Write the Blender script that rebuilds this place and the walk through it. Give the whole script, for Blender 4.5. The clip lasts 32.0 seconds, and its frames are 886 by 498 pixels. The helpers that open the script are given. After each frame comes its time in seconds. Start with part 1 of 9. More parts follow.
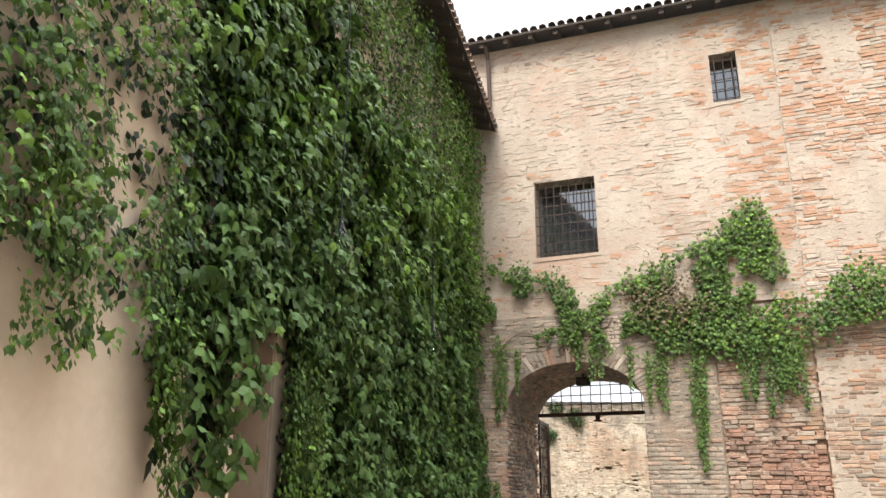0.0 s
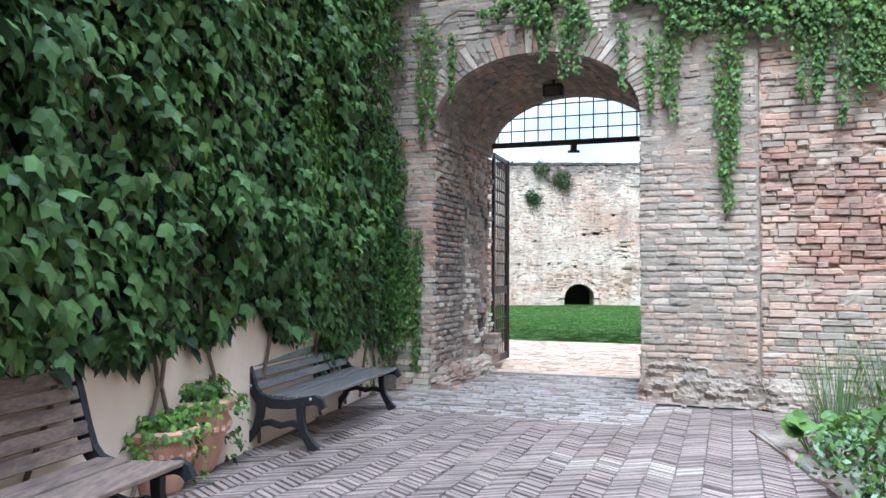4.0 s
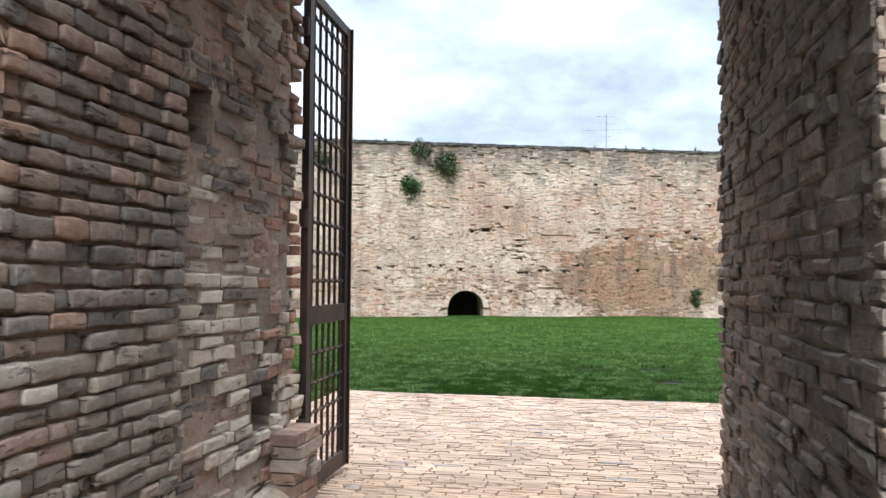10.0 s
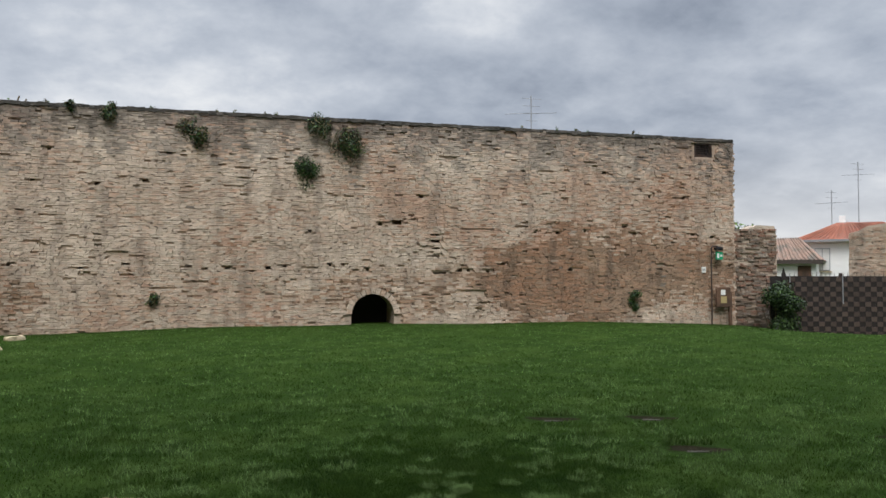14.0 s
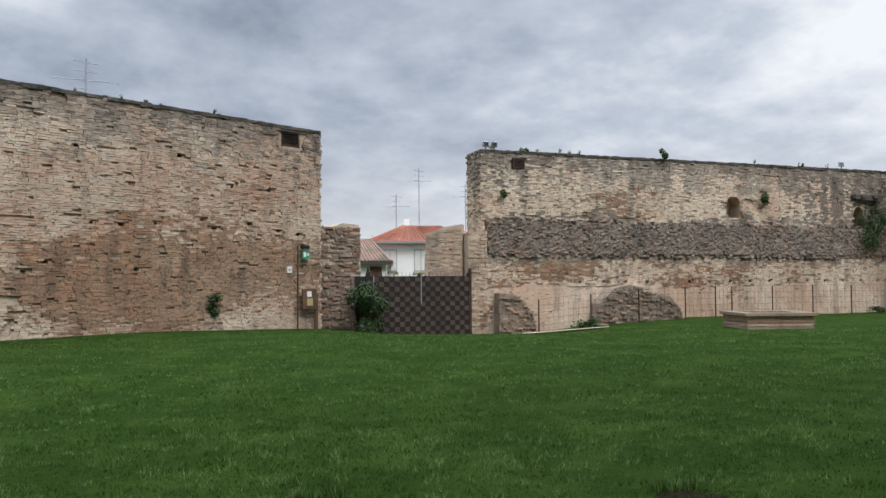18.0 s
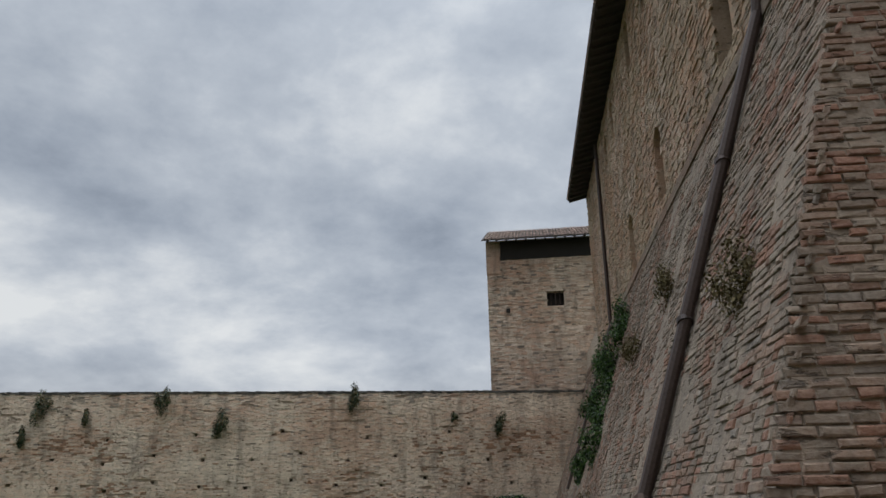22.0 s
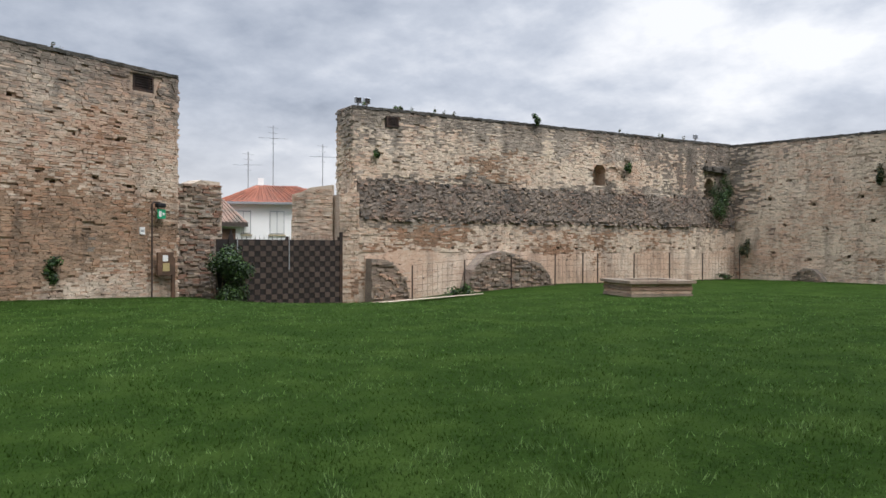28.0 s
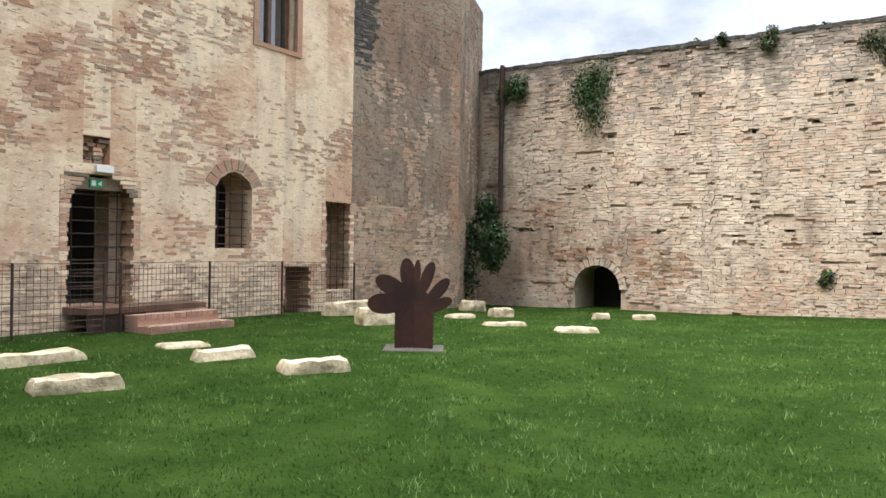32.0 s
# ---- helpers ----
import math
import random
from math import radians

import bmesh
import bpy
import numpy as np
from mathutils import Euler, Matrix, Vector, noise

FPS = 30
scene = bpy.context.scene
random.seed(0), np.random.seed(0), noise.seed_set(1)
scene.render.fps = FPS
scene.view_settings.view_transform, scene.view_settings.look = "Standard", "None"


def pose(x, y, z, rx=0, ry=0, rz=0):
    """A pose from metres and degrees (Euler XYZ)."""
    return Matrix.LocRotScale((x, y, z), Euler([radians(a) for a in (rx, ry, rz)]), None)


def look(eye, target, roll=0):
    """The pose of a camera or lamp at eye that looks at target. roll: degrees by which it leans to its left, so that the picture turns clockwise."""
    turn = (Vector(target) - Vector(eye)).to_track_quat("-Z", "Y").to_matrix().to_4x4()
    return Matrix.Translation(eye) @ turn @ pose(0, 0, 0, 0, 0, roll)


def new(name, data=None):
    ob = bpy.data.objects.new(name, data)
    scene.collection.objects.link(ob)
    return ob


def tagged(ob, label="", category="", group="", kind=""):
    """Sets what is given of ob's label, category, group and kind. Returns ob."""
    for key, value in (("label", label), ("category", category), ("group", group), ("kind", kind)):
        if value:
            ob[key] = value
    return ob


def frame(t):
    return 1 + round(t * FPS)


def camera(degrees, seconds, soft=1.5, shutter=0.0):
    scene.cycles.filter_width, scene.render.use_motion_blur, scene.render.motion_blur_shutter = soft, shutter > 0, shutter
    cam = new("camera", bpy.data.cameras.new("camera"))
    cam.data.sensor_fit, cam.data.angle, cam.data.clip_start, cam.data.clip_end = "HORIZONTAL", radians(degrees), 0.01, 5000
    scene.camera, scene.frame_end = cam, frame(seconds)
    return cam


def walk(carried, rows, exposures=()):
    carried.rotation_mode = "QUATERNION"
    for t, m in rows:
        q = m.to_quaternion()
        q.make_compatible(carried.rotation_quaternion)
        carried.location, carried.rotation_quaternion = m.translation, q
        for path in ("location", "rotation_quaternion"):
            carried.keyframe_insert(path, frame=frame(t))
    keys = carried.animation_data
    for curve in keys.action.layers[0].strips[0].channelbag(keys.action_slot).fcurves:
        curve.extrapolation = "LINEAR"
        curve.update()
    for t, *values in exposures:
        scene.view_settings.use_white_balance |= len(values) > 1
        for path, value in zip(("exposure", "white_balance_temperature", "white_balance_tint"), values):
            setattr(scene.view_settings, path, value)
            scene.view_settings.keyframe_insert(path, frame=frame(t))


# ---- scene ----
cam = camera(58.3, 32.0, 1.55)
PATH = [
    (0, (0.002, 0.006, 1.683), (-0.000, 1.910, 2.294), 0.15),
    (0.5, (0.181, 0.680, 1.601), (0.183, 2.609, 2.128), 0.21),
    (1, (0.374, 1.375, 1.529), (0.374, 3.329, 1.956), 0.31),
    (1.5, (0.564, 2.079, 1.500), (0.546, 4.069, 1.695), 0.45),
    (2, (0.724, 2.689, 1.488), (0.712, 4.687, 1.559), 0.31),
    (2.5, (0.858, 3.335, 1.449), (0.852, 5.334, 1.518), 0.20),
    (4.5, (1.464, 5.907, 1.504), (1.478, 7.906, 1.568), 0.35),
    (5, (1.600, 6.522, 1.515), (1.748, 8.516, 1.584), 0.14),
    (5.5, (1.705, 7.187, 1.519), (2.033, 9.159, 1.589), 0.18),
    (6, (1.723, 7.814, 1.505), (2.079, 9.781, 1.574), 0.28),
    (6.5, (1.844, 8.488, 1.522), (2.193, 10.456, 1.589), 0.33),
    (7, (1.846, 9.127, 1.532), (2.189, 11.096, 1.601), 0.45),
    (7.5, (1.874, 9.744, 1.532), (2.211, 11.714, 1.603), 0.47),
    (8, (1.932, 10.363, 1.541), (2.263, 12.334, 1.611), 0.74),
    (8.5, (1.995, 10.986, 1.523), (2.319, 12.958, 1.597), 0.43),
    (9, (2.067, 11.631, 1.523), (2.388, 13.604, 1.597), 0.36),
    (9.5, (2.149, 12.246, 1.509), (2.463, 14.220, 1.585), 0.40),
    (10, (2.258, 12.872, 1.495), (2.564, 14.847, 1.572), 0.40),
    (10.5, (2.379, 13.477, 1.492), (2.684, 15.452, 1.572), 0.36),
    (11, (2.507, 14.091, 1.472), (2.821, 16.064, 1.555), 0.25),
    (11.5, (2.625, 14.771, 1.455), (2.947, 16.743, 1.542), 0.15),
    (12, (2.788, 15.435, 1.441), (3.120, 17.405, 1.530), 0.16),
    (12.5, (2.890, 16.050, 1.453), (3.242, 18.017, 1.540), 0.23),
    (13, (3.025, 16.658, 1.480), (3.422, 18.616, 1.565), 0.14),
    (13.5, (3.190, 17.246, 1.502), (3.644, 19.192, 1.584), 0.07),
    (15.5, (3.873, 18.911, 1.504), (4.625, 20.763, 1.588), 0.20),
    (16, (4.024, 19.468, 1.502), (4.875, 21.276, 1.586), 0.13),
    (16.5, (4.198, 20.052, 1.497), (5.197, 21.783, 1.581), 0.02),
    (17, (4.314, 20.545, 1.491), (5.417, 22.212, 1.575), -0.05),
    (17.5, (4.420, 20.967, 1.481), (5.622, 22.563, 1.565), -0.08),
    (18, (4.599, 21.387, 1.482), (6.039, 22.772, 1.565), -0.41),
    (18.5, (4.752, 21.766, 1.496), (6.444, 22.829, 1.576), -0.63),
    (19, (4.891, 22.096, 1.502), (6.762, 22.801, 1.575), -0.79),
    (19.5, (5.028, 22.389, 1.500), (7.001, 22.709, 1.564), -0.97),
    (20, (5.117, 22.621, 1.491), (7.115, 22.542, 1.546), -1.02),
    (20.5, (5.175, 22.735, 1.482), (7.119, 22.265, 1.529), -1.17),
    (21, (5.142, 22.710, 1.494), (7.006, 21.987, 1.545), -0.94),
    (21.5, (5.121, 22.711, 1.508), (6.952, 21.943, 1.744), -0.93),
    (22, (5.113, 22.710, 1.514), (6.863, 21.962, 2.129), -1.17),
    (22.5, (5.101, 22.709, 1.534), (6.732, 22.004, 2.451), -0.88),
    (23, (5.122, 22.727, 1.514), (6.733, 22.024, 2.469), -1.03),
    (23.5, (5.142, 22.743, 1.501), (6.856, 22.000, 2.215), -0.96),
    (24, (5.149, 22.741, 1.501), (6.939, 21.974, 1.957), -0.84),
    (24.5, (5.163, 22.763, 1.496), (6.994, 21.985, 1.699), -0.96),
    (26.5, (5.127, 23.413, 1.520), (7.121, 23.570, 1.501), -0.18),
    (27, (5.099, 23.451, 1.511), (7.056, 23.861, 1.497), -0.15),
    (27.5, (5.078, 23.486, 1.511), (6.951, 24.189, 1.500), 0.07),
    (28, (5.043, 23.536, 1.515), (6.735, 24.603, 1.507), 0.20),
    (28.5, (4.943, 23.585, 1.509), (6.382, 24.974, 1.507), 0.37),
    (29, (4.874, 23.655, 1.494), (6.003, 25.306, 1.495), 0.71),
    (29.5, (4.848, 23.733, 1.495), (5.614, 25.581, 1.494), 0.82),
    (30, (4.835, 23.781, 1.503), (5.212, 25.745, 1.499), 0.80),
    (30.5, (4.825, 23.787, 1.511), (4.796, 25.787, 1.510), 0.72),
    (31, (4.816, 23.789, 1.516), (4.383, 25.741, 1.512), 0.79),
    (31.5, (4.788, 23.791, 1.508), (3.969, 25.615, 1.504), 0.84),
    (32, (4.713, 23.761, 1.506), (3.547, 25.386, 1.500), 0.91),
]

walk(cam, [(t, look(eye, target, roll)) for t, eye, target, roll in PATH], [(0.0, 1.62, 6750, 9), (1.0, 1.4, 5800, 8), (2.0, 1.53, 5250, 8), (5.0, 1.93, 5080, 4), (6.0, 1.6, 5080, 4), (7.0, 1.58, 5150, 5), (8.5, 1.55, 5350, 6), (10.0, 1.35, 5900, 7), (11.0, 0.75, 6550, 9), (12.0, 0.47, 6600, 9), (13.0, 0.25, 6500, 9), (16.0, 0.35, 6150, 10), (18.0, 0.3, 6200, 9), (20.0, 0.22, 6350, 10), (21.0, 0.55, 6750, 10), (21.5, 0.4, 6600, 9), (22.0, -0.05, 6300, 8), (23.0, -0.6, 5950, 7), (24.0, -0.2, 6000, 8), (24.5, 0.0, 6150, 9), (26.5, 0.25, 6350, 11), (28.0, 0.38, 6250, 11), (30.0, 0.65, 6000, 11), (31.0, 0.72, 6150, 11), (32.0, 1.3, 6450, 10)])

# ---- light ----
world = bpy.data.worlds.new("sky_world")
scene.world = world
world.use_nodes = True
SUN_ELEV, SUN_AZ = 48.0, 194.0


def build_sky():
    nt = world.node_tree
    nt.nodes.clear()
    N, L = nt.nodes.new, nt.links.new
    out, bg = N("ShaderNodeOutputWorld"), N("ShaderNodeBackground")
    sky = N("ShaderNodeTexSky")
    sky.sky_type, sky.sun_disc = "NISHITA", False
    sky.sun_elevation, sky.sun_rotation = radians(SUN_ELEV), radians(SUN_AZ)
    tc = N("ShaderNodeTexCoord")
    sep = N("ShaderNodeSeparateXYZ")
    L(tc.outputs["Generated"], sep.inputs[0])

    def math_node(op, a, b):
        m = N("ShaderNodeMath")
        m.operation = op
        for i, v in enumerate((a, b)):
            if v is None:
                continue
            if hasattr(v, "links"):
                L(v, m.inputs[i])
            else:
                m.inputs[i].default_value = v
        return m.outputs[0]

    up = math_node("ADD", math_node("MAXIMUM", sep.outputs[2], 0.0), 0.30)
    flat = N("ShaderNodeCombineXYZ")
    L(math_node("DIVIDE", sep.outputs[0], up), flat.inputs[0])
    L(math_node("DIVIDE", sep.outputs[1], up), flat.inputs[1])

    def cloud(scale, detail, rough, dist, w):
        n = N("ShaderNodeTexNoise")
        n.noise_dimensions = "4D"
        n.inputs["Scale"].default_value, n.inputs["Detail"].default_value = scale, detail
        n.inputs["Roughness"].default_value, n.inputs["Distortion"].default_value, n.inputs["W"].default_value = rough, dist, w
        L(flat.outputs[0], n.inputs["Vector"])
        return n.outputs["Fac"]

    big, mid_, fine = cloud(0.6, 5, 0.55, 0.15, 5.3), cloud(1.7, 8, 0.57, 0.2, 2.2), cloud(5.5, 8, 0.6, 0.1, 8.4)
    both = math_node("ADD", math_node("ADD", math_node("MULTIPLY", big, 0.38), math_node("MULTIPLY", mid_, 0.44)), math_node("MULTIPLY", fine, 0.18))
    ramp = N("ShaderNodeValToRGB")
    L(both, ramp.inputs[0])
    e = ramp.color_ramp.elements
    e[0].position, e[0].color = 0.39, (0.27, 0.31, 0.385, 1)
    e[1].position, e[1].color = 0.605, (0.96, 0.963, 0.97, 1)
    m = e.new(0.46)
    m.color = (0.44, 0.485, 0.565, 1)
    m = e.new(0.52)
    m.color = (0.60, 0.64, 0.71, 1)
    m = e.new(0.56)
    m.color = (0.77, 0.795, 0.84, 1)
    # thin gaps in the cloud let the blue sky show
    gap = N("ShaderNodeMapRange")
    gap.inputs[1].default_value, gap.inputs[2].default_value = 0.655, 0.70
    L(both, gap.inputs[0])
    skyscale = N("ShaderNodeMix")
    skyscale.data_type, skyscale.blend_type = "RGBA", "MULTIPLY"
    skyscale.inputs[0].default_value = 1.0
    L(sky.outputs[0], skyscale.inputs[6])
    skyscale.inputs[7].default_value = (0.10, 0.10, 0.10, 1)
    mix = N("ShaderNodeMix")
    mix.data_type = "RGBA"
    L(math_node("MULTIPLY", gap.outputs[0], 0.35), mix.inputs[0])
    L(ramp.outputs[0], mix.inputs[6])
    L(skyscale.outputs[2], mix.inputs[7])
    # pale warm haze low over the horizon
    haze = N("ShaderNodeMix")
    haze.data_type = "RGBA"
    low = math_node("MAXIMUM", math_node("SUBTRACT", 1.0, math_node("DIVIDE", math_node("ABSOLUTE", sep.outputs[2], None), 0.20)), 0.0)
    L(math_node("MULTIPLY", math_node("POWER", low, 1.5), 0.75), haze.inputs[0])
    L(mix.outputs[2], haze.inputs[6])
    haze.inputs[7].default_value = (0.98, 0.95, 0.90, 1)
    L(haze.outputs[2], bg.inputs[0])
    # overcast sky brightens overhead; out of view it is boosted to light the scene
    rise = math_node("ADD", math_node("MULTIPLY", math_node("POWER", math_node("MAXIMUM", sep.outputs[2], 0.0), 8.0), 7.0), 0.82)
    # and brighter on the sun's side
    toward = math_node("ADD", math_node("MULTIPLY", sep.outputs[0], math.sin(radians(SUN_AZ))), math_node("MULTIPLY", sep.outputs[1], math.cos(radians(SUN_AZ))))
    L(math_node("MULTIPLY", rise, math_node("ADD", math_node("MULTIPLY", toward, 0.10), 1.0)), bg.inputs[1])
    L(bg.outputs[0], out.inputs[0])


build_sky()
sun = new("sun", bpy.data.lights.new("sun", "SUN"))
sun.data.energy, sun.data.angle, sun.data.color = 1.75, radians(28), (1.0, 0.95, 0.88)
sun.matrix_world = look((0, 0, 60), Vector((0, 0, 60)) - Vector((math.cos(radians(SUN_ELEV)) * math.sin(radians(SUN_AZ)), math.cos(radians(SUN_ELEV)) * math.cos(radians(SUN_AZ)), math.sin(radians(SUN_ELEV)))))


# ---- materials ----
def surface(name, c1, c2, c3=None, grain=30.0, patch=1.2, cut=(0.45, 0.62), rough=0.9, bump=0.4, vary=0.25, metal=0.0, spec=0.3, stretch=None, trans=0.0, depth=0.01):
    """c1 to c2 in fine grain, c3 in large patches; each loose piece a little lighter or darker."""
    mat = bpy.data.materials.new(name)
    mat.use_nodes = True
    nt = mat.node_tree
    N, L = nt.nodes.new, nt.links.new
    b = nt.nodes["Principled BSDF"]
    b.inputs["Roughness"].default_value, b.inputs["Metallic"].default_value = rough, metal
    b.inputs["Specular IOR Level"].default_value = spec
    geo, info = N("ShaderNodeNewGeometry"), N("ShaderNodeObjectInfo")
    vec = geo.outputs["Position"]
    if stretch:
        mp = N("ShaderNodeMapping")
        mp.inputs["Scale"].default_value = stretch
        L(vec, mp.inputs[0])
        vec = mp.outputs[0]

    def noise_node(scale, detail, rgh=0.6):
        n = N("ShaderNodeTexNoise")
        n.inputs["Scale"].default_value, n.inputs["Detail"].default_value, n.inputs["Roughness"].default_value = scale, detail, rgh
        L(vec, n.inputs["Vector"])
        return n.outputs["Fac"]

    def mix(fac, a, c, kind="MIX"):
        m = N("ShaderNodeMix")
        m.data_type, m.blend_type = "RGBA", kind
        for i, v in ((0, fac), (6, a), (7, c)):
            if isinstance(v, (int, float)):
                m.inputs[i].default_value = v
            elif isinstance(v, tuple):
                m.inputs[i].default_value = (*v, 1)
            else:
                L(v, m.inputs[i])
        return m.outputs[2]

    def span(v, lo, hi, a=0.0, c=1.0):
        m = N("ShaderNodeMapRange")
        for i, q in ((1, lo), (2, hi), (3, a), (4, c)):
            m.inputs[i].default_value = q
        L(v, m.inputs[0])
        return m.outputs[0]

    g = noise_node(grain, 5)
    col = mix(span(g, 0.3, 0.7), c1, c2)
    if c3:
        col = mix(span(noise_node(patch, 4), *cut), col, c3)
    if vary:
        add = N("ShaderNodeMath")
        add.operation = "ADD"
        L(geo.outputs["Random Per Island"], add.inputs[0])
        L(info.outputs["Random"], add.inputs[1])
        fr = N("ShaderNodeMath")
        fr.operation = "FRACT"
        L(add.outputs[0], fr.inputs[0])
        bright = span(fr.outputs[0], 0, 1, 1 - vary, 1 + vary)
        comb = N("ShaderNodeCombineColor")
        for i in range(3):
            L(bright, comb.inputs[i])
        col = mix(1.0, col, comb.outputs[0], "MULTIPLY")
    L(col, b.inputs["Base Color"])
    if bump:
        bm_ = N("ShaderNodeBump")
        bm_.inputs["Strength"].default_value, bm_.inputs["Distance"].default_value = bump, depth
        L(g, bm_.inputs["Height"])
        L(bm_.outputs[0], b.inputs["Normal"])
    if trans:
        tr = N("ShaderNodeBsdfTranslucent")
        L(col, tr.inputs[0])
        ms = N("ShaderNodeMixShader")
        ms.inputs[0].default_value = trans
        L(b.outputs[0], ms.inputs[1])
        L(tr.outputs[0], ms.inputs[2])
        L(ms.outputs[0], nt.nodes["Material Output"].inputs["Surface"])
    return mat


PLASTER = surface("old_plaster", (0.66, 0.57, 0.45), (0.74, 0.66, 0.54), (0.58, 0.52, 0.43), 8, 0.7, vary=0, bump=0.5)
CREAMWALL = surface("cream_plaster", (0.66, 0.53, 0.40), (0.71, 0.585, 0.455), (0.58, 0.455, 0.34), 12, 0.6, vary=0, bump=0.25)
# the recess's shade is painted into this browner plaster
SHADEWALL = surface("recess_shade_plaster", (0.40, 0.30, 0.23), (0.45, 0.35, 0.27), (0.36, 0.28, 0.21), 12, 0.8, vary=0, bump=0.25)
WHITEWALL = surface("white_plaster", (0.88, 0.875, 0.865), (0.91, 0.905, 0.895), vary=0, bump=0.1)
PAVER = surface("paving_brick", (0.1789, 0.1376, 0.1178), (0.2496, 0.196, 0.1687), (0.1539, 0.12, 0.1026), 35, 0.8, vary=0.2, bump=0.6, rough=0.92, spec=0.15)
PINKPAVER = surface("pink_paving_brick", (0.42, 0.282, 0.192), (0.52, 0.372, 0.265), (0.38, 0.265, 0.185), 35, 1.2, vary=0.18, bump=0.6, rough=0.85)
COBBLE = surface("grey_cobble", (0.2154, 0.1804, 0.1579), (0.3142, 0.2728, 0.2433), (0.2603, 0.22, 0.1921), 35, 1.5, vary=0.22, bump=0.6, rough=0.65)
SOIL = surface("soil", (0.09, 0.07, 0.05), (0.17, 0.13, 0.10), (0.22, 0.18, 0.14), 20, 2.0, vary=0, bump=0.8, depth=0.03)
DUST = surface("dusty_joint", (0.065, 0.055, 0.047), (0.125, 0.107, 0.093), (0.08, 0.073, 0.058), 25, 1.5, vary=0, bump=0.5)
TURF = surface("turf", (0.0106, 0.0249, 0.0037), (0.0265, 0.053, 0.0079), (0.0318, 0.0573, 0.0099), 20, 0.8, (0.46, 0.64), vary=0, spec=0.03, bump=1.0, depth=0.03)
BLADE = surface("grass_blade", (0.0212, 0.0476, 0.0066), (0.0392, 0.0768, 0.0112), (0.036, 0.067, 0.0124), 4, 1.6, (0.48, 0.60), vary=0.3, bump=0, rough=0.85, spec=0.08, trans=0.35)
IVYDARK = surface("ivy_leaf_dark", (0.0393, 0.0786, 0.0218), (0.0825, 0.1418, 0.0355), (0.055, 0.1025, 0.03), 6, 0.8, vary=0.4, bump=0, rough=0.55, spec=0.2, trans=0.15)
IVYMID = surface("ivy_leaf_mid", (0.0507, 0.0952, 0.0167), (0.0935, 0.1509, 0.0251), (0.06, 0.1022, 0.0195), 6, 0.8, vary=0.35, bump=0, rough=0.55, spec=0.25, trans=0.2)
IVYLIGHT = surface("ivy_leaf_light", (0.105, 0.20, 0.028), (0.18, 0.295, 0.045), (0.085, 0.165, 0.028), 6, 0.8, vary=0.3, bump=0, rough=0.5, trans=0.3)
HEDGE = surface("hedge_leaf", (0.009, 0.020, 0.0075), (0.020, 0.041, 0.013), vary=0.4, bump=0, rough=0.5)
DRYPLANT = surface("dry_leaf", (0.075, 0.062, 0.028), (0.14, 0.108, 0.05), vary=0.4, bump=0)
STEM = surface("stem", (0.10, 0.075, 0.05), (0.17, 0.13, 0.09), vary=0.2)
IRON = surface("dark_iron", (0.035, 0.026, 0.024), (0.06, 0.045, 0.04), (0.09, 0.055, 0.04), 25, 2.0, vary=0, rough=0.55, metal=0.4, bump=0.2)
CAST = surface("black_cast_iron", (0.012, 0.012, 0.0132), (0.021, 0.021, 0.0228), vary=0, rough=0.5, spec=0.25, bump=0.15)
SLAT = surface("weathered_slat", (0.1116, 0.0775, 0.0594), (0.1969, 0.1438, 0.1128), (0.0788, 0.0562, 0.0451), 14, 3.0, vary=0.15, rough=0.6, stretch=(6, 1, 6), bump=0.3)
RUST = surface("rusted_steel", (0.0358, 0.0143, 0.0111), (0.0553, 0.0234, 0.0163), (0.026, 0.013, 0.0117), 18, 2.0, vary=0, rough=0.75, metal=0.2, bump=0.3)
STONE = surface("pale_stone", (0.44, 0.36, 0.23), (0.60, 0.51, 0.35), (0.30, 0.24, 0.155), 14, 5.0, (0.48, 0.62), vary=0.12, bump=1.0, depth=0.03)
# near-black for sheets that paint the shade inside openings and under the tower eave
DARK = surface("interior_shade", (0.02, 0.018, 0.016), (0.035, 0.03, 0.027), vary=0, bump=0)
WOOD = surface("brown_timber", (0.10, 0.055, 0.035), (0.17, 0.10, 0.065), (0.08, 0.05, 0.035), 12, 2.0, vary=0.1, rough=0.65, bump=0.3)
EAVEWOOD = surface("dark_eave_timber", (0.045, 0.035, 0.03), (0.08, 0.065, 0.055), vary=0.1, rough=0.8)
TILE = surface("old_roof_tile", (0.20, 0.13, 0.10), (0.32, 0.22, 0.17), (0.14, 0.12, 0.10), 20, 1.5, vary=0.25)
REDTILE = surface("red_roof_tile", (0.27, 0.095, 0.06), (0.35, 0.14, 0.09), (0.22, 0.10, 0.07), 20, 1.5, vary=0.18)
TERRA = surface("terracotta", (0.50, 0.25, 0.16), (0.60, 0.34, 0.23), (0.42, 0.24, 0.17), 16, 4, vary=0, bump=0.3)
ZINC = surface("zinc", (0.30, 0.31, 0.33), (0.42, 0.43, 0.45), vary=0, rough=0.5, metal=0.6, bump=0.1)
GREENSIGN = surface("green_sign", (0.02, 0.30, 0.14), (0.03, 0.36, 0.18), vary=0, rough=0.4, bump=0)
WHITE = surface("white_paint", (0.72, 0.72, 0.70), (0.80, 0.80, 0.78), vary=0, rough=0.5, bump=0)
PANELB = surface("brown_panel", (0.062, 0.044, 0.036), (0.082, 0.060, 0.049), vary=0.22, rough=0.6, bump=0.2)
PANELD = surface("dark_panel", (0.020, 0.016, 0.015), (0.028, 0.023, 0.021), vary=0.18, rough=0.6, bump=0.2)
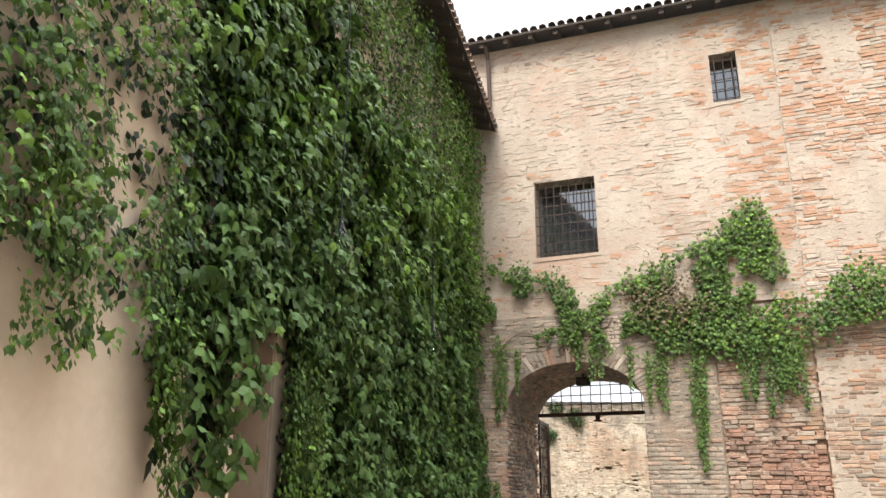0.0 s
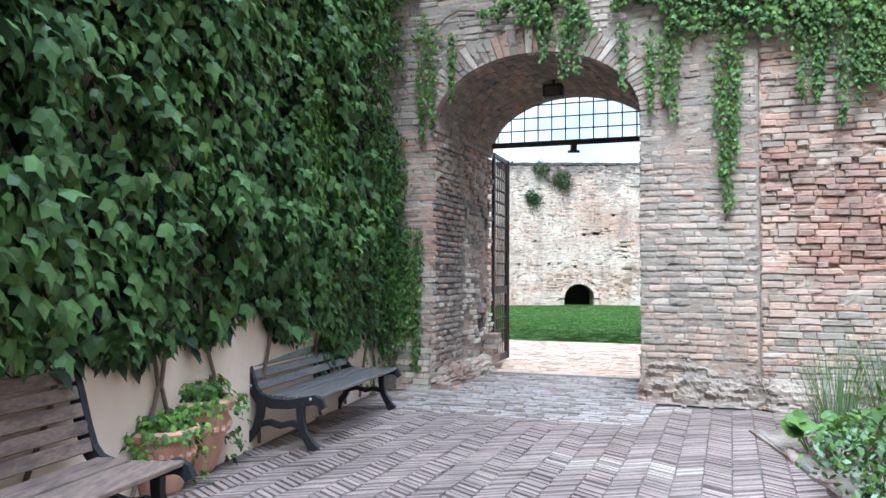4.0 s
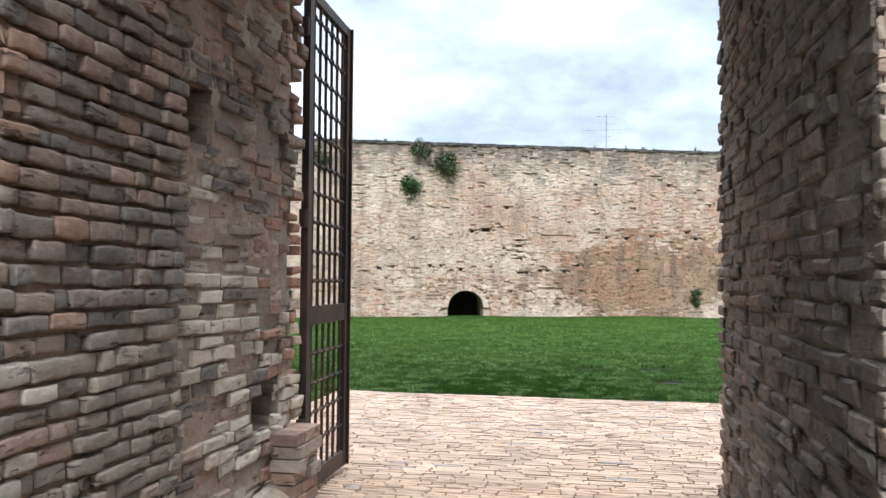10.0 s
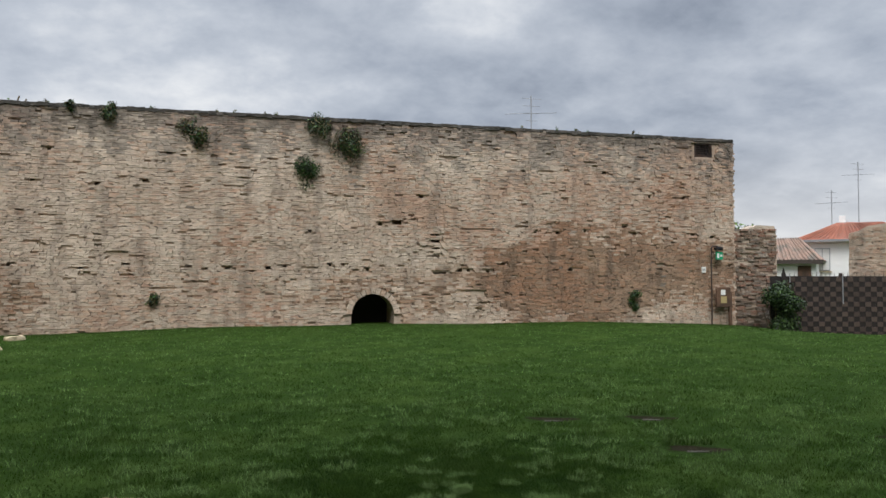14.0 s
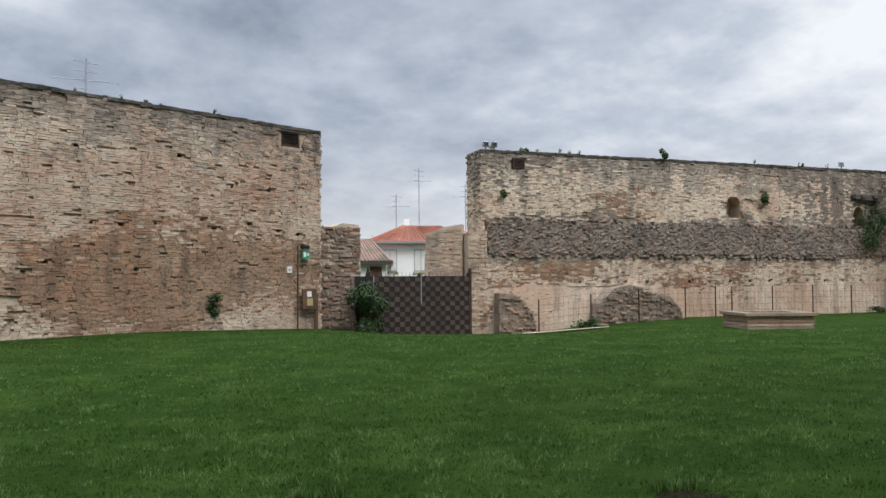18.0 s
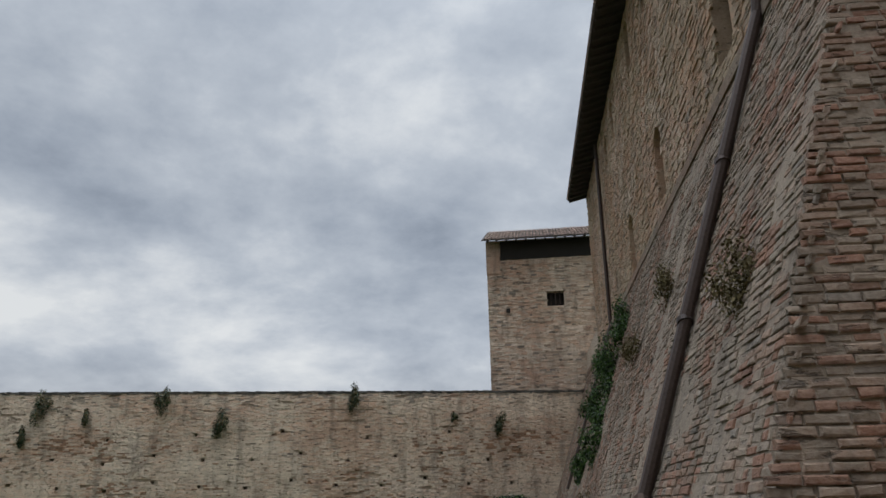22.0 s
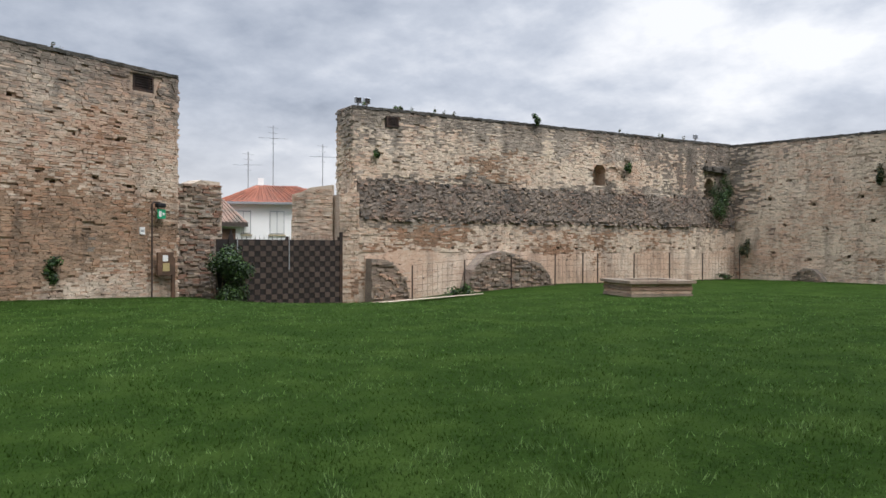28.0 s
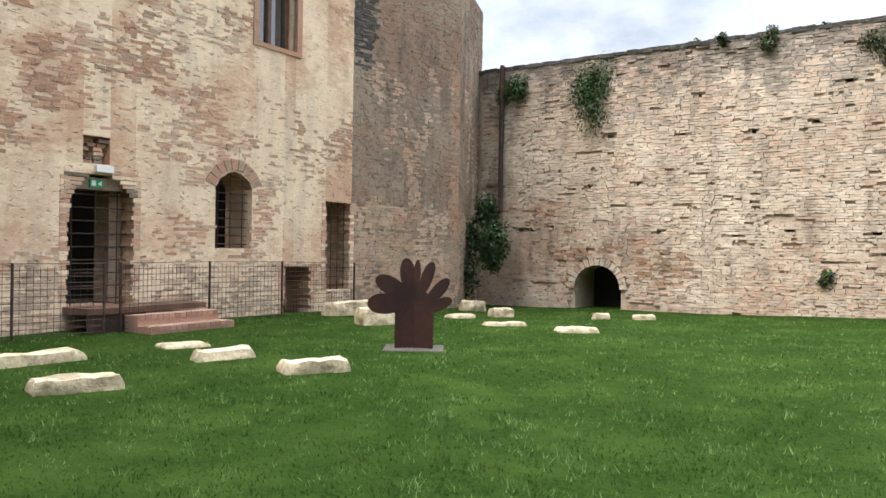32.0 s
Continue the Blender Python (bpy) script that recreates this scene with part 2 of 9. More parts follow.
BRICKSTEP = surface("step_brick", (0.289, 0.1658, 0.119), (0.374, 0.2422, 0.1785), vary=0.2, bump=0.4)
GLASS = surface("dark_glass", (0.03, 0.035, 0.04), (0.04, 0.045, 0.05), vary=0, rough=0.04, spec=1.0, bump=0)
GLASS.node_tree.nodes["Principled BSDF"].inputs["IOR"].default_value = 2.0

def weathered(name, pale, mid, red, redness=0.3, dark=(0.10, 0.085, 0.07), grime=0.35, pits=0.6, vary=0.14, area=0.35, bump=0.9):
    """Old brick face: pale and brown mottling, red showing through in soft areas, streaks of grime, dark pits."""
    mat = bpy.data.materials.new(name)
    mat.use_nodes = True
    nt = mat.node_tree
    N, L = nt.nodes.new, nt.links.new
    b = nt.nodes["Principled BSDF"]
    b.inputs["Roughness"].default_value, b.inputs["Specular IOR Level"].default_value = 0.92, 0.2
    geo, info = N("ShaderNodeNewGeometry"), N("ShaderNodeObjectInfo")

    def fractal(scale, detail, squash=(1, 1, 1), rgh=0.62, shift=0.0):
        mp, n = N("ShaderNodeMapping"), N("ShaderNodeTexNoise")
        mp.inputs["Scale"].default_value = squash
        mp.inputs["Location"].default_value = (shift, shift * 0.7, shift * 1.3)
        L(geo.outputs["Position"], mp.inputs[0])
        L(mp.outputs[0], n.inputs["Vector"])
        n.inputs["Scale"].default_value, n.inputs["Detail"].default_value, n.inputs["Roughness"].default_value = scale, detail, rgh
        return n.outputs["Fac"]

    def span(v, lo, hi, a=0.0, c=1.0):
        m = N("ShaderNodeMapRange")
        for i, q in ((1, lo), (2, hi), (3, a), (4, c)):
            m.inputs[i].default_value = q
        L(v, m.inputs[0])
        return m.outputs[0]

    def calc(op, a, c):
        m = N("ShaderNodeMath")
        m.operation = op
        for i, v in enumerate((a, c)):
            if isinstance(v, (int, float)):
                m.inputs[i].default_value = v
            else:
                L(v, m.inputs[i])
        return m.outputs[0]

    def mix(fac, a, c, kind="MIX"):
        m = N("ShaderNodeMix")
        m.data_type, m.blend_type = "RGBA", kind
        for i, v in ((0, fac), (6, a), (7, c)):
            if isinstance(v, (int, float)):
                m.inputs[i].default_value = v
            elif isinstance(v, tuple):
                m.inputs[i].default_value = (*v, 1)
            else:
                L(v, m.inputs[i])
        return m.outputs[2]

    rnd = calc("FRACT", calc("ADD", geo.outputs["Random Per Island"], info.outputs["Random"]), 0.0)
    col = mix(calc("MULTIPLY", calc("ADD", span(fractal(2.6, 8), 0.40, 0.60), span(fractal(0.55, 6, (1, 1, 1.4), shift=6.0), 0.40, 0.62)), 0.5), pale, mid)
    where = calc("ADD", calc("ADD", calc("MULTIPLY", fractal(area, 7, shift=3.1), 0.9), calc("MULTIPLY", rnd, 0.20)), calc("MULTIPLY", fractal(7.0, 5, (0.5, 0.5, 1.6)), 0.35))
    cut = 0.86 - 0.36 * redness
    col = mix(span(where, cut - 0.07, cut + 0.10, 0.0, 0.85), col, red)
    col = mix(span(fractal(1.6, 7, (1.3, 1.3, 0.28), shift=9.0), 0.50, 0.70, 0.0, grime), col, dark)
    fine = fractal(26.0, 6, (0.8, 0.8, 1.3))
    col = mix(span(fine, 0.35, 0.65), mix(0.18, col, dark), mix(0.10, col, (0.75, 0.70, 0.62)))
    pit = span(fractal(11.0, 5, (0.55, 0.55, 1.7), 0.55, 5.0), 0.60, 0.67)
    col = mix(calc("MULTIPLY", pit, pits), col, dark)
    comb = N("ShaderNodeCombineColor")
    bright = span(rnd, 0, 1, 1 - vary, 1 + vary)
    for i in range(3):
        L(bright, comb.inputs[i])
    col = mix(1.0, col, comb.outputs[0], "MULTIPLY")
    L(col, b.inputs["Base Color"])
    bp = N("ShaderNodeBump")
    bp.inputs["Strength"].default_value, bp.inputs["Distance"].default_value = bump, 0.02
    L(calc("SUBTRACT", calc("MULTIPLY", fine, 0.6), calc("MULTIPLY", pit, 0.8)), bp.inputs["Height"])
    L(bp.outputs[0], b.inputs["Normal"])
    return mat


W_PALE = weathered("pale_fortress_brick", (0.69, 0.575, 0.455), (0.49, 0.385, 0.295), (0.46, 0.30, 0.205), 0.24, (0.12, 0.09, 0.07), 0.62, 0.95, 0.15)
W_MID = weathered("tan_fortress_brick", (0.60, 0.465, 0.35), (0.45, 0.335, 0.248), (0.44, 0.265, 0.178), 0.36, (0.11, 0.085, 0.068), 0.55, 0.85, 0.12)
W_RED = weathered("red_fortress_brick", (0.43, 0.295, 0.195), (0.25, 0.158, 0.10), (0.30, 0.155, 0.085), 0.5, (0.08, 0.058, 0.042), 0.65, 0.9, 0.24)
W_DARK = weathered("lichen_fortress_brick", (0.30, 0.25, 0.20), (0.17, 0.142, 0.115), (0.19, 0.13, 0.10), 0.2, (0.05, 0.045, 0.04), 0.6, 0.6, 0.22)
W_LICHEN = weathered("black_lichen_crest", (0.050, 0.047, 0.042), (0.030, 0.029, 0.026), (0.07, 0.056, 0.045), 0.2, (0.03, 0.03, 0.028), 0.5, 0.4, 0.2)
W_BAND = weathered("sooty_rubble", (0.20, 0.155, 0.12), (0.10, 0.08, 0.064), (0.18, 0.105, 0.072), 0.35, (0.03, 0.027, 0.024), 0.6, 0.7, 0.3, 0.6)
W_SOOTED = weathered("grey_sooted_brick", (0.50, 0.425, 0.345), (0.285, 0.238, 0.192), (0.34, 0.23, 0.165), 0.25, (0.09, 0.075, 0.062), 0.65, 0.8, 0.22)
W_CORE = weathered("old_lime_mortar", (0.56, 0.46, 0.36), (0.43, 0.345, 0.265), (0.42, 0.29, 0.21), 0.22, (0.16, 0.13, 0.105), 0.45, 0.6, 0.0)
W_GATE = weathered("grey_gate_brick", (0.3587, 0.3057, 0.2463), (0.2631, 0.2167, 0.1727), (0.3189, 0.2051, 0.1426), 0.30, (0.12, 0.10, 0.085), 0.5, 0.7, 0.26, 0.8)
W_GATE2 = weathered("rusty_gate_brick", (0.3384, 0.258, 0.1988), (0.2538, 0.1861, 0.1421), (0.2707, 0.148, 0.0973), 0.42, (0.11, 0.088, 0.075), 0.4, 0.7, 0.26, 0.8)
# the passage's shade is partly in this brick's dark tone
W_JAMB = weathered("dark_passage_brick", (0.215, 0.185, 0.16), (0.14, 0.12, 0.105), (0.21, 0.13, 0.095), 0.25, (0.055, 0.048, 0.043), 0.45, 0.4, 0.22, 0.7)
W_LIMEWASH = weathered("limewashed_brick", (0.60, 0.53, 0.43), (0.42, 0.36, 0.285), (0.36, 0.235, 0.165), 0.15, (0.17, 0.145, 0.12), 0.4, 0.45, 0.12, 0.6)
W_SMEAR = weathered("smeared_lime_mortar", (0.50, 0.435, 0.35), (0.29, 0.24, 0.188), (0.31, 0.20, 0.14), 0.28, (0.13, 0.105, 0.085), 0.5, 0.6, 0.0, 0.8)
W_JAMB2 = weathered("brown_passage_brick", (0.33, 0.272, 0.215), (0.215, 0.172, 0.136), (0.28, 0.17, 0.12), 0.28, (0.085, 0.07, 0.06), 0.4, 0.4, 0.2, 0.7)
W_KEEP = weathered("brown_keep_brick", (0.50, 0.375, 0.255), (0.37, 0.27, 0.185), (0.40, 0.225, 0.135), 0.35, (0.10, 0.08, 0.062), 0.5, 0.55, 0.16, 0.5)
W_CREAM = weathered("cream_fortress_brick", (0.80, 0.675, 0.53), (0.66, 0.525, 0.40), (0.56, 0.36, 0.25), 0.24, (0.14, 0.108, 0.082), 0.50, 0.85, 0.10)
# mortar darkened so the joints' shadow is in its tone
W_GMORTAR = weathered("grey_lime_mortar", (0.2725, 0.2244, 0.1757), (0.1982, 0.1597, 0.1245), (0.2395, 0.1675, 0.1172), 0.15, (0.16, 0.135, 0.115), 0.3, 0.4, 0.0, 0.8)
W_BROKEN = weathered("broken_red_brick", (0.34, 0.225, 0.17), (0.25, 0.165, 0.125), (0.30, 0.15, 0.10), 0.45, (0.08, 0.062, 0.05), 0.45, 0.6, 0.22, 0.8)
W_SIDE = weathered("crumbling_red_brick", (0.46, 0.355, 0.275), (0.35, 0.262, 0.20), (0.35, 0.20, 0.14), 0.40, (0.10, 0.078, 0.064), 0.4, 0.55, 0.2, 0.8)
W_TURRET = weathered("streaked_turret_brick", (0.3645, 0.2835, 0.2052), (0.243, 0.1863, 0.1377), (0.24, 0.135, 0.088), 0.4, (0.06, 0.05, 0.041), 0.75, 0.55, 0.10, 0.5)
W_UPPER = weathered("pinkish_gate_brick", (0.4635, 0.3913, 0.3233), (0.3877, 0.3139, 0.2525), (0.3793, 0.2494, 0.1816), 0.2, (0.25, 0.195, 0.155), 0.3, 0.3, 0.06, 0.5)
W_RUST = weathered("orange_gate_brick", (0.46, 0.3266, 0.23), (0.3864, 0.2576, 0.1748), (0.3956, 0.2024, 0.1196), 0.55, (0.22, 0.16, 0.12), 0.25, 0.35, 0.10, 0.5)
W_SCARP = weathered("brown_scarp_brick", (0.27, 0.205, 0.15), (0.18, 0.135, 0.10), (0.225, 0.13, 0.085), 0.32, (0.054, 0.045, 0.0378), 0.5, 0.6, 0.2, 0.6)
W_SCARP2 = weathered("grey_scarp_brick", (0.335, 0.265, 0.20), (0.23, 0.18, 0.135), (0.255, 0.155, 0.105), 0.2, (0.063, 0.054, 0.045), 0.5, 0.55, 0.18, 0.6)
W_SCARP3 = weathered("red_scarp_brick", (0.275, 0.163, 0.108), (0.205, 0.12, 0.082), (0.235, 0.112, 0.07), 0.55, (0.0612, 0.045, 0.0378), 0.4, 0.55, 0.2, 0.6)
W_PALACE = weathered("palace_plaster", (0.8734, 0.7064, 0.5056), (0.7643, 0.5869, 0.4055), (0.5459, 0.3168, 0.1956), 0.22, (0.27, 0.22, 0.175), 0.38, 0.3, 0.0, 0.5)
W_PALBRICK = weathered("palace_brick", (0.64, 0.50, 0.37), (0.53, 0.39, 0.275), (0.48, 0.26, 0.165), 0.5, (0.20, 0.15, 0.11), 0.28, 0.4, 0.10, 0.5)

# ---- plan ----
GX, GY = Vector((0.940, -0.342)), Vector((0.342, 0.940))


def gate_at(u, v, z=0.0):
    """Gate wall: u along its courtyard face, v through its thickness towards the lawn."""
    return Vector((3.68 + GX.x * u + GY.x * v, 14.69 + GX.y * u + GY.y * v, z))


ID, IN = Vector((-0.225, -0.974)), Vector((0.974, -0.225))


def ivy_at(s, o, z=0.0):
    """Ivy wall: s from the gate back along the courtyard, o out of the wall."""
    return Vector((0.55 + ID.x * s + IN.x * o, 15.9 + ID.y * s + IN.y * o, z))


CD, CN = Vector((0.8796, -0.4756)), Vector((0.4756, 0.8796))


def castle_at(d, o, z=0.0):
    """Castle scarp: d along its foot, o out onto the lawn."""
    return Vector((13.36 + CD.x * d + CN.x * o, 17.16 + CD.y * d + CN.y * o, z))


BD, BN = Vector((0.8977, -0.4406)), Vector((-0.4406, -0.8977))


def wall_b_at(d, o, z=0.0):
    return Vector((29.4 + BD.x * d + BN.x * o, 43.7 + BD.y * d + BN.y * o, z))


KD, KN = Vector((-0.2800, -0.9600)), Vector((-0.9600, 0.2800))


def wall_c_at(d, o, z=0.0):
    return Vector((50.2 + KD.x * d + KN.x * o, 33.5 + KD.y * d + KN.y * o, z))


def wall_a_at(d, o, z=0.0):
    """Wall with the two drain arches: d is x, o towards the lawn."""
    return Vector((d, 45.17 - o, z))


DD, DN = Vector((-0.061, 0.998)), Vector((0.998, 0.061))


def wall_d_at(d, o, z=0.0):
    """Plastered palace wall: d from its corner by the tower back along the lawn (d = 0 at the corner, negative towards the gate)."""
    return Vector((-8.6 + DD.x * d + DN.x * o, 38.4 + DD.y * d + DN.y * o, z))


def lawn_z(x, y):
    x, y = np.asarray(x, float), np.asarray(y, float)
    z = -0.75 * np.exp(-((x - 29.5) ** 2 + (y - 43.5) ** 2) / (2 * 4.6**2))
    z = z - 0.28 * np.clip((4 - x) / 11, 0, 1) * np.clip((y - 36) / 8, 0, 1)
    z = z - 0.2 * np.clip((x - 30) / 12, 0, 1)
    return z - 0.015 + 0.02 * np.sin(x * 0.9) * np.cos(y * 0.7) * np.clip((np.hypot(x - 3.0, y - 19.5) - 6) / 4, 0, 1)


# ---- building helpers ----
def mesh(name, verts, faces, mats=(), index=None):
    me = bpy.data.meshes.new(name)
    verts, faces = np.asarray(verts, np.float32), np.asarray(faces, np.int32)
    me.vertices.add(len(verts))
    me.vertices.foreach_set("co", verts.ravel())
    n, k = faces.shape
    me.loops.add(n * k)
    me.loops.foreach_set("vertex_index", faces.ravel())
    me.polygons.add(n)
    me.polygons.foreach_set("loop_start", np.arange(0, n * k, k, dtype=np.int32))
    me.polygons.foreach_set("loop_total", np.full(n, k, np.int32))
    for m in mats:
        me.materials.append(m)
    if index is not None:
        me.polygons.foreach_set("material_index", np.asarray(index, np.int32))
    me.polygons.foreach_set("use_smooth", np.zeros(n, bool))
    me.update(calc_edges=True)
    return me


def part(name, bm, material, parent, label="", kind=""):
    me = bpy.data.meshes.new(name)
    bmesh.ops.recalc_face_normals(bm, faces=bm.faces)
    bm.to_mesh(me)
    bm.free()
    me.materials.append(material)
    ob = new(name, me)
    ob.parent = parent
    return tagged(ob, label, kind=kind)


def attach(ob, parent):
    ob.parent = parent
    return ob


def thing(name, label, category, m=None, group="", kind=""):
    ob = new(name)
    ob.empty_display_size = 0.1
    if m is not None:
        ob.matrix_basis = m
    return tagged(ob, label, category, group, kind)


def add_box(bm, lo, hi, m=None, bevel=0.0):
    r = bmesh.ops.create_cube(bm, size=1.0)["verts"]
    lo, hi = Vector(lo), Vector(hi)
    for v in r:
        v.co = Vector(((lo[i] + hi[i]) / 2 + v.co[i] * (hi[i] - lo[i])) for i in range(3))
    if bevel:
        es = list({e for v in r for e in v.link_edges})
        r = bmesh.ops.bevel(bm, geom=es, offset=bevel, segments=1, affect="EDGES", profile=0.7)["verts"]
    if m is not None:
        bmesh.ops.transform(bm, matrix=m, verts=[v for v in r if v.is_valid])
    return r


def box(lo, hi, m=None, bevel=0.0):
    bm = bmesh.new()
    add_box(bm, lo, hi, m, bevel)
    return bm


def add_rod(bm, a, b, r, seg=8, r2=None):
    a, b = Vector(a), Vector(b)
    m = Matrix.Translation((a + b) / 2) @ (b - a).to_track_quat("Z", "Y").to_matrix().to_4x4()
    bmesh.ops.create_cone(bm, cap_ends=True, segments=seg, radius1=r, radius2=r if r2 is None else r2, depth=(b - a).length, matrix=m)


def rod(a, b, r, seg=8, r2=None):
    bm = bmesh.new()
    add_rod(bm, a, b, r, seg, r2)
    return bm


def slab(points, z0, z1):
    """An upright prism on a plan outline."""
    bm = bmesh.new()
    f = bm.faces.new([bm.verts.new((p[0], p[1], z0)) for p in points])
    r = bmesh.ops.extrude_face_region(bm, geom=[f])
    for v in r["geom"]:
        if isinstance(v, bmesh.types.BMVert):
            v.co.z = z1
    return bm


def panel(points, o0, o1, at):
    """A wall piece: outline in (along, height), from o0 to o1 out of the wall."""
    bm = bmesh.new()
    a = [bm.verts.new(at(u, o0, z)) for u, z in points]
    b = [bm.verts.new(at(u, o1, z)) for u, z in points]
    n = len(points)
    bm.faces.new(a)
    bm.faces.new(b[::-1])
    for i in range(n):
        bm.faces.new((a[i], a[(i + 1) % n], b[(i + 1) % n], b[i]))
    return bm


def join_bm(bms):
    out = bmesh.new()
    for b in bms:
        me = bpy.data.meshes.new("tmp")
        b.to_mesh(me)
        b.free()
        out.from_mesh(me)
        bpy.data.meshes.remove(me)
    return out


def pierced(u0, u1, z0, z1, holes, o0, o1, at):
    """A wall with rectangular openings right through it (u0, u1, z0, z1 each)."""
    us = sorted({u0, u1, *(h[0] for h in holes), *(h[1] for h in holes)})
    pieces = []
    for a, b in zip(us, us[1:]):
        mid = (a + b) / 2
        cuts = sorted((h[2], h[3]) for h in holes if h[0] < mid < h[1])
        low = z0
        for c, d in [*cuts, (z1, z1)]:
            if c - low > 1e-4:
                pieces.append(panel([(a, low), (b, low), (b, c), (a, c)], o0, o1, at))
            low = max(low, d)
    return join_bm(pieces)


def field(u, z, scale, seed):
    """Smooth random field from 0 to 1."""
    rng = np.random.default_rng(seed)
    g = rng.random((64, 64))
    total, amp, out = 0.0, 1.0, 0.0
    for k in range(3):
        x, y = np.asarray(u) / scale * 2**k + 7.3 * k, np.asarray(z) / scale * 2**k + 3.1 * k
        i, j = np.floor(x).astype(int), np.floor(y).astype(int)
        fx, fy = x - i, y - j
        fx, fy = fx * fx * (3 - 2 * fx), fy * fy * (3 - 2 * fy)
        q = lambda a, b: g[(i + a) % 64, (j + b) % 64]
        out = out + amp * ((q(0, 0) * (1 - fx) + q(1, 0) * fx) * (1 - fy) + (q(0, 1) * (1 - fx) + q(1, 1) * fx) * fy)
        total += amp
        amp *= 0.5
    return out / total


UNIT_BRICKS = {}


def unit_brick(k, mat):
    if (k, mat.name) not in UNIT_BRICKS:
        rng = random.Random(k)
        full = Vector((0.25, 0.07, 0.066))
        bm = box(-full / 2, full / 2)
        bmesh.ops.subdivide_edges(bm, edges=[e for e in bm.edges if abs(e.verts[0].co.x - e.verts[1].co.x) > 0.1], cuts=2)
        bmesh.ops.bevel(bm, geom=[e for e in bm.edges if e.calc_face_angle(0.0) > 0.5], offset=0.011, segments=2, affect="EDGES", profile=0.55)
        for v in bm.verts:
            n = noise.noise_vector(v.co * 14 + Vector((k * 5.3, 0, 0)))
            v.co += Vector((n.x * 0.006, n.y * 0.008, n.z * 0.007)) + Vector((0, rng.uniform(-1, 1), rng.uniform(-1, 1))) * 0.0012
            v.co = Vector((v.co.x / full.x, v.co.y / full.y, v.co.z / full.z))
        for f in bm.faces:
            f.smooth = True
        me = bpy.data.meshes.new("brick")
        bm.to_mesh(me)
        bm.free()
        me.materials.append(mat)
        UNIT_BRICKS[k, mat.name] = me
    return UNIT_BRICKS[k, mat.name]


def brickwork(parent, u0, u1, z0, z1, at, mats, pick, keep=None, ch=0.075, bl=0.26, gap=0.012, proud=(0.0, 0.03), seed=1, single=None, wave=0.012, name="brickwork", label="", back=0.03, soft_edge=False, rough_edge=1.0, bury=0.0):
    """Courses of uneven bricks on a wall; those that single() names are objects of their own, the rest one mesh."""
    rng = np.random.default_rng(seed)
    A, B, Z0, Z1 = [], [], [], []
    rows = z0 + np.r_[0.0, np.cumsum(ch * (1 + 0.18 * min(1.0, rough_edge) * rng.uniform(-1, 1, int((z1 - z0) / ch))))]
    rows = z0 + (rows - z0) * (int((z1 - z0) / ch) * ch) / (rows[-1] - z0)
    for r in range(len(rows) - 1):
        n = int((u1 - u0) / (bl * 0.6)) + 3
        cuts = u0 - rng.random() * bl + np.cumsum(np.where(rng.random(n) < 0.25, bl * 0.5, bl) * rng.uniform(0.8, 1.15, n))
        a, b = np.r_[u0 - 1, cuts[:-1]], cuts
        a, b = np.clip(a, u0, u1), np.clip(b, u0, u1)
        ok = b - a > 0.05
        A.append(a[ok] + gap / 2), B.append(b[ok] - gap / 2)
        Z0.append(np.full(ok.sum(), rows[r] + gap / 2)), Z1.append(np.full(ok.sum(), rows[r + 1] - gap / 2))
    A, B, Z0, Z1 = map(np.concatenate, (A, B, Z0, Z1))
    uc, zc = (A + B) / 2, (Z0 + Z1) / 2
    if keep is not None:
        ok = keep(uc, zc)
        A, B, Z0, Z1, uc, zc = A[ok], B[ok], Z0[ok], Z1[ok], uc[ok], zc[ok]
    n = len(A)
    dz = wave * (field(uc, zc, 3.5, seed + 5) - 0.5) * 4 + rng.normal(0, wave * 0.12, n)
    out = rng.uniform(proud[0], proud[1], n)
    if bury:
        out = out - bury * np.clip((field(uc, zc, 0.8, seed + 9) - 0.48) * 4, 0, 1)
    kinds = pick(uc, zc, rng)
    lone = np.zeros(n, bool)
    if single is not None:
        lone = single(uc, zc) & (np.cumsum(single(uc, zc)) <= 300)
        for i in np.flatnonzero(lone):
            c = at(uc[i], out[i] - 0.03, zc[i] + dz[i])
            bx, bz = (at(1, 0, 0) - at(0, 0, 0)).normalized(), (at(0, 0, 1) - at(0, 0, 0)).normalized()
            turn = Matrix((bx, bz.cross(bx), bz)).transposed() @ Euler((rng.uniform(-0.05, 0.05), rng.uniform(-0.025, 0.025), rng.uniform(-0.03, 0.03))).to_matrix()
            ob = new("brick", unit_brick(int(i) % 7, mats[kinds[i]]))
            ob.matrix_basis = Matrix.LocRotScale(c, turn, (B[i] - A[i], 0.07, Z1[i] - Z0[i]))
            ob.parent = parent
    rest = ~lone
    A, B, Z0, Z1, out, dz, kinds = A[rest], B[rest], Z0[rest] + dz[rest], Z1[rest] + dz[rest], out[rest], dz[rest], kinds[rest]
    n = len(A)
    j = lambda s: rng.uniform(-s, s, n)
    jx, jz = rough_edge * bl * 0.06, rough_edge * ch * 0.12
    cols = []
    for u, z in ((A, Z0), (B, Z0), (B, Z1), (A, Z1)):
        cols.append((u, np.full(n, -back), z))
    rim = []
    for u, z in ((A, Z0), (B, Z0), (B, Z1), (A, Z1)):
        rim.append((u + j(jx), out + j(0.004) - (0.009 if soft_edge else 0), z + j(jz)))
    cols += rim
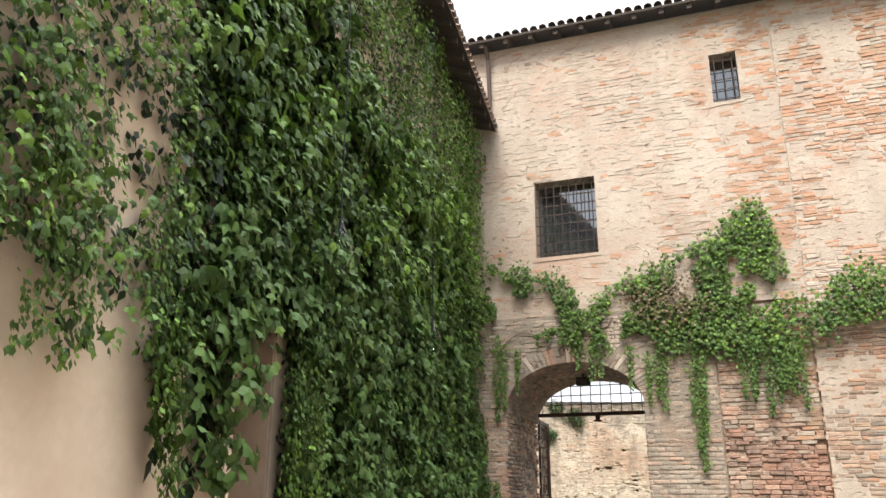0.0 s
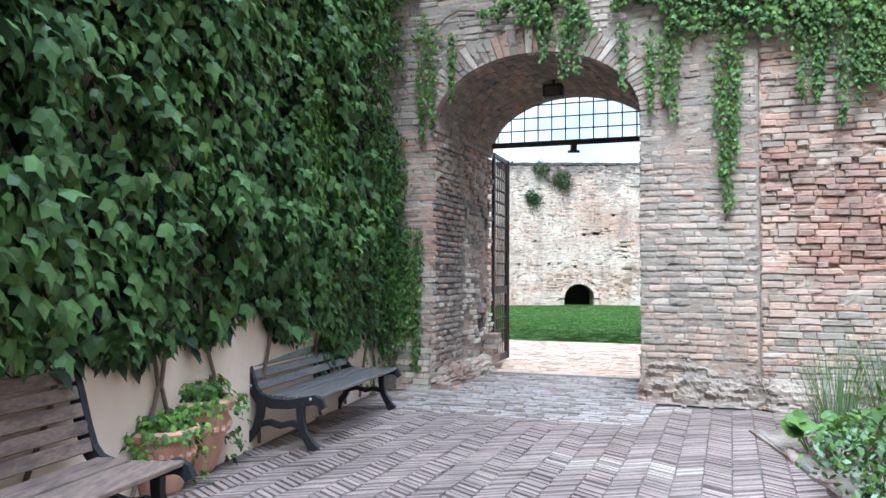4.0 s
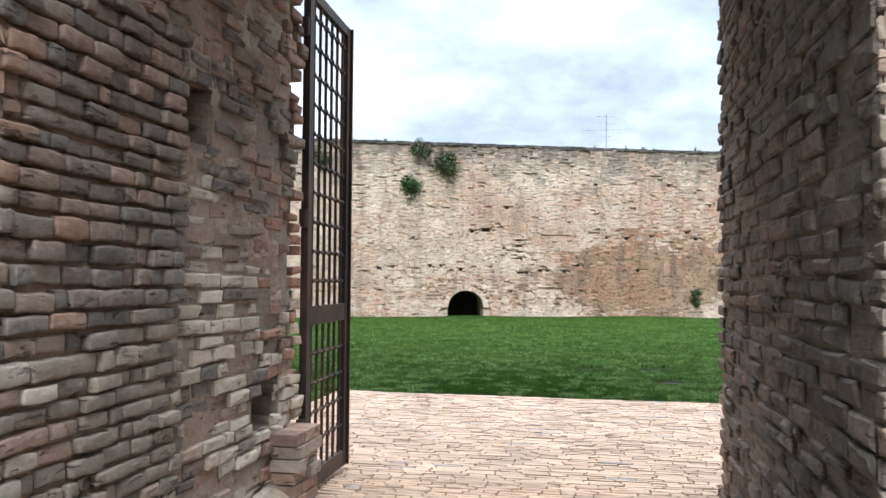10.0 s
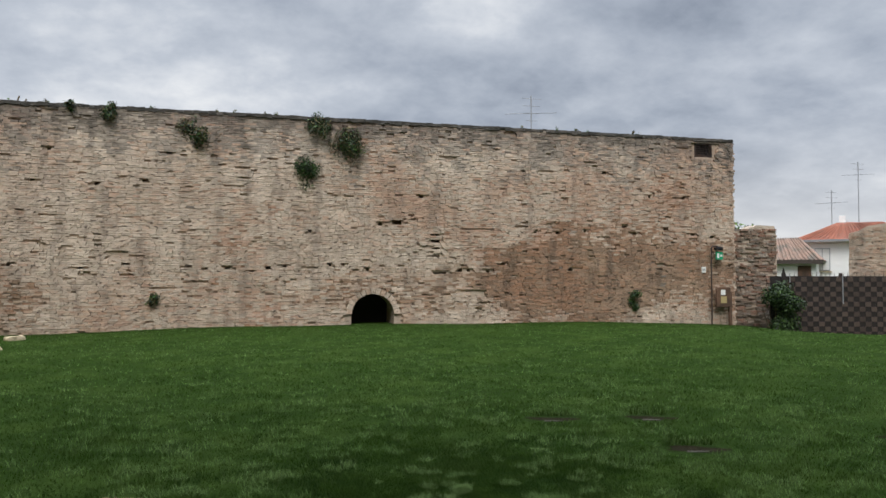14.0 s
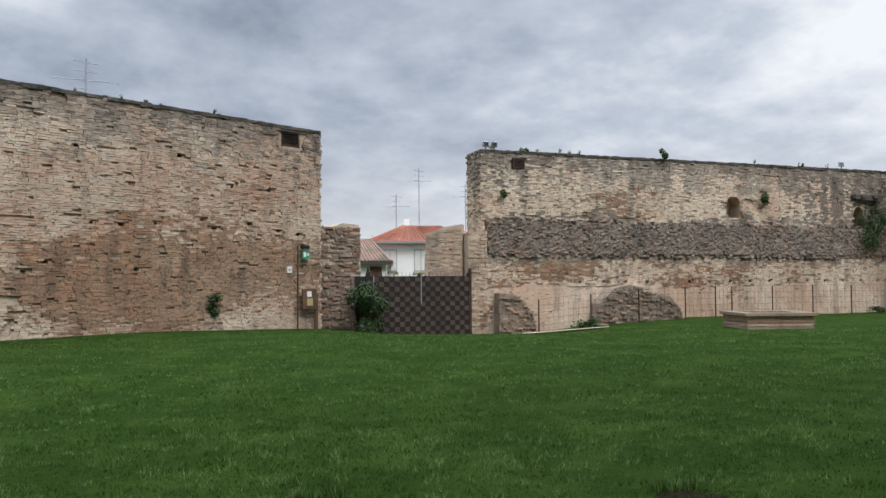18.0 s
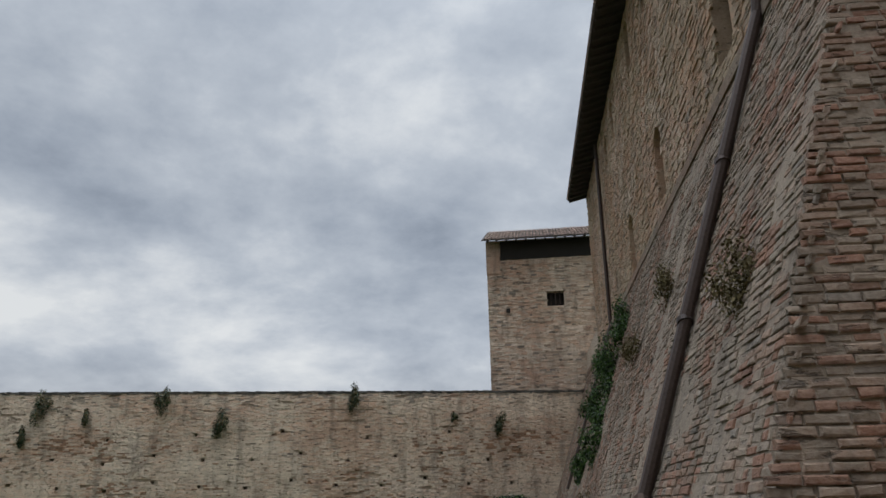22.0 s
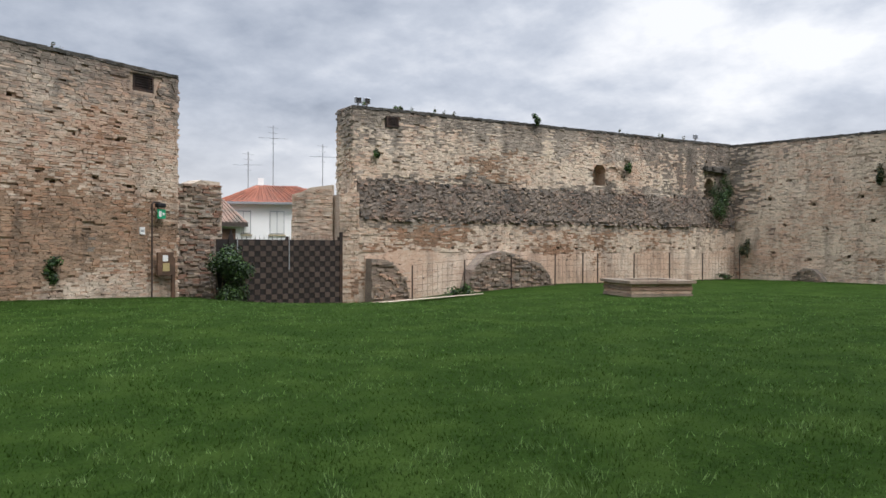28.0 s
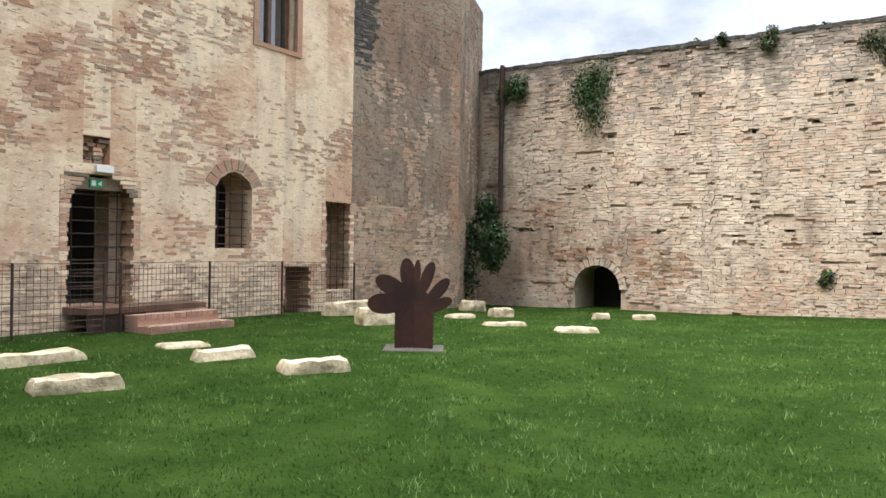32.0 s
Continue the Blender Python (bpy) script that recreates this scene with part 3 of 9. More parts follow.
    if soft_edge:
        for (u, o, z), su, sz in zip(rim, (1, -1, -1, 1), (1, 1, -1, -1)):
            cols.append((u + su * rng.uniform(0.005, 0.022, n), o + 0.009 + j(0.003), z + sz * rng.uniform(0.004, 0.016, n)))
    nv = len(cols)
    V = np.zeros((n, nv, 3))
    o_ = at(0, 0, 0)
    du, do, dv = at(1, 0, 0) - o_, at(0, 1, 0) - o_, at(0, 0, 1) - o_
    lean = at.batter if hasattr(at, "batter") else 0.0
    for i, (u, o, z) in enumerate(cols):
        o = o - lean * np.maximum(z, 0)
        for c in range(3):
            V[:, i, c] = o_[c] + du[c] * u + do[c] * o + dv[c] * z
    ring = [(0, 1, 5, 4), (1, 2, 6, 5), (2, 3, 7, 6), (3, 0, 4, 7)]
    quad = ring + [(a_ + 4, b_ + 4, c_ + 4, d_ + 4) for a_, b_, c_, d_ in ring] + [(8, 9, 10, 11)] if soft_edge else ring + [(4, 5, 6, 7)]
    Fc = (np.arange(n)[:, None, None] * nv + np.array(quad)[None]).reshape(-1, 4)
    ob = new(name, mesh(name, V.reshape(-1, 3), Fc, mats, np.repeat(kinds, len(quad))))
    ob.parent = parent
    return tagged(ob, label, kind="stuff")


def scatter_leaves(name, P, Nrm, size, mats, kinds, rng, droop=0.5, spread=0.5, lobes=True):
    """Many small folded leaves at points P that face about Nrm and hang down."""
    n = len(P)
    Nn = Nrm + rng.normal(0, spread, (n, 3))
    Nn[:, 2] += 0.25
    Nn /= np.linalg.norm(Nn, axis=1, keepdims=True)
    D = np.tile((0.0, 0.0, -1.0), (n, 1)) * droop + rng.normal(0, 0.42, (n, 3))
    D -= (D * Nn).sum(1, keepdims=True) * Nn
    D /= np.linalg.norm(D, axis=1, keepdims=True) + 1e-9
    S = np.cross(Nn, D)
    if lobes:
        shape = [(0.0, 0, 0), (-0.06, 0.22, -0.03), (0.40, 0.52, -0.13), (0.52, 0.22, -0.03), (1.0, 0, -0.16), (0.52, -0.22, -0.03), (0.40, -0.52, -0.13), (-0.06, -0.22, -0.03), (0.32, 0, 0.05)]
        tri = [(k, (k + 1) % 8, 8) for k in range(8)]
    else:
        shape = [(0, 0, 0), (0.45, 0.28, -0.04), (1.0, 0, -0.08), (0.45, -0.28, -0.04)]
        tri = [(0, 1, 2), (0, 2, 3)]
    k = len(shape)
    V = np.stack([P + size[:, None] * (a * D + b * S + c * Nn) for a, b, c in shape], 1)
    Fc = (np.arange(n)[:, None, None] * k + np.array(tri)[None]).reshape(-1, 3)
    return new(name, mesh(name, V.reshape(-1, 3), Fc, mats, np.repeat(kinds, len(tri))))


def clump(parent, name, centre, radii, count, size, mats, seed, lobes=False, label="", droop=0.3):
    """A leafy clump of uneven outline: several lobes of leaves."""
    rng = np.random.default_rng(seed)
    nl = 7
    lob = rng.normal(0, 0.5, (nl, 3))
    lob /= np.maximum(1, np.linalg.norm(lob, axis=1, keepdims=True))
    q = rng.normal(0, 1, (count, 3))
    q /= np.linalg.norm(q, axis=1, keepdims=True)
    pick = rng.integers(0, nl, count)
    P = (lob[pick] * 0.75 + q * (rng.random((count, 1)) ** 0.5) * 0.5) * np.array(radii) + np.array(centre)
    ob = scatter_leaves(name, P, q, rng.uniform(0.6, 1.3, count) * size, mats, rng.integers(0, len(mats), count), rng, droop, 0.6, lobes)
    ob.parent = parent
    return tagged(ob, label, kind="stuff")


SANDYPAVE = surface("worn_pale_paver", (0.2626, 0.2167, 0.1857), (0.3327, 0.2805, 0.2422), vary=0.15, bump=0.5, spec=0.15)

# ---- ground ----
def build_ground():
    xs = np.r_[-400, -150, -60, -30, np.arange(-14, 62, 0.5), 80, 150, 400]
    ys = np.r_[-400, -150, -60, -20, np.arange(-8, 60, 0.5), 80, 150, 400]
    X, Y = np.meshgrid(xs, ys, indexing="ij")
    Z = lawn_z(X, Y)
    rel = np.stack([X - 3.68, Y - 14.69], -1)
    v = rel @ np.array(GY)
    u = rel @ np.array(GX)
    Z = np.where(v < 1.5, np.minimum(Z, -0.10), Z)
    nx, ny = X.shape
    i, j = np.meshgrid(np.arange(nx - 1), np.arange(ny - 1), indexing="ij")
    q = np.stack([i * ny + j, (i + 1) * ny + j, (i + 1) * ny + j + 1, i * ny + j + 1], -1).reshape(-1, 4)
    g = new("ground", mesh("ground", np.stack([X, Y, Z], -1).reshape(-1, 3), q, [TURF]))
    for p in g.data.polygons:
        p.use_smooth = True
    return tagged(g, "short mown green lawn turf inside the castle walls", "lawn", kind="structure")


ground = build_ground()
# bedding of the paved areas
bed = tagged(new("paving_bed"), "dusty earth bedding under the brick paving", "paving", kind="structure")
part("bedding", slab([gate_at(-14, 2.0), gate_at(9, 2.0), gate_at(9, -22), gate_at(-14, -22)], -0.3, -0.02), DUST, bed)
part("apron_bedding", slab([gate_at(-4.15, 8.1), gate_at(2.6, 8.1), gate_at(2.6, 2.0), gate_at(-4.15, 2.0)], -0.3, -0.009), DUST, bed)

# ---- gate wall ----
OPEN_L, OPEN_R, SPRING, RISE = -2.62, 0.0, 3.45, 0.83


def arch_z(u, l=OPEN_L, r=OPEN_R, s=SPRING, h=RISE):
    c, w = (l + r) / 2, (r - l) / 2
    return s + h * np.sqrt(np.maximum(0, 1 - ((np.asarray(u) - c) / w) ** 2))


def arch_points(l=OPEN_L, r=OPEN_R, s=SPRING, h=RISE, n=20):
    c, w = (l + r) / 2, (r - l) / 2
    return [(c - w * math.cos(math.pi * i / n), s + h * math.sin(math.pi * i / n)) for i in range(n + 1)]


def gate_out(u, o, z):
    return gate_at(u, -o, z)


wall_gate = tagged(new("wall_gate"), "old worn brick gate wall with an arched passage", "wall", kind="structure")
CASTLE_TOP = 11.35
outline = [(-9, -0.2), (OPEN_L - 0.46, -0.2), (OPEN_L - 0.46, SPRING - 0.06), (OPEN_L, SPRING - 0.06), *arch_points(), (OPEN_R, -0.2), (1.30, -0.2), (1.30, 5.2), (-9, 5.2)]
part("gate_masonry", panel(outline, -2.72, 0.0, gate_out), W_GMORTAR, wall_gate)
WIN1 = (-1.92, -0.67, 6.41, 8.04)
WIN2 = (1.76, 2.27, 9.25, 10.32)
part("upper_masonry", pierced(-9, 2.95, 5.2, CASTLE_TOP, [WIN1, WIN2], -0.9, 0.0, gate_out), W_UPPER, wall_gate)
part("upper_core", panel([(-9, 5.2), (9, 5.2), (9, CASTLE_TOP), (-9, CASTLE_TOP)], -2.5, -0.95, gate_out), DARK, wall_gate)
part("side_masonry", panel([(1.30, -0.2), (2.95, -0.2), (2.95, 5.2), (1.30, 5.2)], -2.5, -0.13, gate_out), W_SIDE, wall_gate)
part("projecting_masonry", panel([(2.95, -0.2), (9, -0.2), (9, CASTLE_TOP), (2.95, CASTLE_TOP)], -2.5, 0.03, gate_out), W_UPPER, wall_gate)
part("left_closing_masonry", panel([(-16, -0.2), (-9, -0.2), (-9, CASTLE_TOP), (-16, CASTLE_TOP)], -2.5, 0.0, gate_out), W_GMORTAR, wall_gate)


def gate_keep(u, z):
    inside = (u > OPEN_L - 0.12) & (u < OPEN_R + 0.12) & (z < arch_z(np.clip(u, OPEN_L, OPEN_R)) + 0.34)
    jamb = (u > OPEN_L) & (u < OPEN_R) & (z < arch_z(u))
    w1 = (u > WIN1[0] - 0.1) & (u < WIN1[1] + 0.1) & (z > WIN1[2]) & (z < WIN1[3])
    w2 = (u > WIN2[0] - 0.1) & (u < WIN2[1] + 0.1) & (z > WIN2[2]) & (z < WIN2[3])
    ring = inside & (z > SPRING)
    return ~(jamb | ring | w1 | w2)


def gate_pick(u, z, rng):
    f, g = field(u, z, 1.4, 11), field(u, z, 0.7, 12)
    k = np.where(f > 0.62, 1, 0)
    k = np.where((z < 4.2) & (u > -3.2) & (u < 1.3), np.where((g > 0.62) & (rng.random(len(u)) < 0.6), 1, 2), k)
    red = (u > 1.3) & (f + 0.25 * (u > 2.9) + 0.14 * (z < 4) > 0.40)
    k = np.where(red & (rng.random(len(u)) < 0.55), 3, k)
    k = np.where((u < -2.6) & (z > 1.2) & (rng.random(len(u)) < 0.5), 3, k)
    k = np.where((k == 3) & (z < 1.4) & (rng.random(len(u)) < 0.6), 2, k)
    return np.where(rng.random(len(u)) < 0.07, rng.integers(0, 4, len(u)), k)



BM = [W_UPPER, W_GATE, W_GATE, W_GATE2]
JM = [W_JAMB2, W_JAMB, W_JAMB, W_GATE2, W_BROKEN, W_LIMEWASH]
for lo, hi, sd, lone in ((-3.4, OPEN_L + 0.02, 2, None), (-0.02, 1.28, 3, lambda u, z: (z > 0.5) & (z < 2.75))):
    brickwork(wall_gate, lo, hi, 0.0, SPRING, gate_out, BM, gate_pick, None, ch=0.078, bl=0.26, gap=0.013, proud=(-0.005, 0.014), soft_edge=True, seed=sd, single=lone, wave=0.026, rough_edge=0.9)
brickwork(wall_gate, -3.4, 1.28, SPRING, 5.2, gate_out, BM, gate_pick, gate_keep, ch=0.080, bl=0.27, gap=0.013, proud=(0.0, 0.020), soft_edge=True, seed=13, wave=0.016, bury=0.012, rough_edge=1.0)
brickwork(wall_gate, -3.4, 2.93, 5.2, CASTLE_TOP - 0.05, gate_out, [W_UPPER, W_RUST], lambda u, z, r: (r.random(len(u)) < np.clip((u - 1.2 + 1.5 * field(u, z, 1.1, 17) - 0.75) / 1.6, 0.06, 0.8)).astype(int), gate_keep, ch=0.074, bl=0.25, gap=0.011, proud=(-0.006, 0.014), seed=4, wave=0.024, bury=0.018, rough_edge=1.4)


def gate_side(u, o, z):
    return gate_at(u, -o + 0.05, z)


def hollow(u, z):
    return field(u, z * 2.2, 0.4, 41) + 0.25 * (np.abs(z - 2.3) > 0.9) > 0.30


def broken_zone(u, z):
    """Belt of the side where the faces have broken off and red brick shows."""
    return np.abs(z - 2.25 + 0.25 * (u - 2.0)) < 0.62 + 0.5 * (field(u, z, 0.5, 45) - 0.5)


def side_pick(u, z, rng):
    n = len(u)
    f = field(u, z, 0.7, 46) + 0.10 * rng.normal(size=n)
    k = np.where(z < 1.5, np.where(f > 0.60, 3, 2), np.where(f > 0.52, 3, 0))
    k = np.where((u > 2.35) & (z > 1.6) & (rng.random(n) < 0.5), 4, k)
    return np.where(rng.random(n) < 0.10, rng.integers(0, 4, n), k)


brickwork(wall_gate, 1.32, 2.93, 0.0, 5.2, gate_side, [W_UPPER, W_GATE2, W_GATE, W_SIDE, W_RUST], side_pick, lambda u, z: hollow(u, z) & ~broken_zone(u, z), ch=0.078, bl=0.27, gap=0.008, proud=(-0.020, 0.010), soft_edge=True, seed=5, wave=0.022, back=0.085, rough_edge=0.6)
brickwork(wall_gate, 1.32, 2.93, 1.2, 3.3, gate_side, [W_BROKEN, W_SIDE, W_GATE2, W_GATE], lambda u, z, r: np.where(field(u, z, 0.5, 48) + 0.08 * r.normal(size=len(u)) > 0.5, 0, 1), lambda u, z: hollow(u, z) & broken_zone(u, z), ch=0.074, bl=0.22, gap=0.007, proud=(-0.040, 0.012), soft_edge=True, seed=15, wave=0.03, back=0.085, rough_edge=0.6, name="broken_brickwork", label="broken red brick faces in a ragged belt")


def gate_proj(u, o, z):
    return gate_at(u, -o - 0.03, z)


brickwork(wall_gate, 2.95, 9.0, 0.0, CASTLE_TOP, gate_proj, [W_UPPER, W_RUST, W_GATE, W_GATE2], lambda u, z, r: np.where(z < 4.7, np.where(r.random(len(u)) < 0.42, 3, np.where(r.random(len(u)) < 0.5, 1, 2)), (r.random(len(u)) < np.clip(1.2 - 1.1 * field(u, z, 1.3, 19), 0.2, 0.85)).astype(int)), ch=0.074, bl=0.25, gap=0.011, proud=(0.0, 0.022), soft_edge=True, seed=6, wave=0.012, bury=0.03)


def proj_side(w, o, z):
    return gate_at(2.95 - o, -0.03 + w, z)


brickwork(wall_gate, 0.0, 0.07, 0.0, 5.2, proj_side, [W_RUST, W_UPPER], lambda u, z, r: np.where(r.random(len(u)) < 0.55, 0, 1), ch=0.08, bl=0.27, proud=(0.0, 0.03), seed=7)


# passage jambs, vault and ring of arch bricks
def jamb_left(w, o, z):
    return gate_at(OPEN_L + o, w, z)


def jamb_right(w, o, z):
    return gate_at(OPEN_R - o, w, z)


HOLE1 = (1.21, 1.58, 2.13, 2.47)
HOLE2 = (2.10, 2.48, 0.60, 0.90)


def left_keep(w, z):
    h = [(w > a + 0.02) & (w < b - 0.02) & (z > c) & (z < d) for a, b, c, d in (HOLE1, HOLE2)]
    return ~(h[0] | h[1])


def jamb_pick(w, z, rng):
    # dark bricks here paint the passage's shade as well as soot
    soot_shade = (z > 1.05 + 0.3 * field(w, z, 0.6, 52)) & (z < 2.6)
    k = np.where(soot_shade & (rng.random(len(w)) < 0.85), 1, 0)
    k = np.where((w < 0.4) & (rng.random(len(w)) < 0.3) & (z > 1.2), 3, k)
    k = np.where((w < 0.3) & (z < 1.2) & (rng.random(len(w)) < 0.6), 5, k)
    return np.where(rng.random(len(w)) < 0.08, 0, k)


def jamb_inner(w, o, z):
    return jamb_left(w, o - 0.055, z)


def inner_pick(w, z, rng):
    """Pale limewash low down with the lawn's light painted in, red broken brick towards the lawn, brown above."""
    n = len(w)
    f = field(w, z * 0.6, 0.5, 54) + 0.10 * rng.normal(size=n)
    k = np.where(f > 0.55, 0, np.where(f > 0.40, 3, 2))
    lime = (z < 1.55 + 0.5 * (field(w, 0 * z, 0.4, 55) - 0.5)) & (z > 0.45) | ((np.abs(w - 1.50) < 0.12) & (z < 2.05))
    k = np.where(lime & (f > 0.34), 5, k)
    red = np.exp(-((z - 1.6) ** 2) / 0.22 - ((w - 2.55) ** 2) / 0.12) + 0.35 * (w > 2.3)
    return np.where(rng.random(n) < red * 0.75, 4, k)


def rough_face(parent, at, u0, u1, z0, z1, low, high, seed, material, skip=(), label="", ends=0.0):
    """Old mortar smeared over the brick faces: an uneven skin from which the bricks stand out here and there."""
    nu, nz = int((u1 - u0) / 0.024), int((z1 - z0) / 0.024)
    u, z = np.meshgrid(np.linspace(u0, u1, nu + 1), np.linspace(z0, z1, nz + 1), indexing="ij")
    f = 0.55 * field(u, z, 0.32, seed) + 0.30 * field(u, z * 1.4, 0.11, seed + 1) + 0.15 * field(u, z, 0.05, seed + 2)
    o = low + (high - low) * np.clip((f - 0.25) / 0.5, 0, 1)
    P = np.array([at(a, b, c) for a, b, c in zip(u.ravel(), o.ravel(), z.ravel())])
    i, j = np.meshgrid(np.arange(nu), np.arange(nz), indexing="ij")
    uc, zc = (u[:-1, :-1] + u[1:, 1:]) / 2, (z[:-1, :-1] + z[1:, 1:]) / 2
    ok = np.ones(uc.shape, bool)
    for a, b, c, d in skip:
        wob = 0.05 * (field(uc, zc, 0.12, seed + 3) - 0.5)
        ok &= ~((uc > a + wob) & (uc < b + wob) & (zc > c + wob) & (zc < d + wob))
    if ends:
        ok &= uc < u1 - ends * field(0 * uc, zc, 0.18, seed + 4)
    q = np.stack([i * (nz + 1) + j, (i + 1) * (nz + 1) + j, (i + 1) * (nz + 1) + j + 1, i * (nz + 1) + j + 1], -1)[ok]
    return tagged(attach(new("mortar_skin", mesh("mortar_skin", P, q, [material])), parent), label)


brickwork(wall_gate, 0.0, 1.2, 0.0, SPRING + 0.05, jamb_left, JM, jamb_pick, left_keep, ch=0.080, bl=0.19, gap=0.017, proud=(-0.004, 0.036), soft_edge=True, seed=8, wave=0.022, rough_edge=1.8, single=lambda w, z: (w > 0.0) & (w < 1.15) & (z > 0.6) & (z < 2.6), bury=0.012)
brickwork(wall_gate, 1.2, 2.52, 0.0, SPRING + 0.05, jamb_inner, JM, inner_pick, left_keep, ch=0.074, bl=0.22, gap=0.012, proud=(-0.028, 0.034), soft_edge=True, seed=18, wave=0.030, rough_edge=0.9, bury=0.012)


def ragged_end(w, z):
    """Bricks left standing at the torn lawn end of the passage."""
    return (w < 2.89 - 0.20 * field(0 * w, z, 0.16, 57)) & (np.random.default_rng(58).random(len(w)) < 0.93) & ~((z < 0.55) & (w > 2.7))


brickwork(wall_gate, 2.46, 2.90, 0.0, SPRING + 0.05, jamb_inner, JM, inner_pick, ragged_end, ch=0.078, bl=0.17, gap=0.014, proud=(-0.045, 0.050), soft_edge=True, seed=28, wave=0.03, rough_edge=1.1, back=0.34, name="torn_brickwork", label="torn red and pale brick ends of the passage wall")
rough_face(wall_gate, jamb_inner, 1.205, 2.70, 0.0, SPRING, -0.045, 0.010, 761, W_SMEAR, [HOLE1, HOLE2], "crumbling lime mortar between the passage bricks", 0.14)
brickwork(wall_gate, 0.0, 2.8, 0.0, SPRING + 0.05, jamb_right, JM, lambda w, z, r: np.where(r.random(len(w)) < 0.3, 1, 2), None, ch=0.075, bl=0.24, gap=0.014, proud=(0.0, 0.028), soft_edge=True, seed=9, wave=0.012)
# near-black paint for the shade in the lawn hollows
HOLLOW = surface("hollow_shade_paint", (0.02, 0.018, 0.011), (0.036, 0.031, 0.02), vary=0, bump=1.0, depth=0.03, rough=1.0, spec=0.0)
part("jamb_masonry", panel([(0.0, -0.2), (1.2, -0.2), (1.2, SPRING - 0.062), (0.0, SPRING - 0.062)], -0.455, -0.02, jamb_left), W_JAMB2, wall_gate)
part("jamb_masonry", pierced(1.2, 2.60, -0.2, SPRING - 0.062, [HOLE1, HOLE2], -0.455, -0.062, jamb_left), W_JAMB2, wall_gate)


def vault_bricks():
    rng = np.random.default_rng(77)
    V, Fc, K = [], [], []
    n = 46
    c, w = (OPEN_L + OPEN_R) / 2, (OPEN_R - OPEN_L) / 2
    quad = [(0, 1, 5, 4), (1, 2, 6, 5), (2, 3, 7, 6), (3, 0, 4, 7), (0, 3, 2, 1), (4, 5, 6, 7)]
    for i in range(n):
        a0, a1 = math.pi * (i + 0.06) / n, math.pi * (i + 0.94) / n
        v = 0.14
        while v < 2.44:
            ln = rng.uniform(0.18, 0.28)
            d0, d1 = -rng.uniform(0, 0.02), 0.05
            P = []
            for vv in (v, min(v + ln - 0.012, 2.48)):
                for a, d in ((a0, d0), (a1, d0), (a1, d1), (a0, d1)):
                    P.append(gate_at(c - (w + d) * math.cos(a), vv, SPRING + (RISE + d) * math.sin(a)))
            base = len(V)
            V += P
            Fc += [[base + q for q in f] for f in quad]
            K += [int(rng.choice([2, 2, 1, 0]))] * 6
            v += ln
    ob = attach(new("vault_bricks", mesh("vault_bricks", V, Fc, JM, K)), wall_gate)
    return tagged(ob, kind="stuff")


vault_bricks()


def arch_ring():
    n = 44
    c, w = (OPEN_L + OPEN_R) / 2, (OPEN_R - OPEN_L) / 2
    rng = random.Random(5)
    for i in range(n):
        a0, a1 = math.pi * (i + 0.08) / n, math.pi * (i + 0.92) / n
        deep = 0.30 + rng.uniform(-0.03, 0.02)
        bm = bmesh.new()
        vs = []
        for o in (0.015 + rng.uniform(0, 0.02), -0.12):
            for a, d in ((a0, -0.01), (a1, -0.01), (a1, deep), (a0, deep)):
                vs.append(bm.verts.new(gate_out(c - (w + d) * math.cos(a), o, SPRING + (RISE + d) * math.sin(a))))
        for f in ((0, 1, 2, 3), (7, 6, 5, 4), (0, 4, 5, 1), (1, 5, 6, 2), (2, 6, 7, 3), (3, 7, 4, 0)):
            bm.faces.new([vs[q] for q in f])
        part("arch_brick", bm, rng.choice([W_GATE, W_GATE, W_UPPER, W_GATE2]), wall_gate)


arch_ring()


def rubble(parent, at, count, spread, size, mats, seed):
    """Fallen and crumbled brick at a wall's foot."""
    rng = random.Random(seed)
    for k in range(count):
        u, o = rng.uniform(*spread[0]), abs(rng.gauss(0, spread[1]))
        s = rng.uniform(*size)
        bm = bmesh.new()
        bmesh.ops.create_icosphere(bm, subdivisions=2, radius=1)
        for v in bm.verts:
            v.co *= 1 + 0.5 * (noise.noise(v.co * 1.6 + Vector((k * 3.1, seed, 0))))
            v.co = Vector((v.co.x * s, v.co.y * s * 0.7, v.co.z * s * 0.55))
        c = at(u, o, s * 0.32 + max(0, spread[2] - o * 1.2) * rng.random())
        bmesh.ops.transform(bm, matrix=Matrix.Translation(c) @ Euler((rng.uniform(-0.3, 0.3), rng.uniform(-0.3, 0.3), rng.uniform(0, 6))).to_matrix().to_4x4(), verts=bm.verts)
        part("rubble_stone", bm, rng.choice(mats), parent)


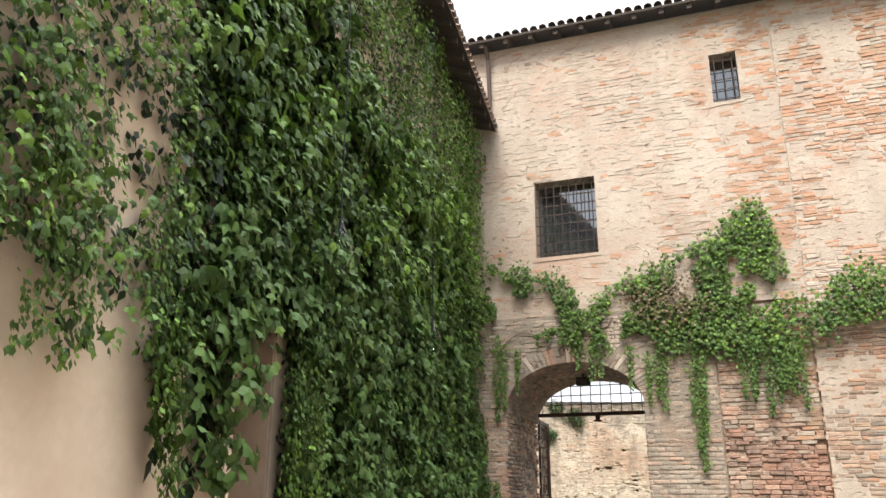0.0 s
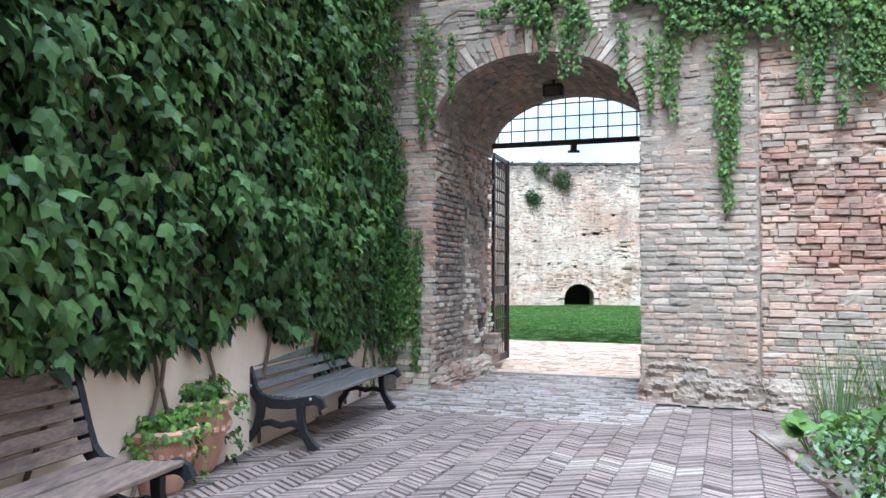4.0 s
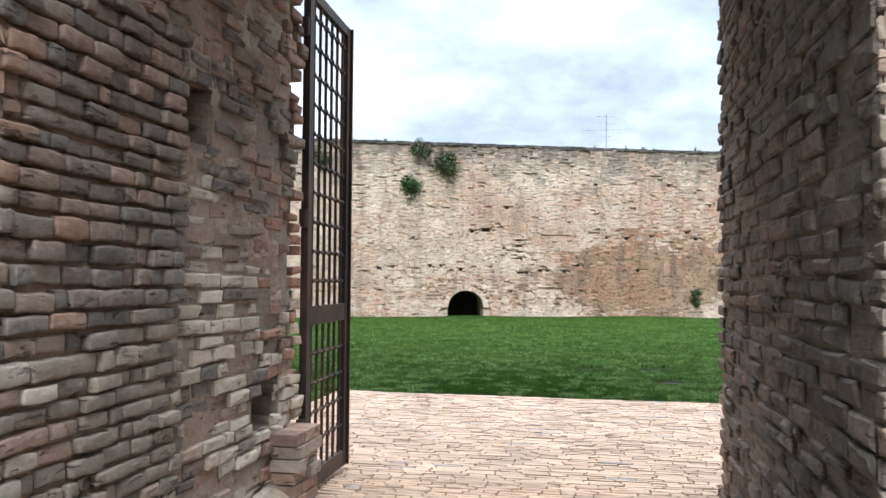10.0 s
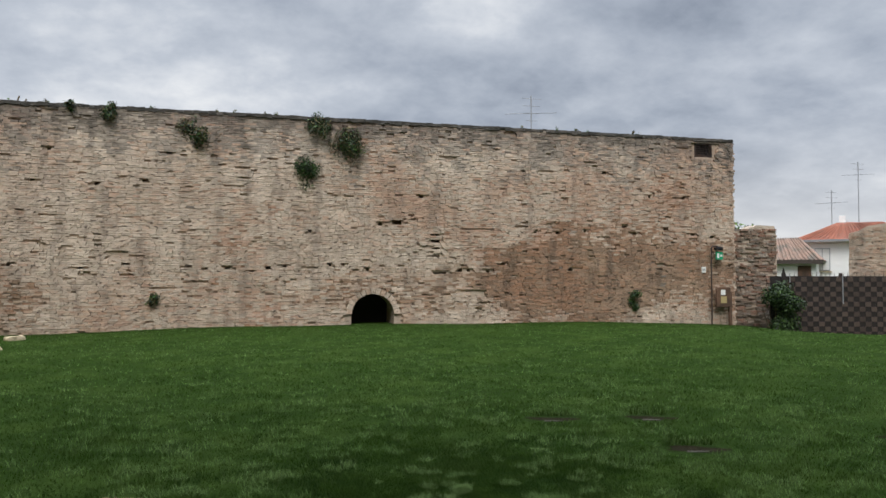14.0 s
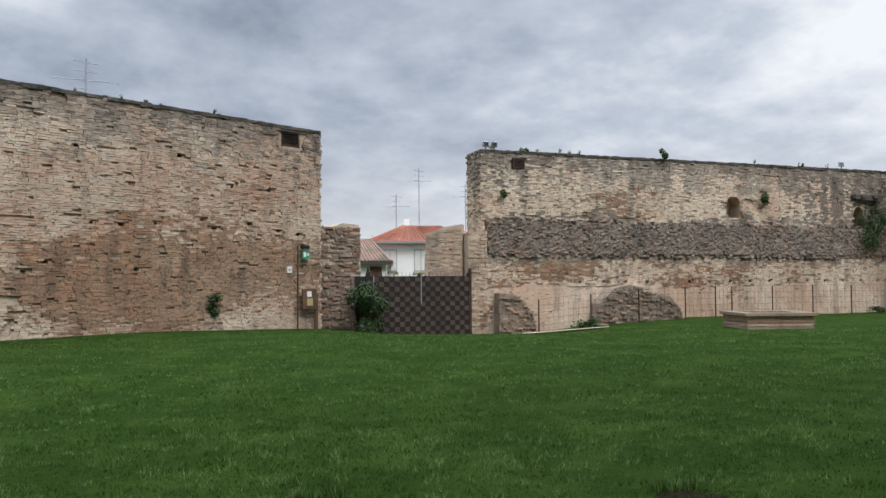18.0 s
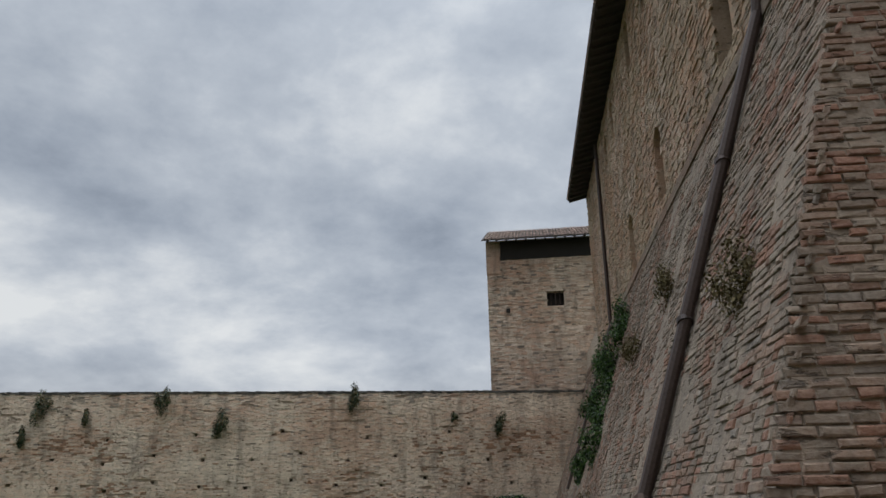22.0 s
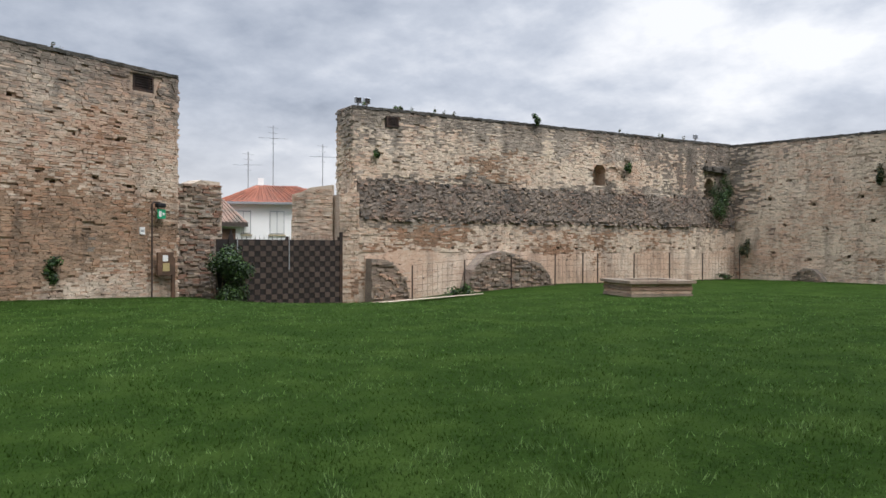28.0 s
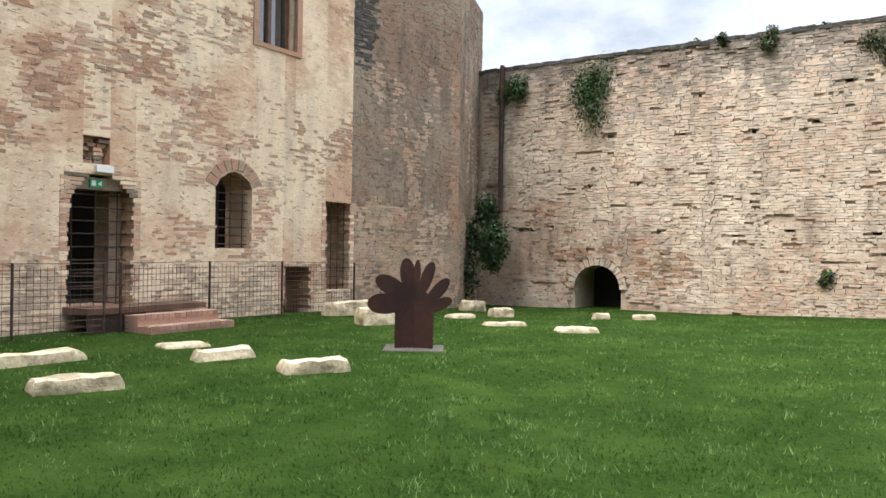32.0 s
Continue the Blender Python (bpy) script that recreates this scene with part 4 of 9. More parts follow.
def crumbled(parent, at, u0, u1, height, depth, material, seed, label):
    """Crumbled masonry at a wall's foot: a ragged, stepped skirt that runs out onto the floor."""
    nu, nt = int((u1 - u0) / 0.022), 26
    u, t = np.meshgrid(np.linspace(u0, u1, nu + 1), np.linspace(0, 1, nt + 1), indexing="ij")
    end = np.clip(np.minimum(u - u0, u1 - u) / 0.12, 0, 1)
    hh = height * (0.45 + 1.1 * field(u, 0 * u, 0.5, seed)) * (0.4 + 0.6 * end)
    dd = depth * (0.35 + 1.3 * field(u, 0 * u + 3, 0.4, seed + 1)) * end
    z = hh * (1 - t**1.25)
    o = dd * t**0.75
    course = np.floor((z + 0.4 * o) / 0.07).astype(int) % 64
    col = np.floor((u + 0.09 * (course % 3) + 0.05 * (field(u, z, 0.2, seed + 5) - 0.5)) / 0.15).astype(int) % 64
    lump = np.random.default_rng(seed + 2).random((64, 64))[course, col] - 0.5 + 0.5 * (field(u, z * 2.2 + o * 1.5, 0.14, seed + 4) - 0.5)
    grit = field(u, z * 1.5 + o, 0.05, seed + 3) - 0.5
    step = np.round(z / 0.075) * 0.075 - z
    inner = np.clip(t * 6, 0, 1) * np.clip((1 - t) * 6, 0, 1)
    o = o + inner * (0.085 * lump + 0.04 * grit + 0.2 * step)
    z = np.maximum(z + inner * (0.05 * lump + 0.03 * grit + 0.3 * step), -0.01)
    o = np.where(t == 0, -0.03, o)
    P = np.array([at(a, b, c) for a, b, c in zip(u.ravel(), o.ravel(), z.ravel())])
    i, j = np.meshgrid(np.arange(nu), np.arange(nt), indexing="ij")
    q = np.stack([i * (nt + 1) + j, (i + 1) * (nt + 1) + j, (i + 1) * (nt + 1) + j + 1, i * (nt + 1) + j + 1], -1).reshape(-1, 4)
    return tagged(attach(new("crumbled_foot", mesh("crumbled_foot", P, q, [material])), parent), label)


rough_face(wall_gate, gate_side, 1.31, 2.94, 0.0, 1.55, -0.055, -0.004, 781, W_GMORTAR, (), "grey mortar smeared over the lower bricks")
rough_face(wall_gate, gate_side, 1.31, 2.94, 1.55, 3.1, -0.120, -0.004, 791, W_SIDE, (), "crumbling red brick and mortar, deeply eroded")
rough_face(wall_gate, gate_side, 1.31, 2.94, 3.1, 5.2, -0.050, -0.002, 801, W_SIDE, (), "brownish mortar between the upper bricks")
rough_face(wall_gate, gate_out, 0.0, 1.29, 0.0, SPRING + 0.3, -0.010, 0.0115, 771, W_GMORTAR, (), "grey mortar smeared over the pier bricks")
crumbled(wall_gate, gate_out, -0.04, 1.36, 0.42, 0.07, W_JAMB2, 721, "crumbled grey masonry at the foot of the pier")
crumbled(wall_gate, gate_out, 1.30, 3.3, 0.26, 0.12, W_JAMB2, 731, "crumbled grey masonry under the broken wall")
crumbled(wall_gate, jamb_left, -0.05, 1.35, 0.32, 0.20, W_GATE2, 741, "crumbled pale masonry along the passage foot")
crumbled(wall_gate, jamb_left, 1.20, 2.40, 0.22, 0.20, W_JAMB2, 751, "crumbled red masonry along the passage foot")
rubble(wall_gate, jamb_left, 16, ((-0.1, 2.2), 0.16, 0.10), (0.03, 0.08), [W_GATE2, W_LIMEWASH, W_GATE], 4)
rubble(wall_gate, gate_out, 10, ((0.2, 3.2), 0.12, 0.05), (0.02, 0.05), [W_GATE, W_GATE2], 6)
# stub of brickwork by the gate leaf and old brick stub at the left pier
rj = random.Random(77)
for k in range(7):
    for a, b in ((2.36, 2.56), (2.57, 2.76)) if k % 2 else ((2.34, 2.46), (2.47, 2.74)):
        part("stub_brick", panel([(a, 0.02 + k * 0.078), (b, 0.02 + k * 0.078), (b + rj.uniform(-0.015, 0.015), 0.088 + k * 0.078), (a + rj.uniform(-0.015, 0.015), 0.088 + k * 0.078)], -0.05, 0.13 + rj.uniform(-0.03, 0.02), jamb_left), rj.choice([W_GATE2, W_BROKEN, W_JAMB2]), wall_gate)
for k in range(9):
    for a, b in ((-3.10, -2.88), (-2.87, -2.66)) if k % 2 else ((-3.11, -2.99), (-2.98, -2.74), (-2.73, -2.65)):
        part("stub_brick", panel([(a, 0.0 + k * 0.08), (b, 0.0 + k * 0.08), (b + rj.uniform(-0.006, 0.006), 0.068 + k * 0.08), (a + rj.uniform(-0.006, 0.006), 0.068 + k * 0.08)], -0.02, 0.09 + rj.uniform(-0.012, 0.012), gate_out), rj.choice([W_LIMEWASH, W_GATE, W_LIMEWASH]), wall_gate)
part("stub_mortar", panel([(-3.09, 0.0), (-2.67, 0.0), (-2.67, 0.71), (-3.09, 0.71)], -0.02, 0.075, gate_out), W_GMORTAR, wall_gate)


# ---- windows with iron grilles ----
def grille_window(name, u0, u1, z0, z1, at, nx, nz, label, deep=0.35, bar=0.011, arched=False):
    w = tagged(new(name), label, "window", kind="structure")
    part("pane", panel([(u0, z0), (u1, z0), (u1, z1), (u0, z1)], -deep - 0.02, -deep, at), GLASS, w, "dark glass pane")
    part("window_sill", panel([(u0 - 0.06, z0 - 0.09), (u1 + 0.06, z0 - 0.06), (u1 + 0.06, z0), (u0 - 0.06, z0)], -0.3, 0.016, at), W_UPPER, w)
    for i in range(nx):
        u = u0 + (u1 - u0) * (i + 0.5) / nx
        part("bar", rod(at(u, -0.08, z0), at(u, -0.08, z1), bar, 6), IRON, w)
    for i in range(nz):
        z = z0 + (z1 - z0) * (i + 0.5) / nz
        part("crossbar", rod(at(u0, -0.10, z), at(u1, -0.10, z), bar, 6), IRON, w)
    return w


grille_window("window_1", *WIN1, gate_out, 8, 8, "dark castle window behind an iron grid in the brick wall")
grille_window("window_2", *WIN2, gate_out, 3, 5, "small dark barred window high in the brick wall")


# ---- roofs over the courtyard ----
def tiled_eave(name, label, a, b, out, up, z, depth, over, pitch):
    """Eave along a to b: boarding, rafters, rows of curved tiles and a gutter edge. out: unit vector to the open side."""
    r = tagged(new(name), label, "roof", kind="structure")
    a, b, out = Vector((*a[:2], 0)), Vector((*b[:2], 0)), Vector((*out[:2], 0))
    along = (b - a).normalized()
    n = (b - a).length

    def at(s, o, h):
        return a + along * s + out * o + Vector((0, 0, z - (o - over) * pitch + h))

    bm = bmesh.new()
    vs = [bm.verts.new(at(s, o, h)) for h in (0.0, -0.05) for s, o in ((0, over), (n, over), (n, -depth), (0, -depth))]
    for f in ((0, 1, 2, 3), (7, 6, 5, 4), (0, 4, 5, 1), (1, 5, 6, 2), (2, 6, 7, 3), (3, 7, 4, 0)):
        bm.faces.new([vs[q] for q in f])
    part("boarding", bm, EAVEWOOD, r)
    for i in range(int(n / 0.55) + 1):
        s = min(i * 0.55 + 0.05, n - 0.05)
        bm = bmesh.new()
        vs = [bm.verts.new(at(s + q, o, h)) for h in (-0.052, -0.17) for q, o in ((-0.05, over - 0.06), (0.05, over - 0.06), (0.05, -0.4), (-0.05, -0.4))]
        for f in ((0, 1, 2, 3), (7, 6, 5, 4), (0, 4, 5, 1), (1, 5, 6, 2), (2, 6, 7, 3), (3, 7, 4, 0)):
            bm.faces.new([vs[q] for q in f])
        part("rafter", bm, EAVEWOOD, r)
    V, Fc = [], []
    rng = random.Random(len(name))
    for i in range(int(n / 0.2)):
        for row in range(max(2, int((depth + over) / 0.36))):
            o1 = over + 0.05 - row * 0.36
            o0 = o1 - 0.42
            lift = 0.01 + rng.uniform(0, 0.012)
            base = len(V)
            for o, rr in ((o1, 0.085), (o0, 0.07)):
                for k in range(5):
                    t = math.pi * k / 4
                    V.append(at(0.1 + i * 0.2 - rr * math.cos(t), o, lift + rr * math.sin(t)))
            Fc += [[base + k, base + k + 1, base + k + 6, base + k + 5] for k in range(4)]
    tagged(attach(new("roof_tiles", mesh("roof_tiles", V, Fc, [TILE])), r), kind="stuff")
    return r


# broken brick strips high on the gate wall and the bent outlet of the gutter
rs = random.Random(14)
for lo, hi, za, zb in ((2.98, 3.62, 8.2, 10.15), (4.42, 5.4, 8.3, 10.7)):
    z = za
    while z < zb:
        l = lo + rs.uniform(-0.05, 0.08)
        while l < hi:
            w = rs.uniform(0.14, 0.27)
            if rs.random() < 0.86:
                part("brick", panel([(l, z), (l + w - 0.012, z + rs.uniform(-0.006, 0.006)), (l + w - 0.012, z + 0.062), (l, z + 0.062)], 0.0, 0.03 + rs.uniform(0, 0.03), gate_out), rs.choice([W_RUST, W_UPPER, W_RUST, W_UPPER]), wall_gate)
            l += w
        z += 0.074
tiled_eave("roof_gate", "old clay tile eave over the gate wall", gate_at(-9, 0), gate_at(2.95, 0), -GY, 0, CASTLE_TOP + 0.05, 3.0, 0.45, 0.28)
tiled_eave("roof_projection", "old clay tile eave over the projecting brickwork", gate_at(2.4, -0.18), gate_at(9, -0.18), -GY, 0, CASTLE_TOP - 0.02, 3.0, 0.55, 0.28)
tiled_eave("roof_ivy_house", "clay tile eave over the ivy covered house", ivy_at(16, 0), ivy_at(-0.3, 0), IN, 0, 9.42, 3.0, 0.62, 0.3)

# ---- ivy house ----
wall_ivy = tagged(new("wall_ivy_house"), "cream plastered house wall grown over with ivy", "wall", kind="structure")


def ivy_out(s, o, z):
    return ivy_at(s, o, z)


part("house_wall", pierced(-0.4, 24, -0.2, 9.4, [(9.14, 9.77, -0.2, 3.6)], -0.5, 0.0, ivy_out), CREAMWALL, wall_ivy)
part("alcove_back", panel([(9.1, -0.2), (9.8, -0.2), (9.8, 3.7), (9.1, 3.7)], -0.56, -0.42, ivy_out), SHADEWALL, wall_ivy, "recess plaster with its shade painted in brown")
part("alcove_side", panel([(9.1, -0.2), (9.16, -0.2), (9.16, 3.6), (9.1, 3.6)], -0.45, 0.004, ivy_out), SHADEWALL, wall_ivy)
part("downpipe", rod(ivy_at(9.74, -0.25, 0), ivy_at(9.74, -0.25, 3.5), 0.03), IRON, wall_ivy, "thin dark pipe at the recess edge")
# plain walls that close the courtyard behind the camera
wall_court = tagged(new("wall_courtyard"), "plain plastered wall closing the courtyard", "wall", kind="structure")
part("right_wall", slab([gate_at(9, 1), gate_at(9.6, 1), gate_at(9.6, -22), gate_at(9, -22)], -0.2, 8.0), PLASTER, wall_court)
part("rear_wall", slab([gate_at(9.6, -22), gate_at(-14, -22), gate_at(-14, -22.6), gate_at(9.6, -22.6)], -0.2, 6.0), PLASTER, wall_court)

# ---- wall A with the drain arches ----
TOP = 7.15
wall_a = tagged(new("wall_north"), "tall old cream brick fortress wall with two drain arches", "wall", kind="structure")
ARCH1 = (7.48, 8.99, -0.3, 1.06)
ARCH2 = (-5.85, -4.4, -0.3, 1.05)
BOXA = (21.05, 21.85, 6.45, 7.0)
SLOTS = [(10.35, 10.65, z, z + 0.09) for z in (2.35, 2.62, 2.88, 3.12)] + [(8.9, 9.25, 3.5, 3.66), (10.4, 10.9, 1.75, 1.83)]
rq = random.Random(52)
for k in range(46):
    u, z, w = -8 + k * 0.66 + rq.uniform(-0.2, 0.2), rq.choice([1.9, 2.0, 3.3, 3.4, 4.6, 5.6]) + rq.uniform(-0.15, 0.15), rq.uniform(0.10, 0.2)
    if not (10.0 < u < 11.2 or 8.6 < u < 9.5):
        SLOTS.append((u, u + w, z, z + rq.uniform(0.07, 0.12)))
part("wall_core", pierced(-12, 22.72, -1.2, TOP, [ARCH1, ARCH2, (21.05, 21.85, 6.42, 6.96), *SLOTS], -0.5, -0.08, wall_a_at), W_CORE, wall_a)
part("wall_body", pierced(-12, 22.72, -1.2, TOP, [ARCH1, ARCH2], -1.6, -0.5, wall_a_at), W_CORE, wall_a)
for l, r, b, t in (ARCH1, ARCH2):
    for side in (0, 1):
        pts = [(p, z) for p, z in arch_points(l, r, 0.35, t - 0.35, 16)]
        half = [q for q in pts if (q[0] <= (l + r) / 2 + 1e-6) == (side == 0) or abs(q[0] - (l + r) / 2) < 1e-6]
        corner = (l - 0.02, t + 0.02) if side == 0 else (r + 0.02, t + 0.02)
        mid = ((l + r) / 2, t + 0.02)
        loop = [(half[0][0] if side == 0 else half[-1][0], 0.35)]
        loop = ([corner] + half + [mid]) if side == 0 else ([mid] + half + [corner])
        part("arch_spandrel", panel(loop, -0.9, -0.076, wall_a_at), W_CORE, wall_a)
    n = 15
    c, w, h = (l + r) / 2, (r - l) / 2, t - 0.35
    for i in range(n):
        bm = bmesh.new()
        a0, a1 = math.pi * (i + 0.06) / n, math.pi * (i + 0.94) / n
        vs = [bm.verts.new(wall_a_at(c - (w + d) * math.cos(a), o, 0.35 + (h + d) * math.sin(a))) for o in (0.014, -0.2) for a, d in ((a0, -0.01), (a1, -0.01), (a1, 0.2), (a0, 0.2))]
        for f in ((0, 1, 2, 3), (7, 6, 5, 4), (0, 4, 5, 1), (1, 5, 6, 2), (2, 6, 7, 3), (3, 7, 4, 0)):
            bm.faces.new([vs[q] for q in f])
        part("arch_brick", bm, W_PALE if i % 3 else W_MID, wall_a)
    # near-black sheet paints the shade at the tunnel's end
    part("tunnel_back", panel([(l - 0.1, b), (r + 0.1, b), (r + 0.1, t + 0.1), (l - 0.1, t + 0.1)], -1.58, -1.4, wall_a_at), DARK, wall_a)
part("vent_back", panel([(21.0, 6.4), (21.9, 6.4), (21.9, 7.0), (21.0, 7.0)], -0.5, -0.35, wall_a_at), DARK, wall_a)


def fortress_pick(seed, redness, ztop=TOP):
    """Pale, tan, red and lichen-dark bricks in broad ragged areas that run into one another."""
    def pick(u, z, rng):
        n = len(u)
        f = field(u * 0.6, z, 2.4, seed) * 0.7 + field(u * 0.5, z * 1.6, 0.7, seed + 1) * 0.3 + 0.075 * rng.normal(size=n)
        red = f - 0.03 - 0.04 * (z - 2.6) * (z > 2.6) + redness(u, z)
        k = np.where(red > 0.66, 2, np.where(red > 0.545, 1, 0))
        k = np.where((k == 0) & (rng.random(n) < 0.10), 1, k)
        near = np.clip((z - (ztop - 2.8)) / 2.6, 0, 1)
        k = np.where(field(u * 0.8, z * 0.5, 0.5, seed + 5) + 0.14 * rng.normal(size=n) < 0.85 * near - 0.02, 4, k)
        soot = np.clip((z - (ztop - 1.6)) / 1.5, 0, 1) ** 1.4
        k = np.where(0.6 * field(u, z * 0.35, 0.4, seed + 3) + 0.4 * field(u, z, 0.15, seed + 4) + 0.10 * rng.normal(size=n) < 0.62 * soot + 0.06, 3, k)
        return k

    return pick


def worn(u, z, seed):
    """True where a brick is left; gaps come in short level runs."""
    f = field(u * 0.45, z * 2.6, 0.55, seed)
    area = field(u * 0.5, z, 2.0, seed + 3)
    return (f > 0.13 + 0.17 * area) & (np.random.default_rng(seed).random(len(u)) > 0.004 + 0.03 * area)


def keep_a(u, z):
    ok = np.ones(len(u), bool)
    for l, r, b, t in (ARCH1, ARCH2):
        c, w = (l + r) / 2, (r - l) / 2
        ok &= ~((np.abs(u - c) < w + 0.22) & (z < 0.35 + (t - 0.35 + 0.2) * np.sqrt(np.maximum(0, 1 - ((u - c) / (w + 0.22)) ** 2))))
    for l, r, b, t in [(BOXA[0] - 0.1, BOXA[1] + 0.1, 6.4, 6.98), *SLOTS]:
        ok &= ~((u > l - 0.08) & (u < r + 0.08) & (z > b - 0.02) & (z < t + 0.02))
    return ok & worn(u, z, 9)


FM = [W_PALE, W_MID, W_RED, W_DARK, W_SOOTED]
FC = [W_CREAM, W_PALE, W_RED, W_DARK, W_SOOTED]
brickwork(wall_a, -9.2, 22.74, -0.45, TOP, wall_a_at, FM, fortress_pick(60, lambda u, z: 0.50 * np.exp(-((u - 17.6) ** 2) / 20 - ((z - 1.8) ** 2) / 3.6) + 0.10 * np.exp(-((z - 1.3) ** 2) / 0.5) - 0.09 * np.clip((4 - u) / 3, 0, 1) - 0.10 * np.exp(-((z - 0.1) ** 2) / 0.1)), keep_a, ch=0.070, bl=0.25, gap=0.006, proud=(0.0, 0.022), seed=21, wave=0.03, back=0.095, bury=0.035, rough_edge=0.55)


def end_a(w, o, z):
    return Vector((22.72 + o, 45.17 + w, z))


brickwork(wall_a, 0.0, 1.6, -0.6, TOP, end_a, FM, fortress_pick(61, lambda u, z: 0 * u + 0.03), None, ch=0.078, bl=0.30, gap=0.010, proud=(0.0, 0.11), seed=22, wave=0.03)


def coping(parent, at, u0, u1, top, thick, seed, mat):
    """Worn crest of the wall: uneven stones."""
    rng = np.random.default_rng(seed)
    u = u0
    V, Fc = [], []
    quad = [(0, 1, 5, 4), (1, 2, 6, 5), (2, 3, 7, 6), (3, 0, 4, 7), (4, 5, 6, 7), (3, 2, 1, 0)]
    while u < u1:
        ln, h = rng.uniform(0.12, 0.34), rng.uniform(0.0, 0.028)
        base = len(V)
        for z in (top - 0.07 - rng.random() * 0.06, top + h):
            for a, o in ((u, 0.03), (min(u + ln, u1), 0.03), (min(u + ln, u1), -thick), (u, -thick)):
                V.append(at(a + rng.uniform(-0.01, 0.01), o + rng.uniform(-0.015, 0.02), z + rng.uniform(-0.008, 0.008)))
        Fc += [[base + q for q in f] for f in quad]
        u += ln
    return tagged(attach(new("coping", mesh("coping", V, Fc, [mat])), parent), kind="stuff")


coping(wall_a, wall_a_at, -12, 22.74, TOP, 1.6, 31, W_LICHEN)

# ---- wall B with the niches ----
wall_b = tagged(new("wall_east"), "ruined tall brick wall with a rubble band and niches", "wall", kind="structure")
BL, B0, BT = 23.2, 0.52, 1.5
NICHES_B = [(13.25, 14.1, 4.4, 5.5), (21.2, 21.9, 3.9, 5.2)]
part("wall_core", pierced(B0, BL, -1.6, TOP - 0.05, NICHES_B, -0.75, -0.08, wall_b_at), W_CORE, wall_b)
part("wall_body", panel([(B0, -1.6), (BL, -1.6), (BL, TOP - 0.05), (B0, TOP - 0.05)], -BT, -0.75, wall_b_at), W_CORE, wall_b)


def wall_b_low(d, o, z):
    return wall_b_at(d, o + 0.35, z)


PUT_B = [(5.0 + 1.15 * k, 5.14 + 1.15 * k, 1.36, 1.48) for k in range(16)]
part("lower_core", pierced(B0, BL, -1.6, 2.6, PUT_B, -0.1, 0.31, wall_b_at), W_CORE, wall_b)


def band(at0, u0, u1, lo, hi, seed):
    """Sloping band of rough rubble between the thick foot and the thinner top of the wall."""
    rng = np.random.default_rng(seed)
    nu, nz = int((u1 - u0) / 0.11), int((hi - lo) / 0.11) + 2
    V = np.zeros((nu + 1, nz + 1, 3))
    for i in range(nu + 1):
        for j in range(nz + 1):
            t = j / nz
            u, z = u0 + (u1 - u0) * i / nu, lo + (hi - lo) * t
            o = 0.36 * (1 - t) + 0.01 + 0.10 * rng.random() * (0 < j < nz)
            V[i, j] = at0(u, o, z)
    i, j = np.meshgrid(np.arange(nu), np.arange(nz), indexing="ij")
    q = np.stack([i * (nz + 1) + j, (i + 1) * (nz + 1) + j, (i + 1) * (nz + 1) + j + 1, i * (nz + 1) + j + 1], -1).reshape(-1, 4)
    return mesh("rubble_band", V.reshape(-1, 3), q, [W_BAND])



def band_at(d, o, z):
    return wall_b_at(d, o + 1.02 - 0.245 * z, z)


brickwork(wall_b, 0.7, BL, 2.5, 4.25, band_at, [W_BAND, W_LICHEN, W_SCARP, W_DARK], lambda u, z, r: r.choice(4, len(u), p=[0.50, 0.16, 0.24, 0.10]), lambda u, z: (np.abs(z - 3.32 - 0.25 * (field(u, 0 * u, 1.5, 95) - 0.5)) < 0.62 + 0.5 * field(u, z, 0.6, 96)) & (np.random.default_rng(9).random(len(u)) < 0.62), ch=0.075, bl=0.19, gap=0.01, proud=(-0.02, 0.09), seed=47, wave=0.05, rough_edge=2.0, name="rubble_stones", label="dark broken brick ends of the rubble band")
attach(new("rubble_band", band(wall_b_at, 0.7, BL, 2.6, 4.05, 8)), wall_b)
def frayed(edge, reach, pick):
    """Sooty bricks along the rubble band, in ragged tongues that reach into the wall."""
    def chosen(u, z, rng):
        k = pick(u, z, rng)
        near = np.abs(z - edge) / reach + 0.18 * rng.normal(size=len(u))
        f = 0.6 * field(u * 0.7, z, 0.9, 97) + 0.4 * field(u, z * 2.0, 0.3, 98)
        return np.where(near < f * 1.5 - 0.32, np.where(rng.random(len(u)) < 0.6, 3, 4), k)

    return chosen


def stained(pick, amount):
    """Dark weathered bricks where water runs down."""
    def out(u, z, rng):
        k = pick(u, z, rng)
        a = amount(u, z) * (0.4 + 1.3 * field(u * 2.5, z * 0.4, 0.8, 77))
        return np.where(rng.random(len(u)) < a, 3, k)
    return out


VENT_B = (2.0, 2.6, 6.35, 6.8)


def keep_b(u, z):
    ok = worn(u, z, 19)
    for l, r, b, t in [*NICHES_B, VENT_B, (15.2, 15.55, 5.1, 5.8)]:
        ok &= ~((u > l - 0.05) & (u < r + 0.05) & (z > b) & (z < t))
    return ok


brickwork(wall_b, B0, BL, 4.0, TOP - 0.05, wall_b_at, FC, frayed(4.0, 0.95, stained(fortress_pick(70, lambda u, z: 0.05 + 0.12 * np.exp(-((z - 4.9) ** 2) / 0.5) * (u < 12), TOP), lambda u, z: 1.0 * np.clip((u - 16.5) / 3, 0, 1) * (0.35 + 0.65 * (field(u * 2.2, 0 * z, 0.8, 79) > 0.45)) + 0.30 * (u < 1.6) * (z > 5.6))), keep_b, ch=0.070, bl=0.25, gap=0.006, proud=(0.0, 0.022), seed=41, wave=0.04, back=0.095, bury=0.035, rough_edge=0.55)
